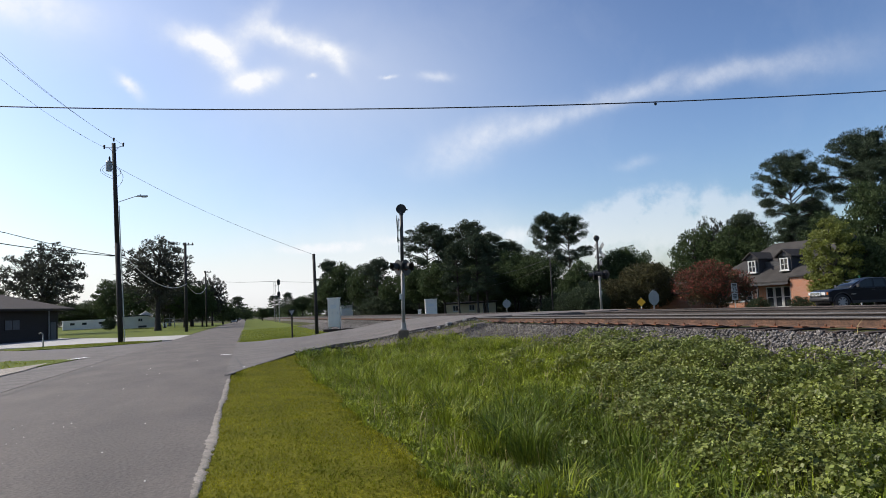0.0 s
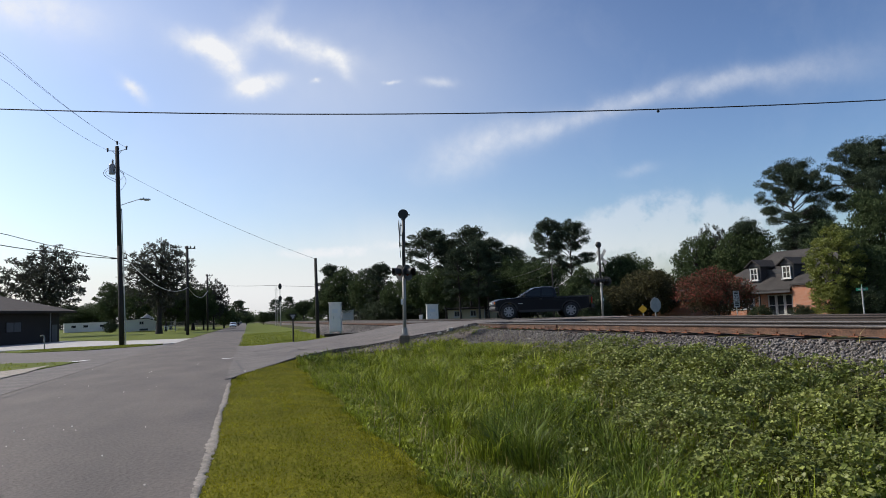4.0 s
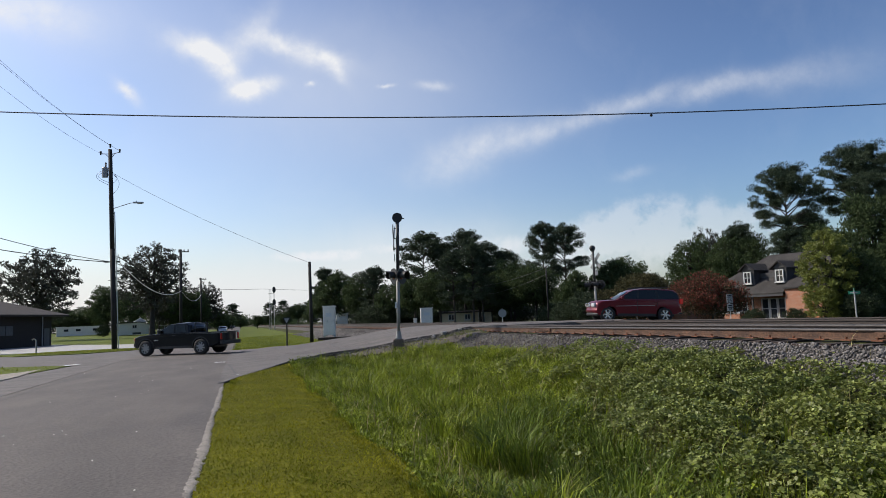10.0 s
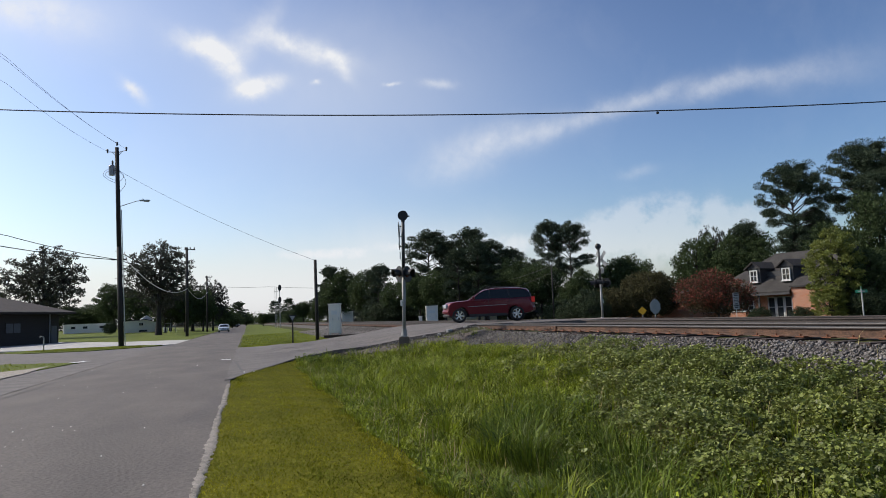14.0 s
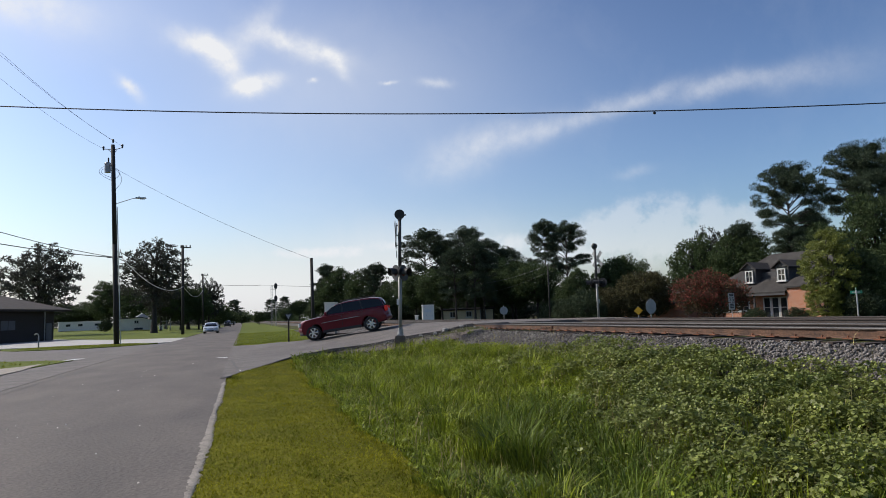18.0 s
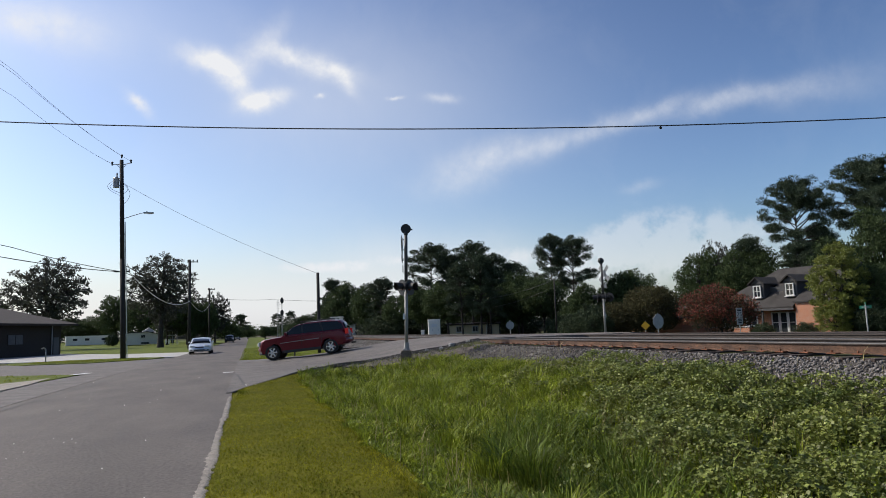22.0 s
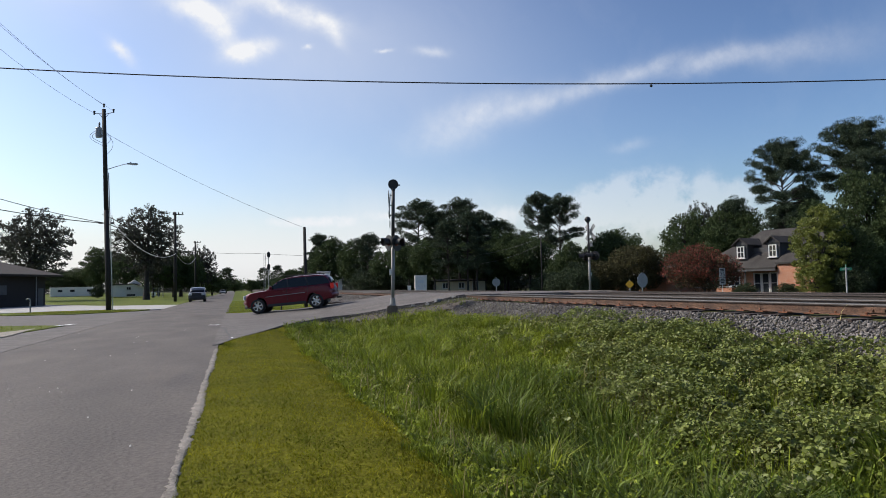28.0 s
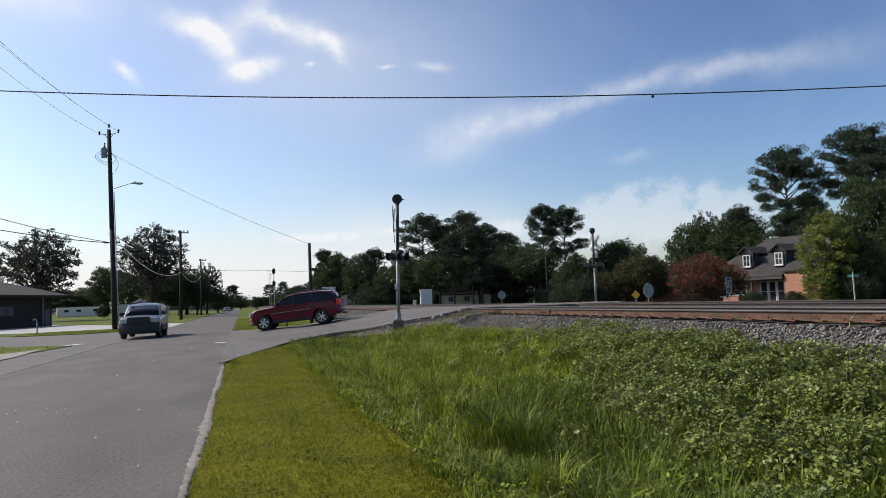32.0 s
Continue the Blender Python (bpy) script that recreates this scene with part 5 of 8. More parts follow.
PLANTING = [
    ("round", -32.6, 127.1, 1.30, 318, 1.0),
    ("dead", -13.8, 117.6, 1.04, 130, 1.08),
    ("leafy", -48.2, 140.3, 1.17, 183, 1.23),
    ("leafy", -36.4, 210.2, 1.27, 353, 1.14),
    ("leafy", -29.2, 202.8, 1.08, 333, 1.24),
    ("round", -11.8, 160.9, 0.91, 271, 1.24),
    ("round", -7.4, 159.6, 0.96, 14, 0.61),
    ("leafy", -44.0, 222.9, 0.78, 238, 1.86),
    ("leafy", -52.0, 225.4, 0.71, 127, 2.60),
    ("leafy", -18.8, 184.0, 0.91, 332, 1.35),
    ("round", -12.8, 155.9, 0.74, 26, 1.18),
    ("leafy", -5.8, 180.1, 0.60, 80, 1.36),
    ("leafy", -4.6, 221.7, 0.46, 57, 1.85),
    ("pine2", -3.3, 247.5, 0.61, 190, 1.62),
    ("leafy", -0.6, 314.9, 0.50, 240, 1.68),
    ("leafy", -8.6, 348.7, 0.46, 126, 3.14),
    ("leafy", 7.7, 438.3, 0.46, 194, 2.95),
    ("pine2", 8.3, 214.8, 0.50, 278, 1.15),
    ("pine2", 12.5, 214.6, 0.53, 52, 1.1),
    ("mid", 16.8, 214.3, 0.68, 293, 1.2),
    ("round", -16.2, 149.1, 0.84, 20, 0.8),
    ("leafy", -12.4, 149.5, 0.92, 140, 0.9),
    ("leafy", -9.0, 151.0, 0.86, 260, 0.75),
    ("bush", -26.3, 147.7, 0.66, 60, 0.72),
    ("leafy", 4.9, 225.0, 0.42, 15, 1.2),
    ("pine2", 20.2, 210.0, 0.55, 140, 1.1),
    ("leafy", 19.0, 190.0, 0.5, 75, 1.3),
    ("leafy", 12.0, 200.0, 0.36, 175, 1.4),
    ("leafy", 10.0, 343.2, 0.45, 127, 2.64),
    ("pine2", 14.6, 121.5, 0.69, 6, 1.14),
    ("leafy", 16.4, 118.9, 0.94, 110, 1.01),
    ("leafy", 19.2, 111.7, 0.90, 208, 0.85),
    ("pine2", 20.4, 107.2, 0.66, 143, 1.16),
    ("leafy", 14.4, 126.8, 0.71, 93, 0.85),
    ("leafy", 21.2, 98.6, 0.64, 199, 0.88),
    ("pine", 24.1, 89.3, 0.78, 81, 1.18),
    ("mid", 21.8, 85.8, 0.66, 36, 0.97),
    ("pine", 30.1, 89.6, 0.81, 71, 1.05),
    ("pine2", 28.7, 94.2, 0.83, 316, 1.05),
    ("pine", 35.4, 94.3, 0.75, 316, 1.05),
    ("pine2", 38.6, 95.5, 0.78, 227, 1.08),
    ("mid", 23.9, 81.0, 0.67, 64, 1.11),
    ("mid", 29.3, 81.4, 0.70, 67, 1.14),
    ("mid", 33.1, 80.3, 0.65, 0, 1.06),
    ("pine", 39.2, 82.6, 0.83, 2, 0.84),
    ("pine", 42.8, 83.6, 0.83, 107, 0.95),
    ("mid", 35.4, 77.5, 0.73, 110, 1.02),
    ("leafy", 37.6, 72.7, 0.52, 84, 1.06),
    ("leafy", 48.8, 81.9, 0.84, 148, 0.88),
    ("leafy", 50.7, 79.3, 0.77, 160, 0.84),
    ("leafy", 56.2, 82.9, 0.64, 101, 0.90),
    ("brown", 32.9, 55.2, 0.67, 276, 0.99),
    ("brown", 36.8, 56.1, 0.98, 347, 0.94),
    ("mid", 35.5, 84.9, 0.86, 40, 0.9),
    ("leafy", 49.4, 81.1, 0.86, 200, 0.85),
    ("leafy", 32.9, 87.0, 0.78, 310, 1.0),
    ("leafy", 37.6, 70.6, 0.62, 75, 0.8),
    ("bush", 19.5, 99.0, 0.85, 50, 1.6),
    ("bush", 25.0, 97.0, 0.9, 150, 1.7),
    ("bush", 31.5, 96.0, 0.9, 250, 1.7),
    ("bush", 38.0, 93.0, 0.85, 20, 1.6),
    ("bush", 43.0, 88.0, 0.8, 90, 1.5),
    ("bush", 35.1, 71.3, 0.69, 320, 1.24),
    ("bush", 29.4, 54.1, 0.76, 93, 0.82),
    ("bush", 28.9, 56.4, 0.61, 353, 0.98),
    ("bush", 40.9, 57.0, 0.73, 100, 0.76),
    ("red", 37.7, 47.5, 0.98, 196, 1.02),
    ("leafy", 68.0, 89.8, 1.20, 152, 0.77),
    ("round", 72.7, 91.5, 1.20, 11, 0.62),
    ("leafy", 70.4, 83.8, 1.21, 184, 0.73),
    ("leafy", 72.2, 81.2, 1.14, 212, 0.69),
    ("bigpine", 75.2, 77.2, 0.95, 84, 0.80),
    ("bigpine", 86.6, 75.2, 1.08, 74, 0.88),
    ("pine", 85.0, 83.7, 0.96, 135, 0.93),
    ("pine2", 72.0, 83.4, 0.94, 33, 0.90),
    ("bigpine", 84.4, 71.3, 0.86, 169, 0.73),
    ("pine", 72.6, 74.8, 0.73, 154, 1.09),
    ("pine2", 78.2, 79.0, 0.84, 210, 1.15),
    ("pine2", 24.3, 76.4, 0.62, 40, 0.85),
    ("pine2", 26.3, 75.3, 0.68, 170, 0.85),
    ("pine2", 27.7, 75.9, 0.60, 280, 0.85),
    ("pine", 81.8, 79.6, 0.80, 290, 1.05),
    ("lime", 43.7, 41.4, 0.97, 308, 0.95),
    ("leafy", 46.0, 40.6, 0.56, 300, 1.04),
    ("leafy", 60.3, 51.2, 1.18, 1, 0.67),
    ("leafy", 60.7, 46.9, 0.96, 305, 0.91),
    ("bush", 49.4, 44.0, 0.92, 347, 0.90),
    ("bush", 50.2, 41.6, 0.78, 173, 1.12),
    ("leafy", 71.3, 66.8, 1.09, 33, 0.93),
    ("round", 89.5, 67.6, 1.47, 158, 0.55),
    ("bush", 48.7, 42.1, 1.20, 181, 0.73),
    ("lime", 42.6, 40.8, 0.40, 20, 1.3),
    ("bush", 44.6, 39.5, 0.62, 220, 1.0),
    ("bush", 44.4, 45.5, 0.33, 156, 1.10),
    ("bush", 43.9, 49.8, 0.34, 246, 1.16),
]
first_spot = {}
for kind_, x, y, s, turn, wide in PLANTING:
    if kind_ in first_spot:
        planted(TREES[kind_], x, y, s, turn, wide=wide)
    else:
        first_spot[kind_] = (x, y, s, turn, wide)
for kind_, (x, y, s, turn, wide) in first_spot.items():
    TREES[kind_].matrix_basis = Matrix.LocRotScale((x, y, float(height(x, y)) - 0.1), Euler((0, 0, radians(turn))), (s * wide, s * wide, s))


def woods(name, along, depth_, tall, count, size, mat, label, seed):
    """A far belt of trees as one body of foliage with an uneven top: points of its line in plan."""
    r = np.random.default_rng(seed)
    pts = np.array(along, float)
    seg = np.concatenate([[0], np.cumsum(np.linalg.norm(np.diff(pts, axis=0), axis=1))])
    s = r.uniform(0, seg[-1], count)
    x = np.interp(s, seg, pts[:, 0]) + r.normal(0, depth_, count)
    y = np.interp(s, seg, pts[:, 1]) + r.normal(0, depth_, count)
    crest = tall * (0.62 + 0.22 * np.sin(s * 0.31 + seed) * np.sin(s * 0.113) + 0.16 * np.sin(s * 0.77 + 2))
    z = crest * r.random(count) ** 1.0
    V, F = leafage(np.stack([x, y, z], -1), size, seed + 1)
    return tagged(part(name, mesh_np(name, V, F), mat), label, "woods", kind="stuff")


woods("far_woods", [(-200, 260), (-110, 280), (-40, 330), (-12, 420)], 5, 9, 12000, 0.9, "darkleaf", "dark belt of far trees beyond the houses", 81)
# added out of view: darkens what car paint and glass reflect
woods("far_woods", [(-120, 40), (-80, -30), (0, -60), (80, -40), (120, 10)], 4, 9, 16000, 0.9, "darkleaf", "unseen belt of leaves added behind the viewpoint to darken reflections", 80)
woods("far_woods", [(-10, 640), (-8, 900)], 8, 15, 12000, 1.3, "leaf", "hazy far trees along the road", 82)
woods("far_woods", [(24, 330), (30, 500), (26, 800)], 5, 12, 22000, 0.6, "leaf", "far trees beside the railway", 83)
woods("far_woods", [(26, 170), (40, 135), (60, 118), (85, 108), (110, 96), (140, 80), (190, 50)], 4, 8, 24000, 0.7, "darkleaf", "dark thicket behind the railway", 84)
# ---- vehicles: built facing +x, standing on z = 0 ----
def arch(cx, r, n=9):
    """Points of a wheel arch in side view, from the front foot to the rear foot, at the sill height."""
    return [(cx + r * math.cos(a), max(0.0, r * math.sin(a))) for a in np.linspace(0, math.pi, n)]


def wheel(parent, x, y, radius, width, spokes, side, alloy="chrome"):
    """A wheel with tyre and spoked rim; its axle lies along y."""
    hub = empty("wheel", pose(x, y, radius), "", "")
    hub.parent = parent
    bm = bmesh.new()
    prof = [(radius * 0.66, -width / 2), (radius * 0.93, -width / 2), (radius, -width * 0.36), (radius, width * 0.36), (radius * 0.93, width / 2), (radius * 0.66, width / 2)]
    n = 28
    rings = [[bm.verts.new((q * math.cos(2 * math.pi * k / n), w, q * math.sin(2 * math.pi * k / n))) for q, w in prof] for k in range(n)]
    for k in range(n):
        a, b = rings[k], rings[(k + 1) % n]
        for j in range(len(prof) - 1):
            bm.faces.new((a[j], a[j + 1], b[j + 1], b[j]))
    part("tyre", bm, "tyre", hub, smooth=True)
    bm = bmesh.new()
    out = side * width * 0.40
    rod(bm, (0, out - side * 0.03, 0), (0, out, 0), 0.07, 0.055, 12)
    for k in range(spokes):
        a = 2 * math.pi * k / spokes
        box(bm, radius * 0.60, 0.03, radius * 0.20, (math.cos(a) * radius * 0.34, out - side * 0.02, math.sin(a) * radius * 0.34), 0.008, Matrix.Rotation(-a, 4, "Y"))
    m = 24
    for q0, q1 in ((radius * 0.60, radius * 0.685),):
        v = [[bm.verts.new((q * math.cos(2 * math.pi * k / m), out - side * 0.01, q * math.sin(2 * math.pi * k / m))) for q in (q0, q1)] for k in range(m)]
        for k in range(m):
            bm.faces.new((v[k][0], v[k][1], v[(k + 1) % m][1], v[(k + 1) % m][0]))
    part("rim", bm, alloy, hub, "bright alloy rim" if alloy == "chrome" else "dull alloy rim")
    bm = bmesh.new()
    rod(bm, (0, -side * width * 0.1, 0), (0, side * width * 0.12, 0), radius * 0.67, radius * 0.67, 20)
    part("brake_drum", bm, "black", hub)
    return hub


def sheet_metal(x, y, z, half, nose, crown, belt):
    """Where a point of the flat-sided block goes on the rounded car: ends swept back and the top crowned towards the flanks."""
    t = min(abs(y) / half, 1.0)
    end = min(max((abs(x) - 0.9) / 1.2, 0.0), 1.0)
    x2 = x - math.copysign(nose * t ** 2.6 * end, x)
    rise = min(max((z - belt + 0.25) / 0.3, 0.0), 1.0)
    return x2, y, z - crown * t * t * rise


def shell(outline, width, inset, tumble=0.0, belt=0.0, nose=0.26, crown=0.05):
    """A body shell: the side outline swept across the car, ends rounded in plan, top crowned, leaning in above the belt line."""
    bm = bmesh.new()
    half = width / 2
    cu = sum(u for u, w in outline) / len(outline)
    cw = sum(w for u, w in outline) / len(outline)
    span = max(max(abs(u - cu), abs(w - cw)) for u, w in outline)
    across = [-1, -0.985, -0.95, -0.86, -0.7, -0.45, -0.15, 0.15, 0.45, 0.7, 0.86, 0.95, 0.985, 1]
    shrink = {1: 1.0, 0.985: 0.45, 0.95: 0.1}
    loops = []
    for f in across:
        k = 1 - inset * shrink.get(abs(f), 0.0) / span
        ring = []
        for u, w in outline:
            x, y, z = sheet_metal(cu + (u - cu) * k, f * half, cw + (w - cw) * k, half, nose, crown, belt)
            if z > belt:
                y *= 1 - tumble * (z - belt)
            # flanks draw in a little below the belt
            y *= 1 - 0.05 * max(0.0, (belt - 0.35 - z)) - 0.02 * min(max((abs(x) - 1.5) / 0.8, 0.0), 1.0)
            ring.append(bm.verts.new((x, y, z)))
        loops.append(ring)
    n = len(outline)
    for p, q in zip(loops, loops[1:]):
        for i in range(n):
            bm.faces.new((p[i], p[(i + 1) % n], q[(i + 1) % n], q[i]))
    bm.faces.new(loops[0])
    bm.faces.new(list(reversed(loops[-1])))
    return bm


def metal(name, bm, paint, car):
    """A body part with smooth panels and crisp creases."""
    ob = part(name, bm, paint, car, smooth=True)
    ob.data.set_sharp_from_angle(angle=radians(32))
    return ob


def side_panel(parent, name, pts, y, mat, tumble, belt, label="", thick=0.012):
    """A flat panel on both flanks of a car, following the lean of its upper body."""
    for s in (-1, 1):
        bm = bmesh.new()
        rows_ = []
        for off in (0, thick):
            ring = []
            for x, z in pts:
                k = 1 - tumble * max(0.0, z - belt)
                ring.append(bm.verts.new((x, s * (y * k + off + 0.008), z)))
            rows_.append(ring)
        bm.faces.new(rows_[1])
        n = len(pts)
        for i in range(n):
            bm.faces.new((rows_[0][i], rows_[0][(i + 1) % n], rows_[1][(i + 1) % n], rows_[1][i]))
        part(name, bm, mat, parent, label)


def cross_panel(parent, name, a, b, half_a, half_b, mat, label="", lift=0.014, half=0.85, nose=0.26, crown=0.05, belt=1.0):
    """A sloping pane across the car between two (x, z) lines, bowed like the body under it."""
    bm = bmesh.new()
    d = Vector((b[0] - a[0], 0, b[1] - a[1]))
    nrm = Vector((d.z, 0, -d.x)).normalized() * lift
    if nrm.x * a[0] < 0:
        nrm = -nrm
    rows_ = []
    for f in (-1, -0.8, -0.5, 0, 0.5, 0.8, 1):
        col = []
        for e in (0, 0.5, 1):
            x, z = a[0] + (b[0] - a[0]) * e, a[1] + (b[1] - a[1]) * e
            y = f * (half_a + (half_b - half_a) * e)
            p = Vector(sheet_metal(x, y, z, half, nose, crown, belt))
            col.append((bm.verts.new(p - nrm), bm.verts.new(p + nrm)))
        rows_.append(col)
    for p, q in zip(rows_, rows_[1:]):
        for i in range(2):
            bm.faces.new((p[i][1], q[i][1], q[i + 1][1], p[i + 1][1]))
        bm.faces.new((p[0][0], q[0][0], q[0][1], p[0][1])), bm.faces.new((p[2][0], p[2][1], q[2][1], q[2][0]))
    for e in (rows_[0], rows_[-1]):
        for i in range(2):
            bm.faces.new((e[i][0], e[i][1], e[i + 1][1], e[i + 1][0]))
    part(name, bm, mat, parent, label, smooth=True)


def bumper(parent, name, x, half, z0, z1, mat, label="", nose=0.26, depth=0.16):
    """A wrapped bumper: a rounded bar that follows the swept end of the body."""
    bm = bmesh.new()
    sgn = 1 if x > 0 else -1
    zc, hz_ = (z0 + z1) / 2, (z1 - z0) / 2
    prof = [(-depth, -1), (0.02, -1), (0.07, -0.6), (0.08, 0), (0.07, 0.6), (0.02, 1), (-depth, 1)]
    rows_ = []
    for f in np.linspace(-1, 1, 13):
        xx = abs(x) - nose * abs(f) ** 2.6
        rows_.append([bm.verts.new((sgn * (xx + o * (1 - 0.4 * abs(f) ** 4)), f * half, zc + hz_ * k * (1 - 0.12 * abs(f) ** 4))) for o, k in prof])
    for p, q in zip(rows_, rows_[1:]):
        for i in range(len(prof)):
            j = (i + 1) % len(prof)
            bm.faces.new((p[i], p[j], q[j], q[i]))
    bm.faces.new(rows_[0]), bm.faces.new(list(reversed(rows_[-1])))
    ob = part(name, bm, mat, parent, label, smooth=True)
    ob.data.set_sharp_from_angle(angle=radians(40))
    return ob


def chunk(parent, name, size, at, mat, label="", bevel=0.02, rot=None):
    bm = bmesh.new()
    box(bm, *size, at, bevel, rot)
    return part(name, bm, mat, parent, label)


def suv():
    W, tum, belt = 1.86, 0.16, 1.12
    car = empty("suv", pose(0, 0, 0), "dark red family SUV with tinted rear glass", "car")
    fw, rw = 1.45, -1.45
    sill = 0.36
    low = [(2.19, 0.34), (2.25, 0.52), (2.25, 0.80), (2.19, 0.95), (2.02, 1.05), (1.5, 1.10), (1.05, 1.13), (-2.30, 1.15), (-2.42, 0.95), (-2.44, 0.62), (-2.32, 0.42)]
    under = [(x, z + sill) for x, z in reversed(arch(rw, 0.43))] + [(x, z + sill) for x, z in reversed(arch(fw, 0.43))]
    bm = shell(low + [(-1.95, sill)] + under + [(1.9, sill)], W, 0.06, tumble=tum, belt=belt)
    metal("body", bm, "redpaint", car)
    cab = [(1.05, 1.10), (0.42, 1.50), (0.18, 1.63), (-0.4, 1.71), (-1.5, 1.70), (-2.05, 1.63), (-2.17, 1.50), (-2.33, 1.12)]
    metal("cabin", shell(cab, W - 0.10, 0.05, tumble=tum, belt=1.1, nose=0.12, crown=0.04), "redpaint", car)
    y = (W - 0.12) / 2
    side_panel(car, "side_window", [(0.86, 1.16), (0.36, 1.49), (0.12, 1.58), (-0.06, 1.60), (-0.06, 1.16)], y, "carglass", tum, 1.1)
    side_panel(car, "side_window", [(-0.13, 1.16), (-0.13, 1.60), (-0.95, 1.61), (-1.08, 1.16)], y, "carglass", tum, 1.1)
    side_panel(car, "side_window", [(-1.16, 1.16), (-1.04, 1.61), (-1.85, 1.57), (-2.10, 1.40), (-2.16, 1.18)], y, "carglass", tum, 1.1)
    side_panel(car, "pillar", [(-0.06, 1.16), (-0.06, 1.60), (-0.13, 1.60), (-0.13, 1.16)], y, "black", tum, 1.1, "black door pillar")
    side_panel(car, "pillar", [(-1.08, 1.16), (-0.95, 1.61), (-1.04, 1.61), (-1.16, 1.16)], y, "black", tum, 1.1, "black door pillar")
    side_panel(car, "rear_door_gap", [(-1.0, 0.62), (-1.08, 1.12), (-1.095, 1.12), (-1.015, 0.62)], W / 2 - 0.01, "black", 0, 9, "", 0.012)
    side_panel(car, "moulding", [(1.02, 0.775), (1.02, 0.80), (-0.02, 0.83), (-0.02, 0.805)], W / 2 - 0.02, "dullalloy", 0, 9, "bright moulding", 0.03)
    side_panel(car, "moulding", [(-0.07, 0.805), (-0.07, 0.83), (-0.92, 0.85), (-0.92, 0.825)], W / 2 - 0.02, "dullalloy", 0, 9, "bright moulding", 0.03)
    side_panel(car, "sill", [(0.95, 0.30), (0.95, 0.42), (-0.95, 0.42), (-0.95, 0.30)], W / 2 - 0.08, "plastic", 0, 9, "", 0.08)
    side_panel(car, "door_gap", [(-0.03, 0.50), (-0.03, 1.12), (-0.045, 1.12), (-0.045, 0.50)], W / 2 - 0.01, "black", 0, 9, "", 0.012)
    for s in (-1, 1):
        chunk(car, "mirror", (0.12, 0.20, 0.15), (0.72, s * 0.98, 1.22), "redpaint", bevel=0.04)
        chunk(car, "head_lamp", (0.20, 0.30, 0.19), (2.09, s * 0.68, 0.84), "lamp", "clear head lamp", 0.05, Matrix.Rotation(radians(s * 24), 4, "Z"))
        chunk(car, "tail_lamp", (0.17, 0.13, 0.28), (-2.285, s * 0.80, 1.04), "brakelamp", "lit red brake lamp", 0.03)
        chunk(car, "door_handle", (0.18, 0.03, 0.04), (0.10, s * 0.935, 1.0), "redpaint", bevel=0.01)
        chunk(car, "door_handle", (0.18, 0.03, 0.04), (-0.95, s * 0.935, 1.0), "redpaint", bevel=0.01)
        bm = bmesh.new()
        rod(bm, (0.0, s * 0.66, 1.745), (-1.75, s * 0.66, 1.735), 0.018)
        for x in (-0.05, -0.85, -1.7):
            rod(bm, (x, s * 0.66, 1.66), (x, s * 0.66, 1.745), 0.02)
        part("roof_rail", bm, "plastic", car)
    cross_panel(car, "windscreen", (1.00, 1.135), (0.38, 1.53), 0.78, 0.68, "carglass", half=0.88, nose=0.12, crown=0.04, belt=1.1)
    cross_panel(car, "rear_window", (-2.32, 1.16), (-2.18, 1.49), 0.72, 0.66, "carglass", half=0.88, nose=0.12, crown=0.04, belt=1.1)
    bumper(car, "front_bumper", 2.22, 0.90, 0.46, 0.68, "redpaint")
    bumper(car, "front_valance", 2.19, 0.88, 0.30, 0.46, "plastic", "dark lower valance")
    chunk(car, "grille", (0.06, 0.80, 0.20), (2.24, 0, 0.84), "chrome", "bright grille", 0.02)
    bumper(car, "rear_bumper", -2.40, 0.90, 0.48, 0.72, "redpaint", nose=0.2)
    chunk(car, "tow_hitch", (0.24, 0.10, 0.07), (-2.50, 0, 0.44), "black", bevel=0.01)
    chunk(car, "underbody", (3.9, 1.4, 0.16), (0, 0, 0.36), "black")
    wheels = [wheel(car, x, s * 0.80, 0.37, 0.25, 6, s) for x in (fw, rw) for s in (-1, 1)]
    return car, wheels


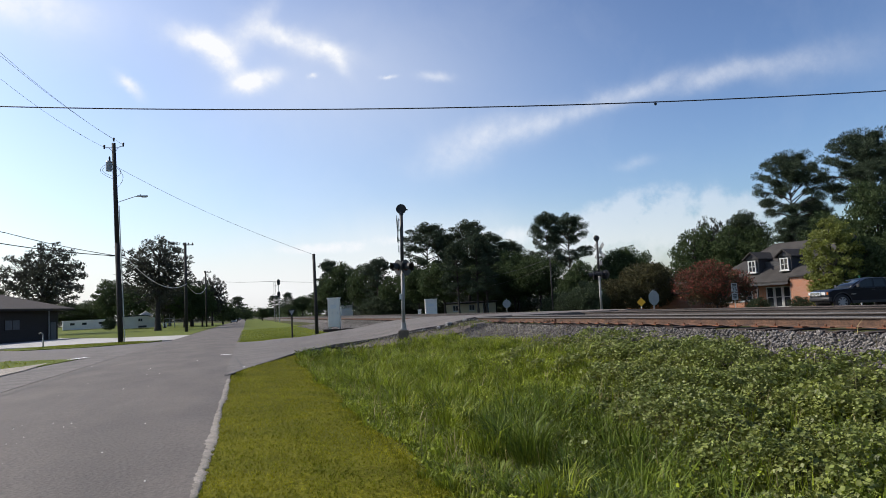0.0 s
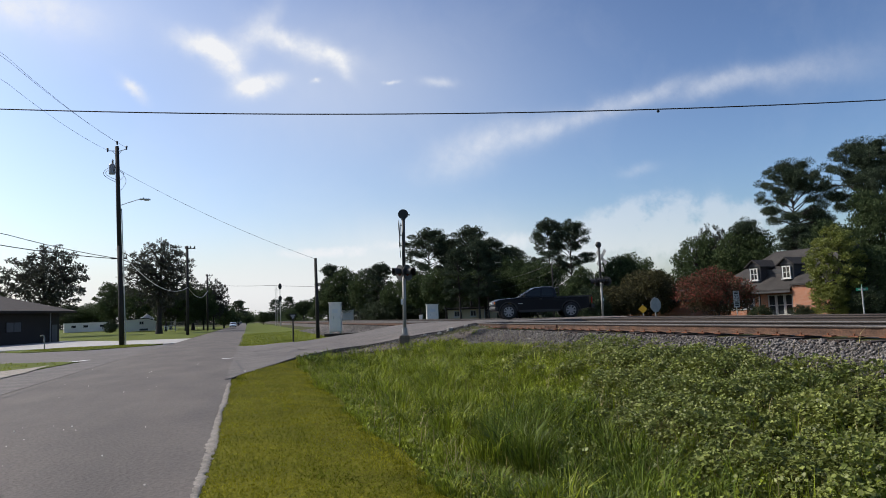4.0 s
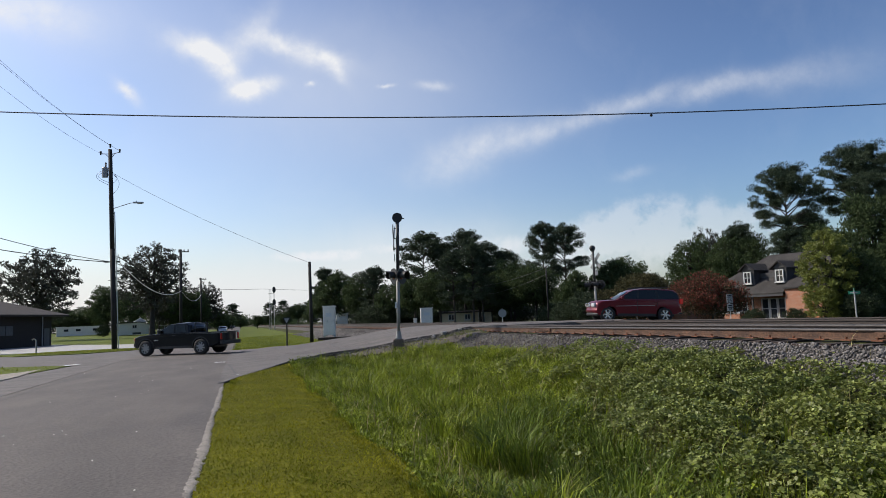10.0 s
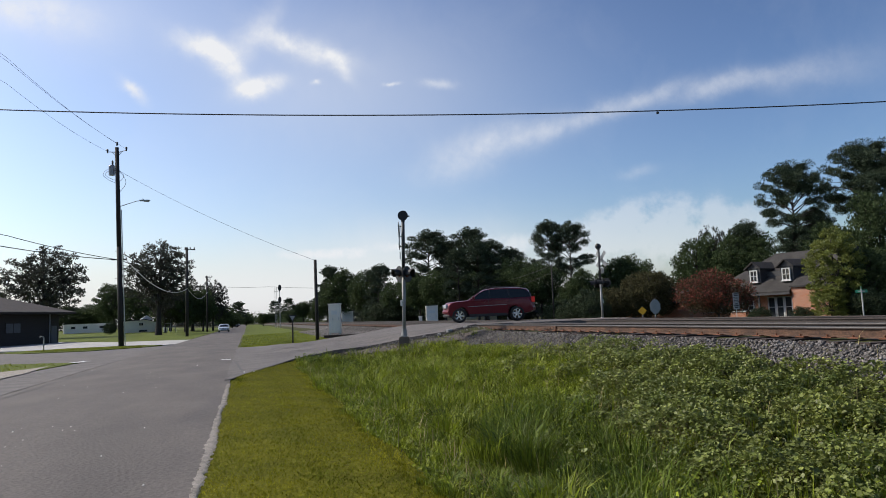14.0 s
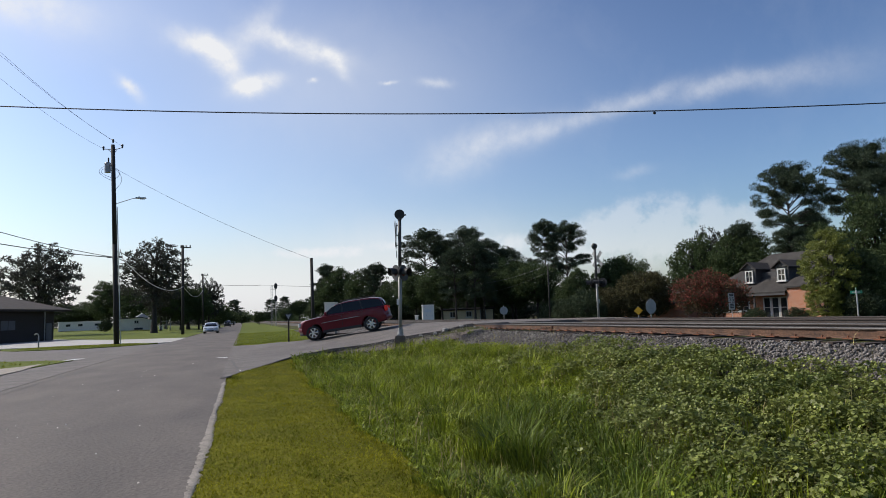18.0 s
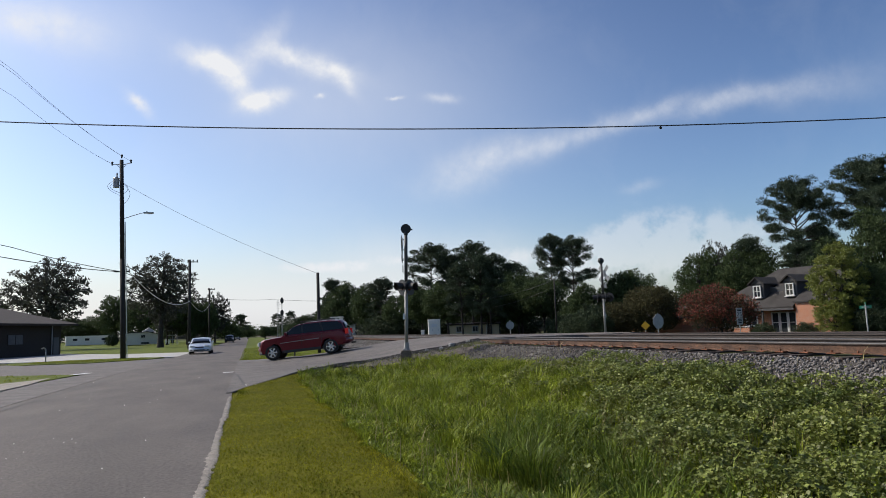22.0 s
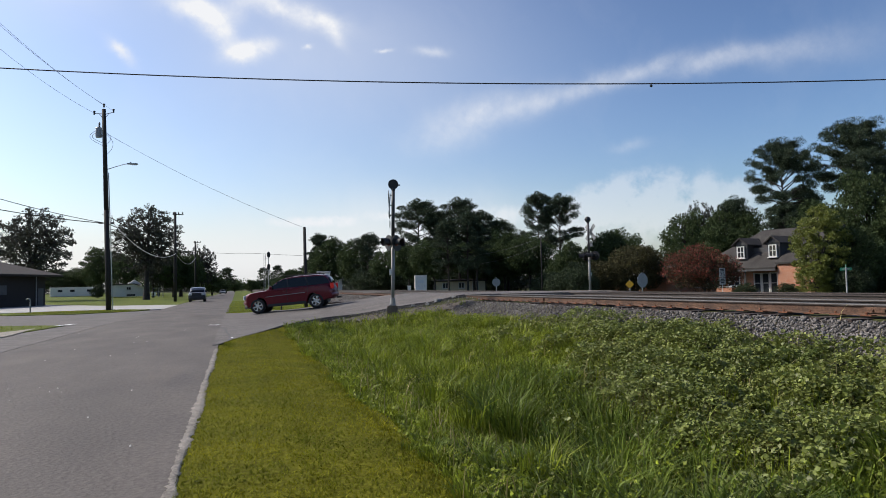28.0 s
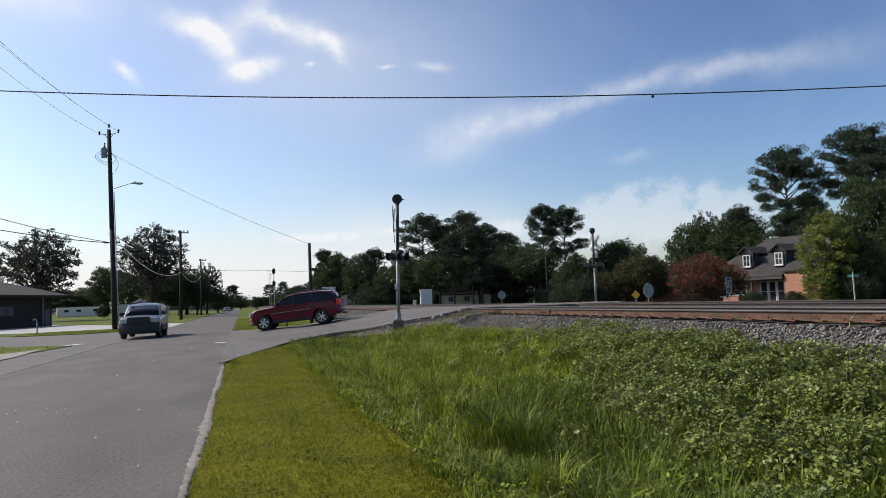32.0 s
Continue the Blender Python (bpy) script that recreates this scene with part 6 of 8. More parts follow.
def pickup():
    W, tum, belt = 1.78, 0.15, 1.10
    car = empty("pickup_truck", pose(0, 0, 0), "black extended-cab pickup truck with dull alloy wheels", "truck")
    fw, rw = 1.62, -1.50
    sill = 0.40
    low = [(2.42, 0.42), (2.46, 0.62), (2.42, 0.92), (2.20, 1.02), (1.15, 1.10), (-0.62, 1.10), (-0.70, 1.05), (-2.58, 1.05), (-2.60, 0.52), (-2.45, 0.46)]
    under = [(x, z + sill) for x, z in reversed(arch(rw, 0.44))] + [(x, z + sill) for x, z in reversed(arch(fw, 0.45))]
    metal("body", shell(low + [(-2.1, sill)] + under + [(2.15, sill)], W, 0.05, tumble=tum, belt=belt, nose=0.16, crown=0.03), "blackpaint", car)
    cab = [(1.15, 1.08), (0.52, 1.46), (0.30, 1.57), (-0.2, 1.62), (-0.62, 1.61), (-0.76, 1.50), (-0.84, 1.08)]
    metal("cab", shell(cab, W - 0.10, 0.05, tumble=tum, belt=1.08, nose=0.10, crown=0.04), "blackpaint", car)
    y = (W - 0.12) / 2
    side_panel(car, "side_window", [(0.94, 1.13), (0.46, 1.43), (0.26, 1.51), (0.02, 1.52), (0.02, 1.13)], y, "carglass", tum, 1.08)
    side_panel(car, "side_window", [(-0.08, 1.13), (-0.08, 1.52), (-0.56, 1.51), (-0.66, 1.13)], y, "carglass", tum, 1.08)
    cross_panel(car, "windscreen", (1.10, 1.11), (0.49, 1.478), 0.74, 0.64, "carglass", half=0.84, nose=0.10, crown=0.04, belt=1.08)
    cross_panel(car, "rear_window", (-0.835, 1.13), (-0.765, 1.48), 0.66, 0.6, "carglass", half=0.84, nose=0.10, crown=0.04, belt=1.08)
    bm = bmesh.new()
    box(bm, 1.68, 1.36, 0.02, (-1.66, 0, 1.035))
    part("bed_liner", bm, "plastic", car)
    for s in (-1, 1):
        chunk(car, "bed_rail", (1.86, 0.09, 0.05), (-1.66, s * 0.80, 1.07), "plastic", bevel=0.015)
        chunk(car, "mirror", (0.10, 0.20, 0.16), (0.80, s * 0.95, 1.20), "plastic", bevel=0.04)
        chunk(car, "head_lamp", (0.14, 0.34, 0.16), (2.35, s * 0.58, 0.84), "lamp", "clear head lamp", 0.03)
        chunk(car, "marker_lamp", (0.12, 0.08, 0.13), (2.27, s * 0.79, 0.84), "amber", "amber marker lamp", 0.02)
        chunk(car, "tail_lamp", (0.05, 0.10, 0.30), (-2.585, s * 0.79, 0.86), "taillamp", "red tail lamp", 0.02)
        chunk(car, "door_handle", (0.16, 0.03, 0.04), (0.0, s * 0.895, 0.98), "plastic", bevel=0.01)
        chunk(car, "badge", (0.24, 0.012, 0.03), (1.02, s * 0.892, 0.78), "steel", "small bright badge", 0.004)
        side = s
        for x in (fw, rw):
            bm = bmesh.new()
            outer, inner = arch(x, 0.49, 13), arch(x, 0.44, 13)
            for k in range(12):
                q = [(outer[k][0], outer[k][1] + sill), (outer[k + 1][0], outer[k + 1][1] + sill), (inner[k + 1][0], inner[k + 1][1] + sill), (inner[k][0], inner[k][1] + sill)]
                bm.faces.new([bm.verts.new((u, side * 0.905, w)) for u, w in q])
            part("fender_flare", bm, "plastic", car)
    side_panel(car, "sill", [(1.1, 0.34), (1.1, 0.46), (-0.95, 0.46), (-0.95, 0.34)], W / 2 - 0.08, "plastic", 0, 9, "", 0.07)
    bumper(car, "front_bumper", 2.44, 0.88, 0.46, 0.66, "plastic", "dark front bumper", nose=0.18)
    chunk(car, "grille", (0.06, 0.90, 0.22), (2.45, 0, 0.82), "chrome", "bright grille", 0.02)
    chunk(car, "rear_bumper", (0.16, 1.70, 0.18), (-2.62, 0, 0.56), "plastic", "black step bumper", 0.03)
    chunk(car, "underbody", (4.2, 1.2, 0.18), (0, 0, 0.42), "black")
    bm = bmesh.new()
    for s in (-0.55, 0.55):
        rod(bm, (-0.98, s, 1.05), (-0.98, s, 1.56), 0.025)
    rod(bm, (-0.98, -0.55, 1.56), (-0.98, 0.55, 1.56), 0.025)
    rod(bm, (-0.98, -0.55, 1.30), (-0.98, 0.55, 1.30), 0.02)
    part("bed_rack", bm, "black", car)
    wheels = [wheel(car, x, s * 0.80, 0.385, 0.26, 8, s, "dullalloy") for x in (fw, rw) for s in (-1, 1)]
    return car, wheels


def sedan(name, label, paint, tall=1.36):
    W, tum, belt = 1.74, 0.2, 0.92
    car = empty(name, pose(0, 0, 0), label, "car")
    fw, rw = 1.34, -1.30
    sill = 0.27
    low = [(2.26, 0.24), (2.34, 0.42), (2.30, 0.62), (2.05, 0.74), (0.92, 0.90), (-1.55, 0.96), (-2.24, 0.98), (-2.38, 0.84), (-2.38, 0.46), (-2.26, 0.32)]
    under = [(x, z + sill) for x, z in reversed(arch(rw, 0.36))] + [(x, z + sill) for x, z in reversed(arch(fw, 0.36))]
    metal("body", shell(low + [(-1.9, sill)] + under + [(1.9, sill)], W, 0.08, tumble=tum, belt=belt, nose=0.36, crown=0.07), paint, car)
    k = tall / 1.40
    cab = [(0.95, 0.88), (0.30, 1.27 * k), (0.0, 1.37 * k), (-0.55, 1.40 * k), (-1.05, 1.34 * k), (-1.85, 0.96)]
    metal("cabin", shell(cab, W - 0.12, 0.06, tumble=0.26, belt=0.9, nose=0.2, crown=0.06), paint, car)
    y = (W - 0.14) / 2
    side_panel(car, "side_window", [(0.72, 0.96), (0.24, 1.25 * k), (-0.02, 1.31 * k), (-0.30, 1.33 * k), (-0.30, 0.98)], y, "carglass", 0.26, 0.9)
    side_panel(car, "side_window", [(-0.37, 0.98), (-0.37, 1.33 * k), (-0.60, 1.33 * k), (-1.02, 1.27 * k), (-1.42, 1.02)], y, "carglass", 0.26, 0.9)
    cross_panel(car, "windscreen", (0.90, 0.91), (0.27, 1.285 * k), 0.74, 0.60, "carglass", half=0.81, nose=0.2, crown=0.06, belt=0.9)
    cross_panel(car, "rear_window", (-1.80, 0.985), (-1.12, 1.30 * k), 0.68, 0.56, "carglass", half=0.81, nose=0.2, crown=0.06, belt=0.9)
    for s in (-1, 1):
        chunk(car, "mirror", (0.10, 0.18, 0.11), (0.62, s * 0.92, 0.98), paint, bevel=0.03)
        chunk(car, "head_lamp", (0.16, 0.40, 0.12), (2.13, s * 0.55, 0.655), "lamp", "clear head lamp", 0.04, Matrix.Rotation(radians(s * 26), 4, "Z"))
        chunk(car, "tail_lamp", (0.08, 0.36, 0.14), (-2.36, s * 0.58, 0.80), "taillamp", "red tail lamp", 0.02)
        chunk(car, "fog_lamp", (0.04, 0.14, 0.08), (2.22, s * 0.62, 0.36), "plastic", bevel=0.01)
    bumper(car, "front_bumper", 2.31, 0.85, 0.26, 0.52, paint, nose=0.36)
    chunk(car, "grille", (0.04, 0.64, 0.08), (2.325, 0, 0.575), "black", "dark grille", 0.01)
    chunk(car, "air_dam", (0.06, 0.8, 0.09), (2.37, 0, 0.35), "black", "dark lower intake", 0.01)
    bumper(car, "rear_bumper", -2.35, 0.85, 0.32, 0.60, paint, nose=0.3)
    chunk(car, "spoiler", (0.22, 1.30, 0.03), (-2.22, 0, 1.08), paint, bevel=0.01)
    chunk(car, "underbody", (3.8, 1.3, 0.12), (0, 0, 0.27), "black")
    wheels = [wheel(car, x, s * 0.755, 0.315, 0.2, 7, s) for x in (fw, rw) for s in (-1, 1)]
    return car, wheels


def minivan():
    W, tum, belt = 1.78, 0.14, 1.05
    car = empty("compact_suv", pose(0, 0, 0), "silver compact SUV with black bumper and bonnet guard", "car")
    fw, rw = 1.32, -1.30
    sill = 0.34
    low = [(2.16, 0.32), (2.24, 0.55), (2.20, 0.86), (1.95, 1.00), (1.0, 1.10), (-2.12, 1.12), (-2.22, 0.9), (-2.22, 0.5), (-2.1, 0.4)]
    under = [(x, z + sill) for x, z in reversed(arch(rw, 0.40))] + [(x, z + sill) for x, z in reversed(arch(fw, 0.40))]
    metal("body", shell(low + [(-1.8, sill)] + under + [(1.8, sill)], W, 0.07, tumble=tum, belt=belt), "greysilver", car)
    cab = [(1.02, 1.08), (0.36, 1.55), (0.10, 1.66), (-0.5, 1.70), (-1.8, 1.66), (-2.05, 1.55), (-2.18, 1.10)]
    metal("cabin", shell(cab, W - 0.10, 0.06, tumble=0.19, belt=1.08, nose=0.16, crown=0.06), "greysilver", car)
    y = (W - 0.12) / 2
    side_panel(car, "side_window", [(0.80, 1.15), (0.32, 1.50), (0.05, 1.58), (-0.12, 1.58), (-0.12, 1.15)], y, "carglass", 0.17, 1.08)
    side_panel(car, "side_window", [(-0.20, 1.15), (-0.20, 1.58), (-1.0, 1.58), (-1.05, 1.15)], y, "carglass", 0.17, 1.08)
    side_panel(car, "side_window", [(-1.12, 1.15), (-1.08, 1.58), (-1.80, 1.55), (-2.02, 1.17)], y, "carglass", 0.17, 1.08)
    cross_panel(car, "windscreen", (0.97, 1.11), (0.34, 1.565), 0.76, 0.64, "carglass", half=0.84, nose=0.16, crown=0.06, belt=1.08)
    cross_panel(car, "rear_window", (-2.165, 1.16), (-2.06, 1.52), 0.70, 0.62, "carglass", half=0.84, nose=0.16, crown=0.06, belt=1.08)
    for s in (-1, 1):
        chunk(car, "mirror", (0.11, 0.22, 0.16), (0.72, s * 0.95, 1.18), "plastic", bevel=0.04)
        chunk(car, "head_lamp", (0.18, 0.36, 0.20), (2.06, s * 0.64, 0.86), "lamp", "clear head lamp", 0.05, Matrix.Rotation(radians(s * 24), 4, "Z"))
        chunk(car, "tail_lamp", (0.08, 0.14, 0.5), (-2.1, s * 0.78, 1.0), "taillamp", "red tail lamp", 0.02)
        side_panel(car, "cladding", [(0.86, 0.36), (0.86, 0.62), (-0.86, 0.62), (-0.86, 0.36)], W / 2 - 0.03, "plastic", 0, 9, "", 0.04) if s > 0 else None
        bm = bmesh.new()
        rod(bm, (0.0, s * 0.68, 1.74), (-1.7, s * 0.68, 1.73), 0.018)
        for x in (-0.05, -0.85, -1.6):
            rod(bm, (x, s * 0.68, 1.62), (x, s * 0.68, 1.74), 0.02)
        part("roof_rail", bm, "plastic", car)
    bumper(car, "front_bumper", 2.21, 0.885, 0.24, 0.76, "plastic", "black front bumper")
    chunk(car, "bonnet_guard", (0.12, 1.02, 0.34), (2.22, 0, 0.86), "plastic", "black grille and bonnet guard", 0.04)
    bumper(car, "rear_bumper", -2.2, 0.87, 0.36, 0.64, "plastic", nose=0.2)
    chunk(car, "underbody", (3.6, 1.4, 0.14), (0, 0, 0.33), "black")
    wheels = [wheel(car, x, s * 0.77, 0.35, 0.22, 6, s) for x in (fw, rw) for s in (-1, 1)]
    return car, wheels


def locomotive():
    loco = empty("locomotive", pose(0, 0, 0), "distant orange and black freight locomotive with lit headlights", "train")
    chunk(loco, "hood", (14, 2.6, 2.6), (-9, 0, 2.7), "locopaint", bevel=0.1)
    chunk(loco, "cab", (3.0, 3.0, 3.2), (-0.6, 0, 2.95), "locopaint", bevel=0.15)
    chunk(loco, "nose", (1.6, 2.4, 1.7), (1.6, 0, 2.1), "locopaint", bevel=0.15)
    chunk(loco, "frame", (18, 3.0, 0.6), (-6.6, 0, 1.15), "black", bevel=0.05)
    chunk(loco, "windscreen", (0.04, 2.2, 0.7), (0.92, 0, 3.75), "carglass")
    for s in (-1, 1):
        chunk(loco, "ditch_light", (0.1, 0.3, 0.3), (2.45, s * 1.1, 1.5), "headlight", "lit ditch light")
        chunk(loco, "truck_frame", (4.2, 0.3, 0.8), (-1.4, s * 1.1, 0.55), "black")
        chunk(loco, "truck_frame", (4.2, 0.3, 0.8), (-12, s * 1.1, 0.55), "black")
    chunk(loco, "headlight", (0.1, 0.6, 0.35), (0.95, 0, 4.35), "headlight", "lit headlight")
    return loco


RED_SUV = suv()
BLACK_TRUCK = pickup()
WHITE_SEDAN = sedan("sedan", "pale silver four-door sedan", "silverpaint")
SILVER_VAN = minivan()
FAR_CAR = sedan("sedan", "dark grey sedan far down the road", "darkpaint")
TRAIN = locomotive()
# ---- poles, wires, signals, signs ----
def cable(name, pts, r, label, sag=0.0, n=24, mat="wire"):
    """A hanging cable through two or more points, each span sagging."""
    bm = bmesh.new()
    line = []
    for a, b in zip(pts, pts[1:]):
        a, b = Vector(a), Vector(b)
        for k in range(n):
            t = k / n
            line.append(a.lerp(b, t) - Vector((0, 0, 4 * sag * t * (1 - t))))
    line.append(Vector(pts[-1]))
    rings = []
    for k, p in enumerate(line):
        d = (line[min(k + 1, len(line) - 1)] - line[max(k - 1, 0)]).normalized()
        s = d.cross(Vector((0, 0, 1))).normalized()
        u_ = s.cross(d)
        rings.append([bm.verts.new(p + s * r * math.cos(a) + u_ * r * math.sin(a)) for a in (0, 1.2566, 2.5133, 3.7699, 5.0265)])
    for a, b in zip(rings, rings[1:]):
        for i in range(5):
            bm.faces.new((a[i], a[(i + 1) % 5], b[(i + 1) % 5], b[i]))
    return tagged(part(name, bm, mat, smooth=True), label, "cable")


def post(bm, a, b, r1, r2, segs=12):
    return rod(bm, a, b, r1, r2, segs)


def utility_pole():
    base, top = Vector((-8.77, 53.5, 0)), Vector((-9.06, 52.9, 14.6))
    pole = empty("utility_pole", Matrix.Translation(base), "tall dark timber utility pole with transformer and street lamp", "utility pole")
    t = top - base
    bm = bmesh.new()
    post(bm, (0, 0, -0.3), t * 0.5, 0.19, 0.165)
    post(bm, t * 0.5, t, 0.165, 0.135)
    part("pole", bm, "pole", pole, smooth=True)
    at = lambda z: t * (z / t.z)
    bm = bmesh.new()
    rod(bm, at(14.25) + Vector((0.1, 0, 0)), at(14.25) + Vector((-0.62, 0.05, 0.02)), 0.03)
    rod(bm, at(13.9), at(14.22) + Vector((-0.3, 0, 0)), 0.02)
    part("crossarm", bm, "steel", pole)
    bm = bmesh.new()
    rod(bm, at(14.2), at(14.35) + Vector((0.62, -0.05, 0.05)), 0.03)
    rod(bm, at(13.9), at(14.25) + Vector((0.3, 0, 0)), 0.02)
    part("crossarm", bm, "steel", pole)
    for off in ((-0.64, 0.05, 14.30), (0.64, -0.05, 14.48), (0, 0, 14.85)):
        p = at(14.3) + Vector((off[0], off[1], off[2] - 14.3))
        bm = bmesh.new()
        rod(bm, p - Vector((0, 0, 0.12)), p + Vector((0, 0, 0.1)), 0.05, 0.07, 10)
        rod(bm, p + Vector((0, 0, 0.1)), p + Vector((0, 0, 0.16)), 0.10, 0.06, 10)
        part("insulator", bm, "black", pole)
    p = at(12.9) + Vector((-0.38, 0.02, 0))
    bm = bmesh.new()
    rod(bm, p - Vector((0, 0, 0.36)), p + Vector((0, 0, 0.30)), 0.21, 0.21, 16)
    rod(bm, p + Vector((0, 0, 0.30)), p + Vector((0, 0, 0.38)), 0.23, 0.17, 16)
    tr = part("transformer", bm, "porcelain", pole, "grey can transformer", smooth=False)
    bm = bmesh.new()
    rod(bm, p + Vector((0.05, 0, 0.36)), p + Vector((0.05, 0, 0.75)), 0.045, 0.03, 8)
    for k in range(4):
        rod(bm, p + Vector((0.05, 0, 0.42 + k * 0.08)), p + Vector((0.05, 0, 0.45 + k * 0.08)), 0.08, 0.06, 8)
    part("bushing", bm, "black", tr, "dark ribbed bushing")
    bm = bmesh.new()
    box(bm, 0.24, 0.12, 0.08, p + Vector((0.26, 0, 0.15)))
    box(bm, 0.24, 0.12, 0.08, p + Vector((0.26, 0, -0.2)))
    part("bracket", bm, "steel", pole)
    for seed, z1, z2, w in ((1, 13.3, 11.9, -0.95), (2, 13.1, 12.1, -0.8), (3, 12.95, 11.2, 0.55), (4, 13.0, 12.0, 0.42)):
        bm = bmesh.new()
        a, b = at(z1), at(z2)
        prev = None
        for k in range(13):
            f = k / 12
            q = a.lerp(b, f) + Vector((w * math.sin(math.pi * f), 0, 0))
            if prev is not None:
                rod(bm, prev, q, 0.014, 0.014, 5, caps=False)
            prev = q
        part("jumper_wire", bm, "wire", pole)
    s0 = at(10.2)
    bm = bmesh.new()
    pts = [s0, s0 + Vector((0.65, -0.12, 0.22)), s0 + Vector((1.3, -0.25, 0.42)), s0 + Vector((1.75, -0.35, 0.45))]
    for a, b in zip(pts, pts[1:]):
        rod(bm, a, b, 0.028, 0.026, 8)
    arm = part("lamp_arm", bm, "steel", pole)
    bm = bmesh.new()
    box(bm, 0.72, 0.26, 0.10, s0 + Vector((1.85, -0.37, 0.44)), 0.04)
    box(bm, 0.34, 0.20, 0.07, s0 + Vector((1.95, -0.38, 0.38)), 0.03)
    rod(bm, s0 + Vector((1.72, -0.36, 0.48)), s0 + Vector((1.72, -0.36, 0.58)), 0.04, 0.04, 8)
    part("lamp_head", bm, "steel", pole, "grey cobra-head street lamp")
    bm = bmesh.new()
    rod(bm, (0.27, -0.1, 0.0), at(10.0) + Vector((0.22, -0.08, 0)), 0.035, 0.035, 8)
    part("conduit", bm, "steel", pole, "pale conduit pipe")
    for x_ in (-0.4, 0.36):
        bm = bmesh.new()
        box(bm, 0.28, 0.15, 0.12, at(6.37) + Vector((x_, 0, 0)), 0.03)
        part("cable_clamp", bm, "black", pole)
    return pole


def plain_pole(x, y, z, tall, r, label, arm=False, lean=(0, 0)):
    pole = empty("utility_pole", pose(x, y, z), label, "utility pole")
    bm = bmesh.new()
    post(bm, (0, 0, -0.3), (lean[0], lean[1], tall), r, r * 0.78)
    part("pole", bm, "pole", pole, smooth=True)
    if arm:
        bm = bmesh.new()
        box(bm, 1.3, 0.1, 0.12, (0.35, 0, tall - 0.3), 0.01)
        part("crossarm", bm, "pole", pole)
        for s in (-0.2, 0.4, 0.9):
            bm = bmesh.new()
            rod(bm, (s, 0, tall - 0.25), (s, 0, tall - 0.02), 0.06, 0.08, 8)
            part("insulator", bm, "black", pole)
    return pole


utility_pole()
plain_pole(4.43, 45.2, 0.05, 5.35, 0.125, "short dark stub pole beside the crossing", lean=(-0.07, -0.2))
plain_pole(-7.38, 91.6, 0.0, 11.4, 0.2, "dark timber utility pole beside the road", arm=True)
plain_pole(-7.5, 138.5, 0.3, 10.6, 0.18, "dark timber utility pole far along the road", arm=True)
plain_pole(32.32, 67.68, -0.2, 6.69, 0.085, "thin dark pole among the trees")
plain_pole(11.8 + 7.5, 112, 0.0, 6.5, 0.14, "thin dark pole beyond the tracks")

for a, b, c in (((-9.06, 52.9, 14.9), (-13.0, 42.3, 17.0), (-20, 22, 20.5)), ((-8.42, 52.85, 14.5), (-12.9, 42.4, 16.75), (-19.6, 22, 20.0)), ((-9.7, 52.95, 14.3), (-13.0, 42.4, 15.5), (-20, 22, 18.0))):
    cable("overhead_wire", [a, b, c], 0.009, "thin black power line running off the tall pole", 0.25)
cable("overhead_wire", [(-8.8, 52.9, 12.8), (4.36, 45.0, 5.35)], 0.011, "pale guy cable from the tall pole to the stub pole", 0.35, mat="porcelain")
cable("overhead_wire", [(-8.9, 53.3, 6.35), (-15.1, 50.1, 7.75), (-26, 45, 10.6)], 0.024, "black telephone cable along the street", 0.12)
cable("overhead_wire", [(-8.95, 53.3, 6.35), (-15.1, 50.2, 7.0), (-26, 45, 9.3)], 0.03, "black telephone cable along the street", 0.10)
cable("overhead_wire", [(-8.5, 53.3, 6.4), (-7.3, 91.5, 6.1), (-7.45, 138.4, 7.7)], 0.03, "pale grey telephone cable sagging between the poles", 1.3, mat="porcelain")
cable("overhead_wire", [(32.32, 67.68, 6.39), (27.75, 77.15, 4.92)], 0.008, "thin service wire running into the trees", 0.35, mat="porcelain")
cable("overhead_wire", [(32.32, 67.68, 5.59), (28.35, 76.93, 3.8)], 0.008, "thin service wire running into the trees", 0.3, mat="porcelain")
cable("overhead_wire", [(-7.45, 138.4, 8.9), (4.4, 150, 9.0), (40, 178, 9.0)], 0.03, "thin far cable crossing the road", 0.2)
cable("overhead_wire", [(-31, 23.4, 9.82), (34, 4.1, 6.77)], 0.013, "thick black cable strung high across the road", 2.66, 90)
plain_pole(-31, 23.4, 0, 9.96, 0.16, "timber pole holding the cable over the road")
plain_pole(34, 4.1, 0, 7.3, 0.16, "timber pole holding the cable over the road")
bm = bmesh.new()
ball(bm, (0, 0, 0.03), 0.03, (1.2, 0.8, 1.0), 8, 6)
clip_ = part("cable_clip", bm, "black")
clip_.matrix_world = pose(8.22, 11.75, 5.360)
tagged(clip_, "small dark clip on the overhead cable", "cable clip")


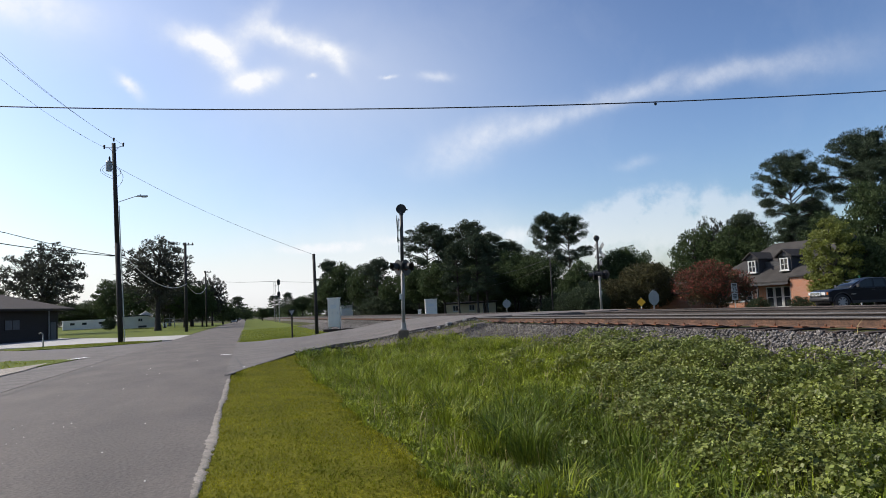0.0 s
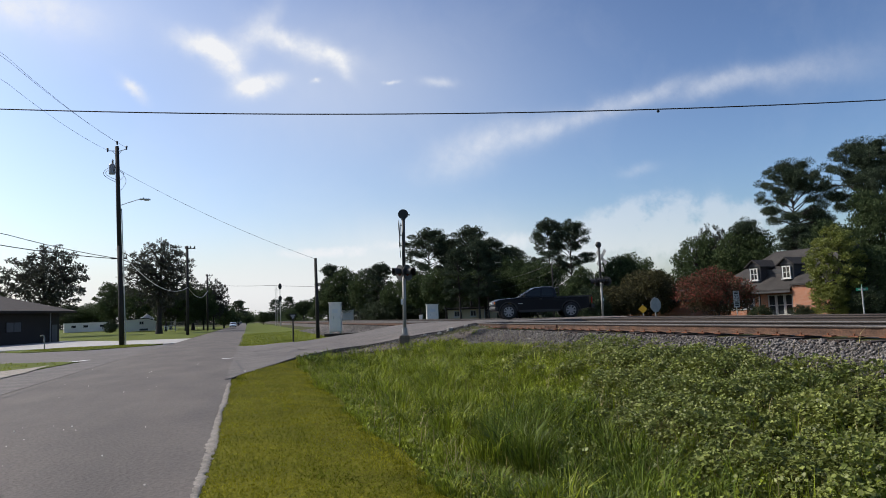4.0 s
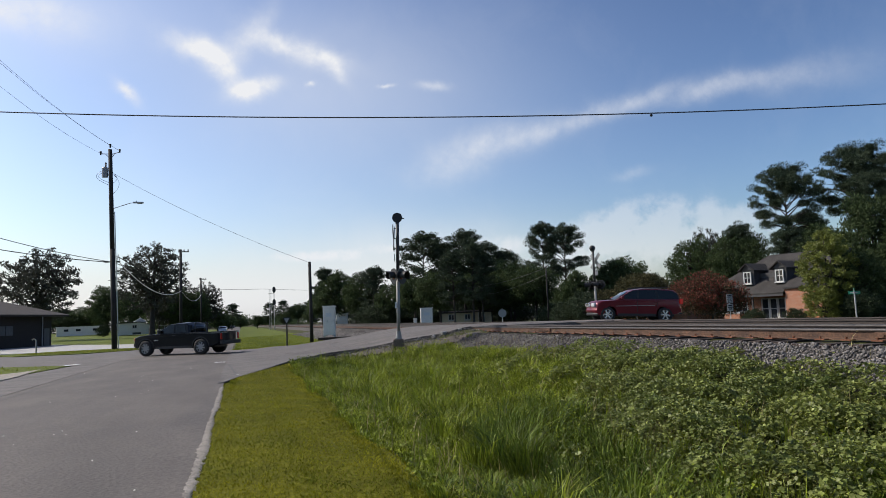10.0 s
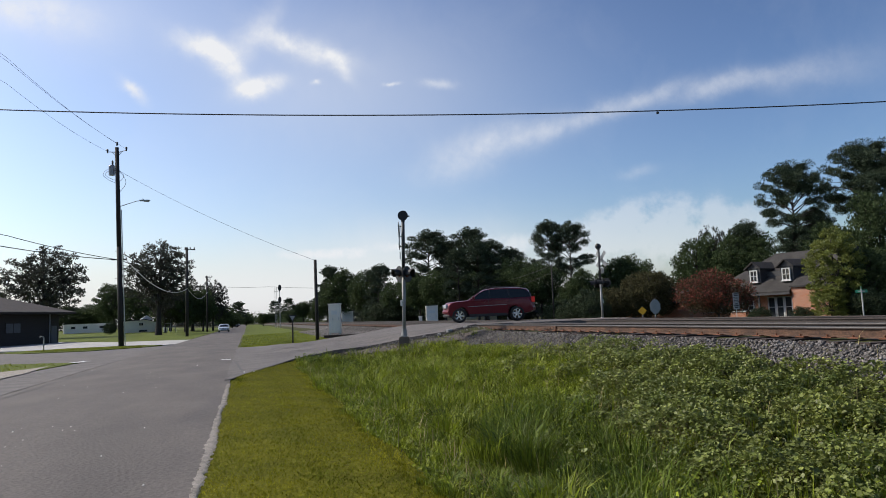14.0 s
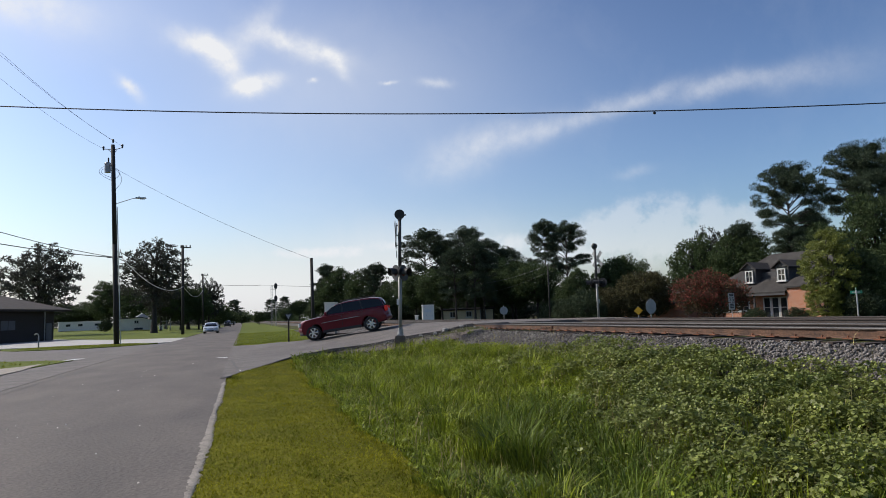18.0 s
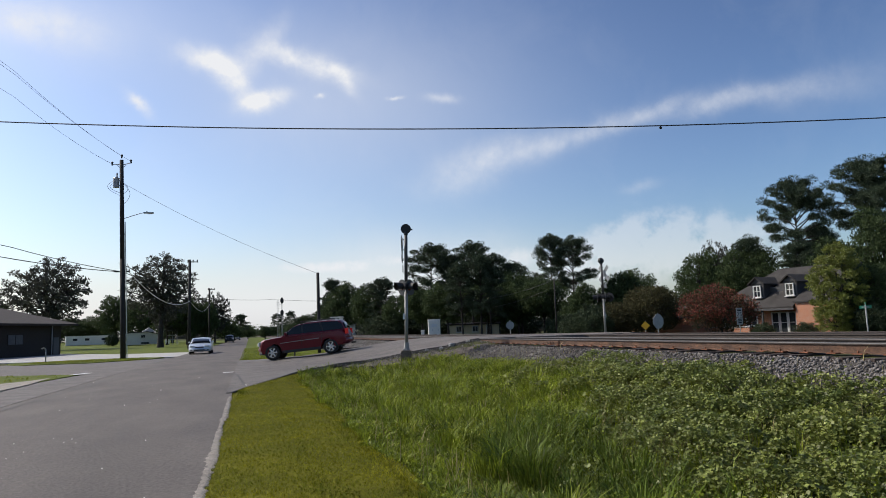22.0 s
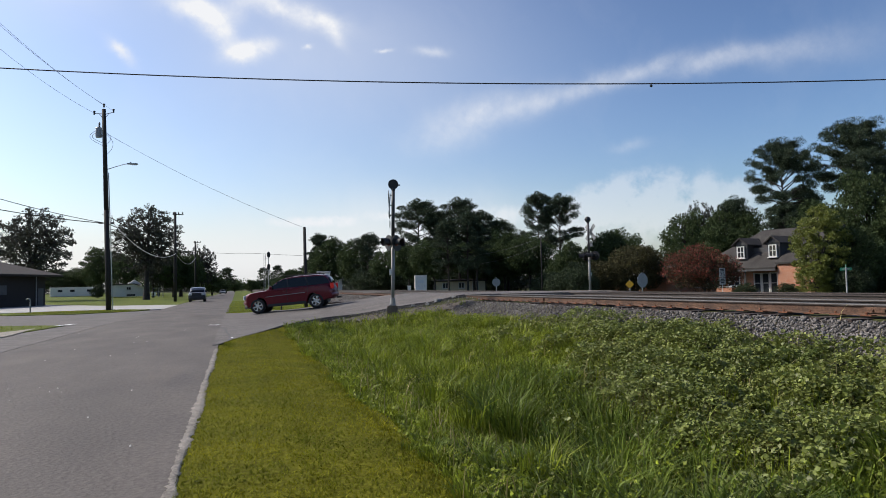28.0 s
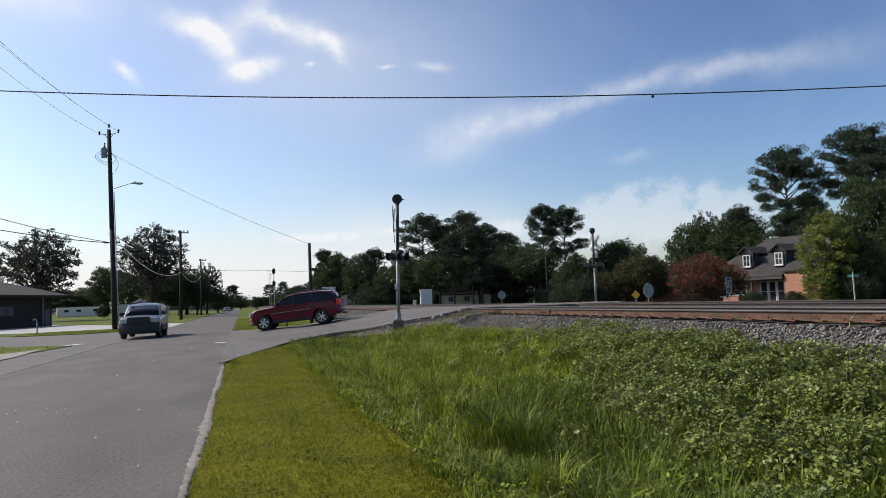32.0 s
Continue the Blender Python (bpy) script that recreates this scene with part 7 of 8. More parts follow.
def crossing_signal(m, label):
    """A flashing-light mast: local +x is the way to the east along the crossing road."""
    s = empty("crossing_signal", m, label, "railway signal", group="crossing signals")
    bm = bmesh.new()
    box(bm, 0.40, 0.40, 0.46, (0, 0, -0.03), 0.02)
    part("foundation", bm, "footing", s, "concrete footing block, its shaded front put into the brown colour")
    bm = bmesh.new()
    rod(bm, (0, 0, 0.2), (0, 0, 2.75), 0.07, 0.07, 14)
    part("mast", bm, "alu", s, smooth=True)
    bm = bmesh.new()
    rod(bm, (0, 0, 2.75), (0, 0, 4.75), 0.068, 0.066, 14)
    part("upper_mast", bm, "darksteel", s, "dark upper mast", smooth=True)
    bm = bmesh.new()
    box(bm, 0.26, 0.26, 0.05, (0, 0, 0.225), 0.01)
    rod(bm, (0, 0, 0.25), (0, 0, 0.50), 0.12, 0.08, 12)
    box(bm, 0.16, 0.16, 0.2, (0.02, 0, 0.40), 0.02)
    part("base_casting", bm, "alu", s)
    bm = bmesh.new()
    box(bm, 0.08, 0.08, 0.22, (-0.09, -0.02, 1.5), 0.012)
    part("junction_box", bm, "greybox", s)
    bm = bmesh.new()
    rod(bm, (0, -0.62, 2.62), (0, 0.62, 2.62), 0.045, 0.045, 10)
    part("light_arm", bm, "black", s)
    for side in (-1, 1):
        for w in (-0.40, 0.40):
            lamp = new("flasher")
            lamp.parent = s
            lamp.matrix_basis = pose(side * 0.14, w, 2.62, 0, 0, -side * 32)
            bm = bmesh.new()
            rod(bm, (0, 0, 0), (side * 0.02, 0, 0), 0.29, 0.29, 24)
            part("backboard", bm, "black", lamp, "round black backboard")
            bm = bmesh.new()
            rod(bm, (-side * 0.10, 0, 0), (0, 0, 0), 0.12, 0.16, 14)
            part("housing", bm, "black", lamp)
            bm = bmesh.new()
            rod(bm, (side * 0.02, 0, 0), (side * 0.05, 0, 0), 0.15, 0.12, 18)
            part("lens", bm, "lens", lamp, "dark red unlit lens")
            bm = bmesh.new()
            n = 12
            ring = []
            for k in range(n + 1):
                a = radians(-30 + 240 * k / n)
                ring.append([bm.verts.new((side * x, math.cos(a) * r_, math.sin(a) * r_)) for x, r_ in ((0.02, 0.17), (0.36 - 0.10 * abs(math.cos(a)), 0.17), (0.36 - 0.10 * abs(math.cos(a)), 0.16), (0.02, 0.16))])
            for p, q in zip(ring, ring[1:]):
                for i in range(4):
                    bm.faces.new((p[i], p[(i + 1) % 4], q[(i + 1) % 4], q[i]))
            part("hood", bm, "black", lamp)
    for a in (45, -45):
        bm = bmesh.new()
        box(bm, 0.03, 0.23, 1.22, (0, 0, 0), 0.004)
        ob = part("crossbuck_blade", bm, "signback", s, "white crossbuck blade")
        ob.matrix_basis = pose(-0.14 - 0.02 * (a > 0), 0, 4.12, a)
    bm = bmesh.new()
    box(bm, 0.02, 0.42, 0.26, (-0.12, 0, 3.35), 0.005)
    part("track_plate", bm, "signwhite", s, "small white track-count plate")
    for z in (3.7, 4.1, 4.5):
        bm = bmesh.new()
        rod(bm, (0, 0, z), (-0.14, 0, z), 0.02, 0.02, 6)
        part("sign_bracket", bm, "darksteel", s)
    bm = bmesh.new()
    rod(bm, (0, -0.05, 4.92), (0, 0.06, 4.92), 0.20, 0.17, 20)
    rod(bm, (0, 0.06, 4.92), (0, 0.11, 4.92), 0.14, 0.05, 16)
    rod(bm, (0, 0, 4.7), (0, 0, 4.8), 0.09, 0.07, 10)
    box(bm, 0.10, 0.05, 0.05, (0.21, 0, 4.90), 0.01)
    part("bell", bm, "black", s, "round black warning bell")
    return s


first = crossing_signal(pose(5.8, 25.5, 0.42, 0, 1.3, -15.6), "grey crossing signal mast with black flashers and bell")
copy_thing(first, pose(21.15, 37.4, 0.35, 0, 0, 188))


def sign_post(name, m, tall, label, category, mat="steel", r=0.03):
    s = empty(name, m, label, category)
    bm = bmesh.new()
    rod(bm, (0, 0, -0.2), (0, 0, tall), r, r, 8)
    part("post", bm, mat, s)
    return s


def plate(parent, name, sides, r, z, mat, label, turn=0.0, squash=1.0, thick=0.012, y=-0.04):
    """A flat sign board facing local -y."""
    bm = bmesh.new()
    prism(bm, [(r * math.cos(2 * math.pi * (k + turn) / sides), r * squash * math.sin(2 * math.pi * (k + turn) / sides)) for k in range(sides)], thick, "y", at=y)
    for v in bm.verts:
        v.co.z += z
    return part(name, bm, mat, parent, label)


# yield sign seen from behind
s = sign_post("yield_sign", pose(2.5, 39.9, 0.0, 0, 0, -10), 1.75, "yield sign seen from behind on a dark post", "traffic sign", "pole", 0.045)
plate(s, "sign_board", 3, 0.27, 1.6, "black", "dark triangular sign back", turn=0.25)
plate(s, "sign_face", 3, 0.17, 1.6, "signback", "pale inner triangle", turn=0.25, y=-0.052)
# stop sign, its back to the railway
s = sign_post("stop_sign", pose(23.3, 35.0, 0.1, 0, 0, 12), 1.75, "stop sign seen from its bare metal back", "traffic sign")
plate(s, "sign_board", 8, 0.45, 1.28, "signback", "bare grey octagonal sign back", turn=0.5)
s = sign_post("warning_sign", pose(25.4, 39.6, 0.15, 0, 0, -33), 1.3, "small yellow diamond warning sign", "traffic sign")
plate(s, "sign_board", 4, 0.29, 0.98, "yellow", "yellow diamond board")
s = sign_post("round_sign", pose(20.5, 51.6, 0.2, 0, 0, -20), 1.7, "round sign seen from its pale back", "traffic sign")
plate(s, "sign_board", 20, 0.33, 1.28, "signback", "pale round sign back")
# speed sign with a second plate below
s = sign_post("speed_sign", pose(34.9, 42.0, -0.15, 0, 0, -8), 2.3, "white speed limit sign with a plate below", "traffic sign")
for z, h in ((1.98, 0.66), (1.34, 0.52)):
    bm = bmesh.new()
    box(bm, 0.48, 0.012, h, (0, -0.045, z), 0.004)
    part("sign_board", bm, "signwhite", s, "white sign board")
for z, w, h in ((2.22, 0.36, 0.07), (2.11, 0.32, 0.07), (1.48, 0.28, 0.08), (1.35, 0.36, 0.08), (1.22, 0.28, 0.08)):
    bm = bmesh.new()
    box(bm, w, 0.006, h, (0, -0.054, z))
    part("text_bar", bm, "black", s, "black lettering bar")
txt = bpy.data.curves.new("number", "FONT")
txt.body, txt.size, txt.extrude, txt.align_x = "25", 0.42, 0.003, "CENTER"
txt.materials.append(M["black"])
ob = new("number", txt)
ob.parent = s
ob.matrix_basis = pose(0, -0.056, 1.70, 90)


def street_sign(m, tall, width, label, mat):
    s = sign_post("street_sign", m, tall, label, "street sign", mat, 0.05)
    for z, a in ((tall - 0.15, 0), (tall + 0.08, 90)):
        bm = bmesh.new()
        box(bm, width, 0.02, 0.2, (0, 0, 0), 0.005)
        ob = part("name_blade", bm, "green", s, "green name blade")
        ob.matrix_basis = pose(0, 0, z, 0, 0, a)
        bm = bmesh.new()
        box(bm, width * 0.65, 0.026, 0.07, (0, 0, 0))
        ob = part("text_bar", bm, "signwhite", s, "white lettering bar")
        ob.matrix_basis = pose(0, 0, z, 0, 0, a)


street_sign(pose(40.3, 36.1, -0.2, 0, 0, -45), 2.2, 0.7, "green street name sign on a pale post", "signwhite")
street_sign(pose(-12.35, 38.0, 0.0, 0, 0, 15), 2.28, 0.8, "green street name sign on a weathered grey post", "signback")


def cabinet(m, w, d, h, label, legs=0.0):
    c = empty("signal_cabinet", m, label, "cabinet")
    bm = bmesh.new()
    box(bm, w, d, h, (0, 0, legs + h / 2), 0.015)
    part("body", bm, "white", c)
    bm = bmesh.new()
    box(bm, w + 0.08, d + 0.08, 0.06, (0, 0, legs + h + 0.03), 0.02)
    part("lid", bm, "white", c)
    for s_ in ((-0.25, 0.25) if w > 0.6 else (0,)):
        bm = bmesh.new()
        box(bm, w * (0.44 if w > 0.6 else 0.88), 0.02, h * 0.9, (s_ * w, -d / 2 - 0.012, legs + h * 0.5), 0.006)
        dr = part("door", bm, "white", c)
        bm = bmesh.new()
        box(bm, 0.03, 0.03, 0.14, (s_ * w + 0.08, -d / 2 - 0.035, legs + h * 0.5), 0.006)
        part("handle", bm, "steel", dr)
    bm = bmesh.new()
    box(bm, w * 0.5, 0.008, h * 0.14, (0, -d / 2 - 0.026, legs + h * 0.72))
    part("label_plate", bm, "greybox", c, "grey label plate")
    if legs:
        for sx_ in (-1, 1):
            for sy_ in (-1, 1):
                bm = bmesh.new()
                box(bm, 0.07, 0.07, legs + 0.1, (sx_ * w * 0.42, sy_ * d * 0.42, legs / 2 - 0.05))
                part("leg", bm, "steel", c)
    return c


cabinet(pose(4.85, 39.1, 0.26, 0, 0, -14), 0.66, 0.6, 1.62, "tall white signal cabinet on short legs", 0.36)
cabinet(pose(16.75, 117.3, 0.42, 0, 0, -10), 1.9, 1.6, 2.2, "broad white relay house beyond the tracks")
cabinet(pose(15.9, 58.4, 0.45, 0, 0, -12), 1.05, 0.9, 1.75, "broad white signal cabinet beyond the tracks")
cabinet(pose(15.75, 62.0, 0.45, 0, 0, -12), 0.3, 0.3, 0.85, "small white relay box beyond the tracks")
bm = bmesh.new()
for k in range(2):
    box(bm, 2.6, 0.22, 0.16, (k * 1.0, k * 0.35, 0.08), 0.01)
ob = part("timber_baulks", bm, "tie")
ob.matrix_world = pose(5.4, 38.3, 0.36, 0, 0, -18)
tagged(ob, "dark timber baulks lying by the cabinet", "timber")


def wayside_signal():
    s = empty("wayside_signal", pose(6.4, 141.5, 0.2), "distant two-headed railway signal on a ladder mast", "railway signal")
    bm = bmesh.new()
    rod(bm, (0, 0, -0.3), (0, 0, 8.6), 0.08, 0.07, 10)
    part("mast", bm, "steel", s)
    for z in (8.1, 5.6):
        bm = bmesh.new()
        prism(bm, [(0.34 * math.cos(a), 0.62 * math.sin(a)) for a in np.linspace(0, 6.2832, 17)[:-1]], 0.08, "y", at=-0.2)
        for v in bm.verts:
            v.co.z += z
        part("signal_head", bm, "black", s, "black oval signal head")
    bm = bmesh.new()
    for x in (-0.95, -0.6):
        rod(bm, (x, 0, 0), (x, 0, 8.3), 0.03, 0.03, 6)
    for k in range(26):
        rod(bm, (-0.95, 0, 0.3 + k * 0.31), (-0.6, 0, 0.3 + k * 0.31), 0.018, 0.018, 5)
    for z in (4.9, 7.4):
        box(bm, 1.1, 0.5, 0.05, (-0.55, 0, z))
    part("ladder", bm, "steel", s)


wayside_signal()


def vent_post():
    s = empty("pipe_post", pose(-13.5, 52.5, 0.05), "short pale hooked pipe standing on the grass island", "pipe")
    bm = bmesh.new()
    pts = [(0, 0, 0), (0, 0, 0.86), (-0.06, 0, 0.98), (-0.18, 0, 1.0), (-0.26, 0, 0.93)]
    for a, b in zip(pts, pts[1:]):
        rod(bm, a, b, 0.045, 0.045, 8)
    part("pipe", bm, "alu", s, smooth=True)


vent_post()


# ---- buildings ----
def gable_roof(u0, u1, front, back, eave, ridge_n, ridge_z, thick=0.14):
    """A pitched roof slab along u; front and back are the n of its eaves."""
    bm = bmesh.new()
    sec = [(front, eave), (ridge_n, ridge_z), (back, eave), (back, eave - thick), (ridge_n, ridge_z - thick), (front, eave - thick)]
    loops = [[bm.verts.new((u, -n_, z)) for n_, z in sec] for u in (u0, u1)]
    k = len(sec)
    for i in range(k):
        bm.faces.new((loops[0][i], loops[0][(i + 1) % k], loops[1][(i + 1) % k], loops[1][i]))
    bm.faces.new((loops[0][0], loops[0][1], loops[0][4], loops[0][5]))
    bm.faces.new((loops[0][1], loops[0][2], loops[0][3], loops[0][4]))
    bm.faces.new((loops[1][0], loops[1][5], loops[1][4], loops[1][1]))
    bm.faces.new((loops[1][1], loops[1][4], loops[1][3], loops[1][2]))
    return bm


def sash(parent, u, n_, z, w, h, bars=(2, 2), label="white sash window"):
    """A window in a wall that faces local -y, at u, z (middle): frame, panes, sill."""
    win = new("window")
    win.parent = parent
    win.matrix_basis = pose(u, -n_, z)
    win["label"] = label
    bm = bmesh.new()
    f = 0.09
    for sx_ in (-1, 1):
        box(bm, f, 0.12, h, (sx_ * (w / 2 - f / 2), -0.03, 0))
    for sz_ in (-1, 1):
        box(bm, w - 2 * f, 0.12, f, (0, -0.03, sz_ * (h / 2 - f / 2)))
    nx, nz = bars
    for i in range(1, nx):
        box(bm, 0.05, 0.09, h - 2 * f, (-w / 2 + w * i / nx, -0.03, 0))
    for i in range(1, nz):
        box(bm, w - 2 * f, 0.08, 0.05, (0, -0.028, -h / 2 + h * i / nz))
    part("window_frame", bm, "trim", win)
    for i in range(nx):
        for j in range(nz):
            bm = bmesh.new()
            box(bm, w / nx - 0.06, 0.02, h / nz - 0.06, (-w / 2 + w * (i + 0.5) / nx, 0.0, -h / 2 + h * (j + 0.5) / nz))
            part("pane", bm, "window", win)
    bm = bmesh.new()
    box(bm, w + 0.16, 0.2, 0.07, (0, -0.06, -h / 2 - 0.035))
    part("window_sill", bm, "trim", win)
    return win


def brick_house():
    """Local x runs to the right along the front, which faces local -y."""
    h = empty("house", pose(46.6, 49.6, -0.42, 0, 0, -74.4), "orange brick house with grey roof and two dormers", "house")
    bm = bmesh.new()
    box(bm, 10.8, 8.0, 2.55, (-2.0, 4.0, 1.275))
    part("wall", bm, "brick", h, "orange brick wall")
    bm = bmesh.new()
    box(bm, 3.4, 5.0, 3.1, (2.9, 1.5, 1.55))
    part("wall", bm, "brick", h, "sunlit orange brick wing")
    # hipped roof: its ridge starts well inside the far end
    bm = bmesh.new()
    low_z, top_z = 2.72, 6.45
    rim = [bm.verts.new(p) for p in ((-7.7, -1.25, low_z), (1.15, -1.25, low_z), (1.15, 0.2, 3.72), (4.6, 0.2, 3.72), (4.6, 9.2, low_z), (-7.7, 9.2, low_z))]
    und = [bm.verts.new(v.co - Vector((0, 0, 0.14))) for v in rim]
    r0, r1 = bm.verts.new((-3.0, 4.0, top_z)), bm.verts.new((4.6, 4.0, top_z))
    bm.faces.new((rim[0], rim[1], rim[2], r0)), bm.faces.new((rim[2], rim[3], r1, r0)), bm.faces.new((rim[4], rim[5], r0, r1)), bm.faces.new((rim[5], rim[0], r0))
    bm.faces.new((rim[3], rim[4], r1))
    for i in range(6):
        bm.faces.new((rim[i], und[i], und[(i + 1) % 6], rim[(i + 1) % 6]))
    part("roof", bm, "shingle", h, "grey hipped shingle roof")
    part("roof", gable_roof(1.1, 4.75, 1.15, -2.0, 3.12, -0.4, 4.0), "shingle", h, "grey shingle wing roof")
    bm = bmesh.new()
    box(bm, 8.8, 0.05, 0.24, (-3.25, -1.22, 2.52))
    part("fascia", bm, "slate", h, "dark eave board")
    for u_ in (-7.2, -5.0, -1.95):
        bm = bmesh.new()
        box(bm, 0.16, 0.16, 2.5, (u_, -1.0, 1.25))
        part("porch_post", bm, "slate", h)
    # dark wall that joins the two dormers
    bm = bmesh.new()
    box(bm, 2.2, 2.4, 1.1, (-1.15, 2.0, 4.05))
    part("dormer_link", bm, "slate", h, "dark siding between the dormers")
    for u_ in (-2.75, 0.42):
        dm = new("dormer")
        dm.parent = h
        dm.matrix_basis = pose(u_, -0.2, 3.55)
        bm = bmesh.new()
        box(bm, 1.2, 3.2, 1.45, (0, 1.65, 0.72))
        part("cheek_wall", bm, "slate", dm, "dark dormer cheek")
        bm = bmesh.new()
        vs = [[bm.verts.new(p) for p in ((-0.85, y, 1.38), (0, y, 2.05), (0.85, y, 1.38), (0.85, y, 1.26), (0, y, 1.93), (-0.85, y, 1.26))] for y in (-0.3, 3.6)]
        for i in range(6):
            bm.faces.new((vs[0][i], vs[0][(i + 1) % 6], vs[1][(i + 1) % 6], vs[1][i]))
        for q in vs:
            bm.faces.new((q[0], q[1], q[4], q[5])), bm.faces.new((q[1], q[2], q[3], q[4]))
        part("dormer_roof", bm, "shingle", dm)
        bm = bmesh.new()
        vs = [bm.verts.new((x, y, z)) for y in (-0.05, 0.02) for x, z in ((-0.62, 1.4), (0.62, 1.4), (0, 1.9))]
        bm.faces.new(vs[:3]), bm.faces.new(vs[3:])
        part("dormer_gable", bm, "slate", dm)
        sash(h, u_, 0.24, 4.22, 0.78, 1.12)
    for u_ in (-1.30, -0.50, 0.30):
        sash(h, u_, 0.03, 1.30, 0.76, 1.9, (1, 2), "white triple sash window")
    sash(h, -3.7, 0.03, 1.5, 1.25, 0.95, (2, 2))
    sash(h, -6.0, 0.03, 1.5, 1.25, 0.95, (2, 2))
    bm = bmesh.new()
    box(bm, 4.4, 0.9, 0.95, (-5.3, -0.9, 0.47), 0.02)
    part("porch_wall", bm, "brick", h, "low brick porch wall")
    bm = bmesh.new()
    box(bm, 4.6, 1.0, 0.08, (-5.3, -0.9, 0.99), 0.01)
    part("porch_coping", bm, "trim", h, "white coping")
    return h


brick_house()


def small_house(m, w, d, eave, ridge, wall_mat, roof_mat, label, wins=()):
    h = empty("house", m, label, "house")
    bm = bmesh.new()
    box(bm, w, d, eave, (0, d / 2, eave / 2))
    part("wall", bm, wall_mat, h)
    part("roof", gable_roof(-w / 2 - 0.25, w / 2 + 0.25, 0.25, -d - 0.25, eave + 0.02, -d / 2, ridge), roof_mat, h)
    for u_, z, ww, hh in wins:
        sash(h, u_, 0.03, z, ww, hh, (2, 1), "small dark window")
    return h


small_house(pose(38.6, 57.5, -0.4, 0, 0, -60), 7.0, 6.0, 2.0, 3.2, "brick", "shingle", "low orange brick outbuilding behind bushes")
small_house(pose(27.9, 83.0, 0.15, 0, 0, -18), 6.6, 5.0, 1.75, 1.95, "cream", "brownroof", "cream low building behind the trees", ((-1.9, 1.1, 0.8, 0.8), (0.2, 1.1, 0.8, 0.8), (2.0, 0.9, 0.8, 1.5)))


def gable_front_house():
    """White building, its gable end to the road."""
    h = empty("house", pose(-21.6, 153.4, 0.35, 0, 0, 10), "white gabled building with small dark windows", "house")
    bm = bmesh.new()
    prism(bm, [(-3.4, 0), (3.4, 0), (3.4, 1.9), (1.2, 2.55), (-3.4, 2.35)], 8.0, "y", at=4.0)
    part("wall", bm, "siding", h)
    bm = bmesh.new()
    prism(bm, [(-3.6, 2.36), (1.2, 2.57), (3.6, 1.86), (3.6, 1.96), (1.2, 2.72), (-3.6, 2.5)], 8.4, "y", at=4.0)
    part("roof", bm, "slate", h, "dark roof")
    bm = bmesh.new()
    prism(bm, [(0.0, 2.6), (3.0, 2.6), (1.5, 3.6)], 4, "y", at=7.0)
    part("gable", bm, "siding", h, "white upper gable")
    sash(h, 0.2, 0.03, 1.7, 0.9, 0.7, (2, 1), "small dark window")
    bm = bmesh.new()
    box(bm, 1.6, 0.06, 0.4, (0.6, -0.03, 0.3))
    part("vent", bm, "slate", h)


gable_front_house()


def trailer(m, w, label):
    h = empty("mobile_home", m, label, "mobile home")
    bm = bmesh.new()
    box(bm, w, 3.6, 1.9, (0, 1.8, 1.1), 0.06)
    part("wall", bm, "siding", h)
    bm = bmesh.new()
    box(bm, w + 0.2, 3.8, 0.16, (0, 1.8, 2.12), 0.05)
    part("roof", bm, "siding", h)
    for u_ in (-w * 0.3, -w * 0.05, w * 0.3):
        bm = bmesh.new()
        box(bm, 0.9, 0.04, 0.5, (u_, -0.02, 1.4))
        part("window", bm, "window", h)
    return h


trailer(pose(-34.5, 168, 0.45, 0, 0, 14), 9.5, "long white mobile home beyond the field")
trailer(pose(-46, 172, 0.5, 0, 0, 14), 9.0, "white mobile home partly behind trees")


def swing_set(m):
    """An open frame of pale posts and bars with a low panel."""
    f = empty("swing_set", m, "open swing stand of weathered pale timber posts", "swing set")
    for x in (-0.85, 0.1, 0.95):
        bm = bmesh.new()
        box(bm, 0.13, 0.13, 2.9, (x, 0, 1.3), 0.01)
        part("post", bm, "signback", f)
    for z, w in ((2.7, 2.3), (1.7, 1.9), (0.9, 1.1)):
        bm = bmesh.new()
        box(bm, w, 0.12, 0.14, (0.05, -0.13, z), 0.01)
        part("crossbar", bm, "signback", f)
    bm = bmesh.new()
    box(bm, 0.8, 0.06, 0.9, (-0.85, -0.12, 0.5), 0.01)
    part("panel", bm, "siding", f, "white lower panel")


swing_set(pose(-15.3, 149.2, 0.3, 0, 0, 8))


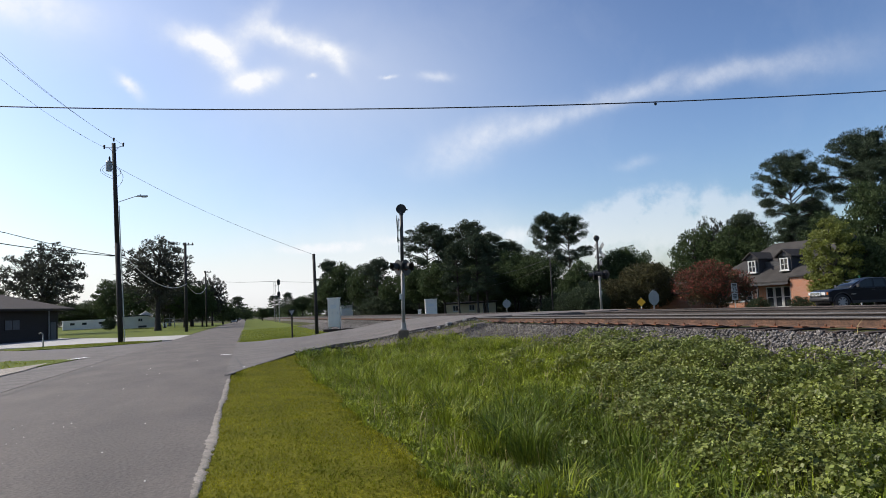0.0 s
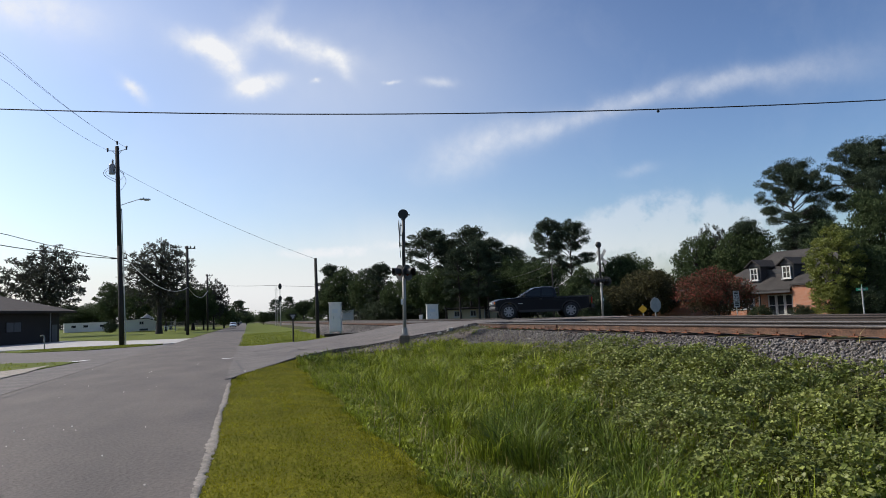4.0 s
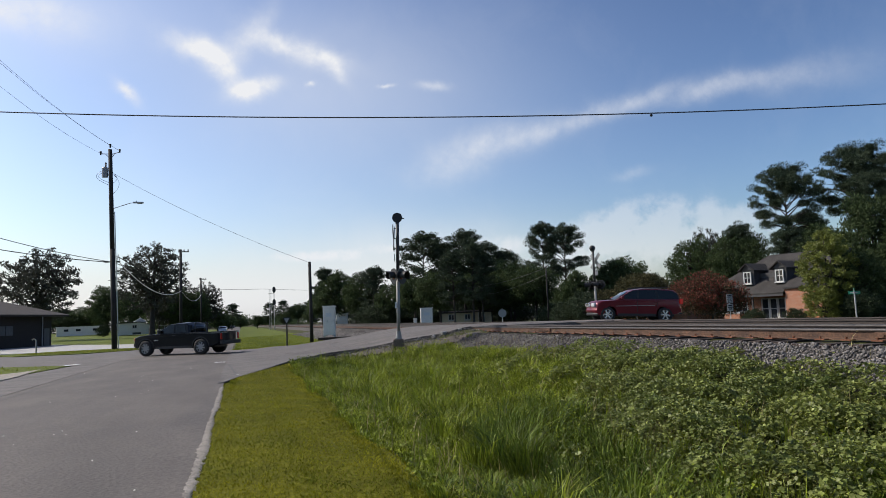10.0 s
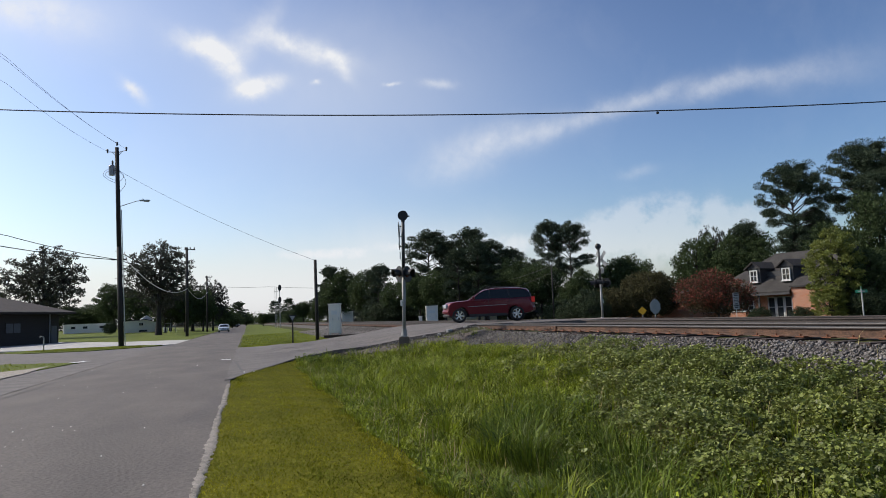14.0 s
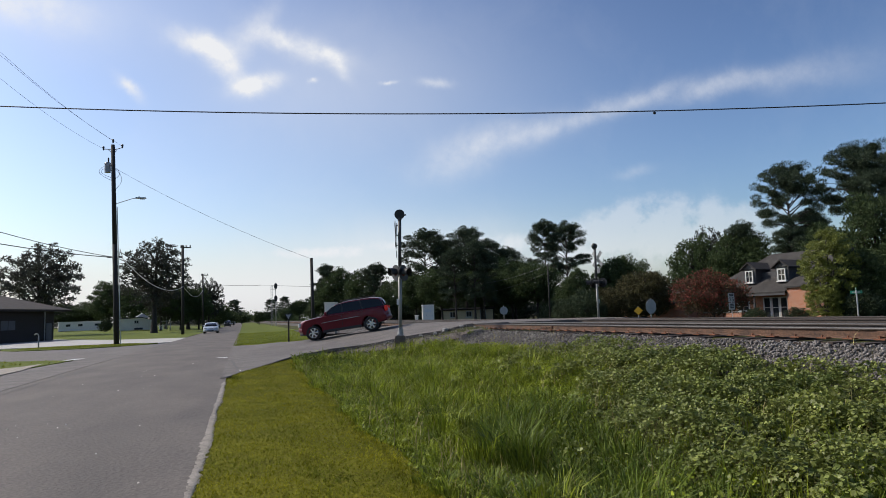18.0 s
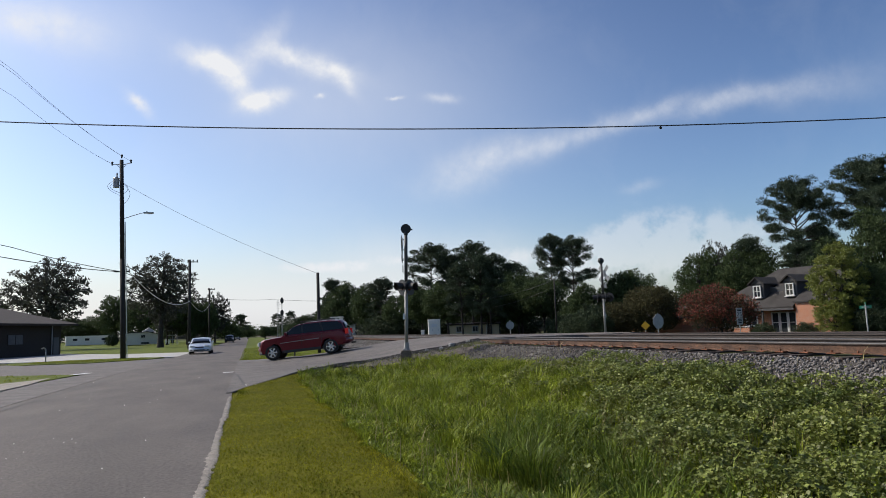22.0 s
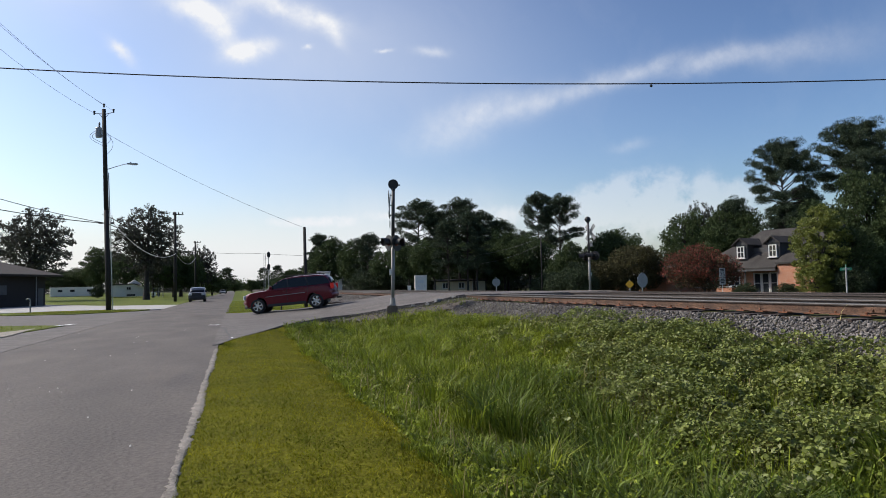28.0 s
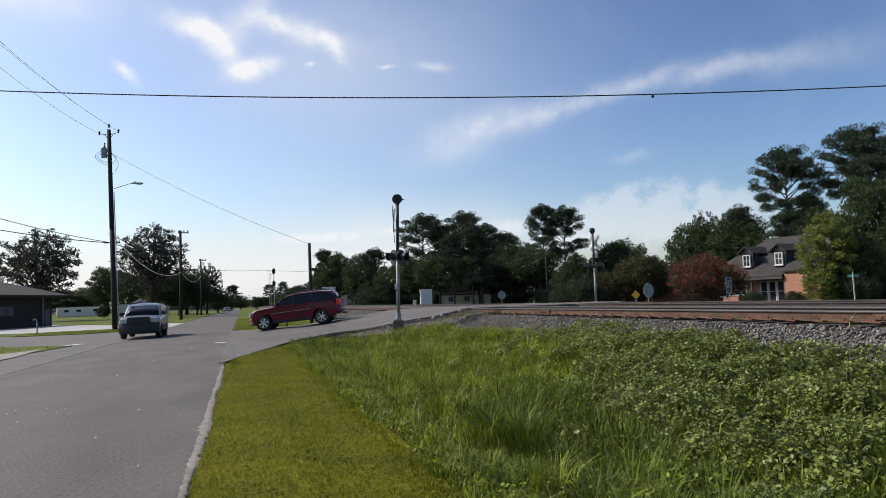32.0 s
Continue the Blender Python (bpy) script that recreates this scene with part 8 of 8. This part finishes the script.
def dark_building():
    """Low dark brick building; local x runs along the road-side wall, which faces local -y."""
    h = empty("building", pose(-20.9, 87.1, -0.02, 0, 0, 71), "low dark brick building with brown hip roof", "building")
    L_, D_ = 26.0, 15.0
    bm = bmesh.new()
    box(bm, L_, D_, 3.5, (-L_ / 2, D_ / 2, 1.75))
    part("wall", bm, "darkbrick", h)
    bm = bmesh.new()
    o = 1.3
    e = [(-L_ - o, -o), (o, -o), (o, D_ + o), (-L_ - o, D_ + o)]
    low = [bm.verts.new((x, y, 3.30)) for x, y in e]
    edge_ = [bm.verts.new((x, y, 3.50)) for x, y in e]
    r0, r1 = bm.verts.new((-L_ + 7.5, D_ / 2, 6.5)), bm.verts.new((-7.5, D_ / 2, 6.5))
    bm.faces.new(low)
    for i in range(4):
        bm.faces.new((low[i], low[(i + 1) % 4], edge_[(i + 1) % 4], edge_[i]))
    bm.faces.new((edge_[0], edge_[1], r1, r0)), bm.faces.new((edge_[1], edge_[2], r1))
    bm.faces.new((edge_[2], edge_[3], r0, r1)), bm.faces.new((edge_[3], edge_[0], r0))
    part("roof", bm, "brownroof", h, "brown shingle hip roof")
    bm = bmesh.new()
    box(bm, 2.3, 0.08, 1.05, (-7.7, -0.02, 1.85), 0.02)
    part("window", bm, "dullpanel", h, "dull grey window panel")
    bm = bmesh.new()
    for k in (-1.15, 0.0, 1.15):
        box(bm, 0.07, 0.1, 1.05, (-7.7 + k, -0.03, 1.85))
    for k in (-0.52, 0.52):
        box(bm, 2.23, 0.1, 0.06, (-7.7, -0.035, 1.85 + k))
    part("window_frame", bm, "brownroof", h)
    bm = bmesh.new()
    box(bm, 0.95, 0.08, 2.0, (-0.9, -0.02, 1.0), 0.01)
    part("door", bm, "dullpanel", h, "dull grey door")
    bm = bmesh.new()
    rod(bm, (-1.8, -0.12, 0), (-1.8, -0.12, 3.3), 0.06, 0.06, 8)
    part("downpipe", bm, "porcelain", h)
    return h


dark_building()
# ---- what moves ----
LANE = math.atan(SKEW)


def ramp_pose(x_front, fw, rw, radius):
    """The pose of a westbound vehicle on the crossing road, from the x of its front axle."""
    c = math.cos(LANE)
    x_front = x_front + 0.21          # the keys follow the wheel on the south side
    base = fw - rw
    xr = x_front + base * c
    zf, zr = float(cross_height(x_front)) + 0.03, float(cross_height(xr)) + 0.03
    line = lambda x: 35.85 - SKEW * x + 1.9 * float(smooth(-1.0, -8.0, x))
    fx, fy, rx, ry = x_front, line(x_front), xr, line(xr)
    yaw = math.degrees(math.atan2(fy - ry, fx - rx))
    pitch = math.degrees(math.atan2(zf - zr, base))
    k = fw / base
    o = Vector((fx + (rx - fx) * k, fy + (ry - fy) * k, zf + (zr - zf) * k))
    return Matrix.Translation(o) @ Matrix.Rotation(radians(yaw), 4, "Z") @ Matrix.Rotation(radians(-pitch), 4, "Y")


def glide(keys, step=0.1, end=32.0):
    """Positions every step by monotone cubic interpolation of (seconds, value) keys."""
    ts = np.array([k[0] for k in keys], float)
    vs = np.array([k[1] for k in keys], float)
    d = np.diff(vs) / np.diff(ts)
    m = np.concatenate([[d[0]], np.where(d[:-1] * d[1:] > 0, 2 * d[:-1] * d[1:] / (d[:-1] + d[1:] + 1e-9), 0), [d[-1]]])
    out = []
    for t in np.arange(0, end + 1e-6, step):
        i = min(max(np.searchsorted(ts, t) - 1, 0), len(ts) - 2)
        h = ts[i + 1] - ts[i]
        s = min(max((t - ts[i]) / h, 0), 1)
        v = (2 * s ** 3 - 3 * s ** 2 + 1) * vs[i] + (s ** 3 - 2 * s ** 2 + s) * h * m[i] + (-2 * s ** 3 + 3 * s ** 2) * vs[i + 1] + (s ** 3 - s ** 2) * h * m[i + 1]
        out.append((round(float(t), 3), float(v)))
    return out


def roll_wheels(wheels, travel, radius):
    """Spin the wheels with the distance gone: rows closer than a quarter turn; none while standing."""
    spun, rows_ = travel[0][1], [(travel[0][0], 0.0)]
    for (t, s), (t2, s2) in zip(travel, travel[1:]):
        if abs(s2 - rows_[-1][1]) / radius > radians(62) or t2 == travel[-1][0] or abs(s2 - s) < 1e-4 < abs(s - rows_[-1][1]):
            rows_.append((t2, s2))
    for w in wheels:
        m = w.matrix_basis.translation.copy()
        walk(w, [(t, Matrix.Translation(m) @ Matrix.Rotation((s - spun) / radius, 4, "Y")) for t, s in rows_])


def thin(rows_):
    """Drop rows inside a stretch that stands still."""
    out = [rows_[0]]
    for a, b, c in zip(rows_, rows_[1:], rows_[2:]):
        if ((a[1].translation - b[1].translation).length > 1e-4 or (c[1].translation - b[1].translation).length > 1e-4):
            out.append(b)
    return out + [rows_[-1]]


TRUCK_X = [(0, 28.8), (0.5, 25.6), (1, 22.95), (1.5, 20.75), (2, 18.75), (3, 15.5), (3.5, 14.05), (4.5, 11.1), (5.5, 8.67), (6, 7.5), (7, 5.32), (8, 2.59), (8.5, 0.85), (9, -0.96), (10, -4.58), (10.5, -6.85), (11, -9.38), (12, -15.1), (14, -24), (17, -36), (20, -46), (32, -46.01)]
SUV_X = [(0, 62), (4, 44), (7, 30.0), (8, 25.1), (9, 21.1), (10, 17.6), (11, 14.9), (12, 12.8), (13, 11.45), (14.5, 9.5), (16.5, 6.0), (17, 5.0), (18, 3.4), (19, 2.45), (20, 2.0), (21, 1.46), (22, 1.14), (23, 1.09), (32, 1.089)]
# the sedan: down the west lane, then round to its right into the side street (seconds, x, y, heading)
SEDAN = [(0, -3.9, 222, -90), (1, -3.9, 212, -90), (6, -3.9, 180, -90), (10.5, -3.9, 148, -90), (13, -3.9, 129, -90), (14.5, -3.9, 119, -90), (16.5, -3.9, 101.7, -90), (18, -3.9, 90.5, -90), (19, -3.9, 82.4, -90), (20, -3.9, 74, -90), (22, -3.9, 60.5, -90), (23, -4.1, 55.2, -91), (23.5, -4.25, 52.7, -93), (24, -4.5, 50.3, -96), (24.5, -5.0, 47.9, -103), (25, -5.85, 46.4, -113), (25.5, -7.3, 45.5, -133), (26, -9.3, 45.1, -157), (26.5, -11.6, 45.2, -179), (27, -14.2, 45.9, -193), (28, -20.0, 47.8, -198), (30, -32, 51.0, -197), (32, -46, 54.5, -196)]
VAN_Y = [(0, 340), (13, 248), (17, 208), (19, 192), (20, 182), (22, 158), (25, 120), (25.5, 114), (28, 83), (29, 71), (30, 59.5), (31, 48.2), (32, 36.6)]


def motions():
    car, wheels = BLACK_TRUCK
    path = glide(TRUCK_X)
    walk(car, thin([(t, ramp_pose(x, 1.62, -1.50, 0.385)) for t, x in path]))
    roll_wheels(wheels, [(t, -x / math.cos(LANE)) for t, x in path], 0.385)
    car, wheels = RED_SUV
    path = glide(SUV_X)
    walk(car, thin([(t, ramp_pose(x, 1.45, -1.45, 0.37)) for t, x in path]))
    roll_wheels(wheels, [(t, -x / math.cos(LANE)) for t, x in path], 0.37)
    car, wheels = WHITE_SEDAN
    xs_, ys_, hs_ = (glide([(k[0], k[c]) for k in SEDAN]) for c in (1, 2, 3))
    walk(car, [(x[0], pose(x[1], y[1], 0.04, 0, 0, h[1])) for x, y, h in zip(xs_, ys_, hs_)])
    gone, run = 0.0, [(0.0, 0.0)]
    for k in range(1, len(xs_)):
        gone += math.hypot(xs_[k][1] - xs_[k - 1][1], ys_[k][1] - ys_[k - 1][1])
        run.append((xs_[k][0], gone))
    roll_wheels(wheels, run, 0.315)
    car, wheels = SILVER_VAN
    path = glide(VAN_Y)
    walk(car, [(t, pose(-4.25 - 0.4 * max(0.0, (60 - y) / 24), y, 0.05, 0, 0, -90)) for t, y in path])
    roll_wheels(wheels, [(t, -y) for t, y in path], 0.35)
    car, wheels = FAR_CAR
    path = glide([(0, 420), (12, 330), (20, 262), (25, 232), (32, 195)], 0.5)
    walk(car, [(t, pose(-3.9, y, 0.05, 0, 0, -90)) for t, y in path])
    walk(TRAIN, [(0, pose(9.885, 800, RAIL_TOP, 0, 0, -90)), (16, pose(9.885, 660, RAIL_TOP, 0, 0, -90)), (32, pose(9.885, 530, RAIL_TOP, 0, 0, -90))])


motions()
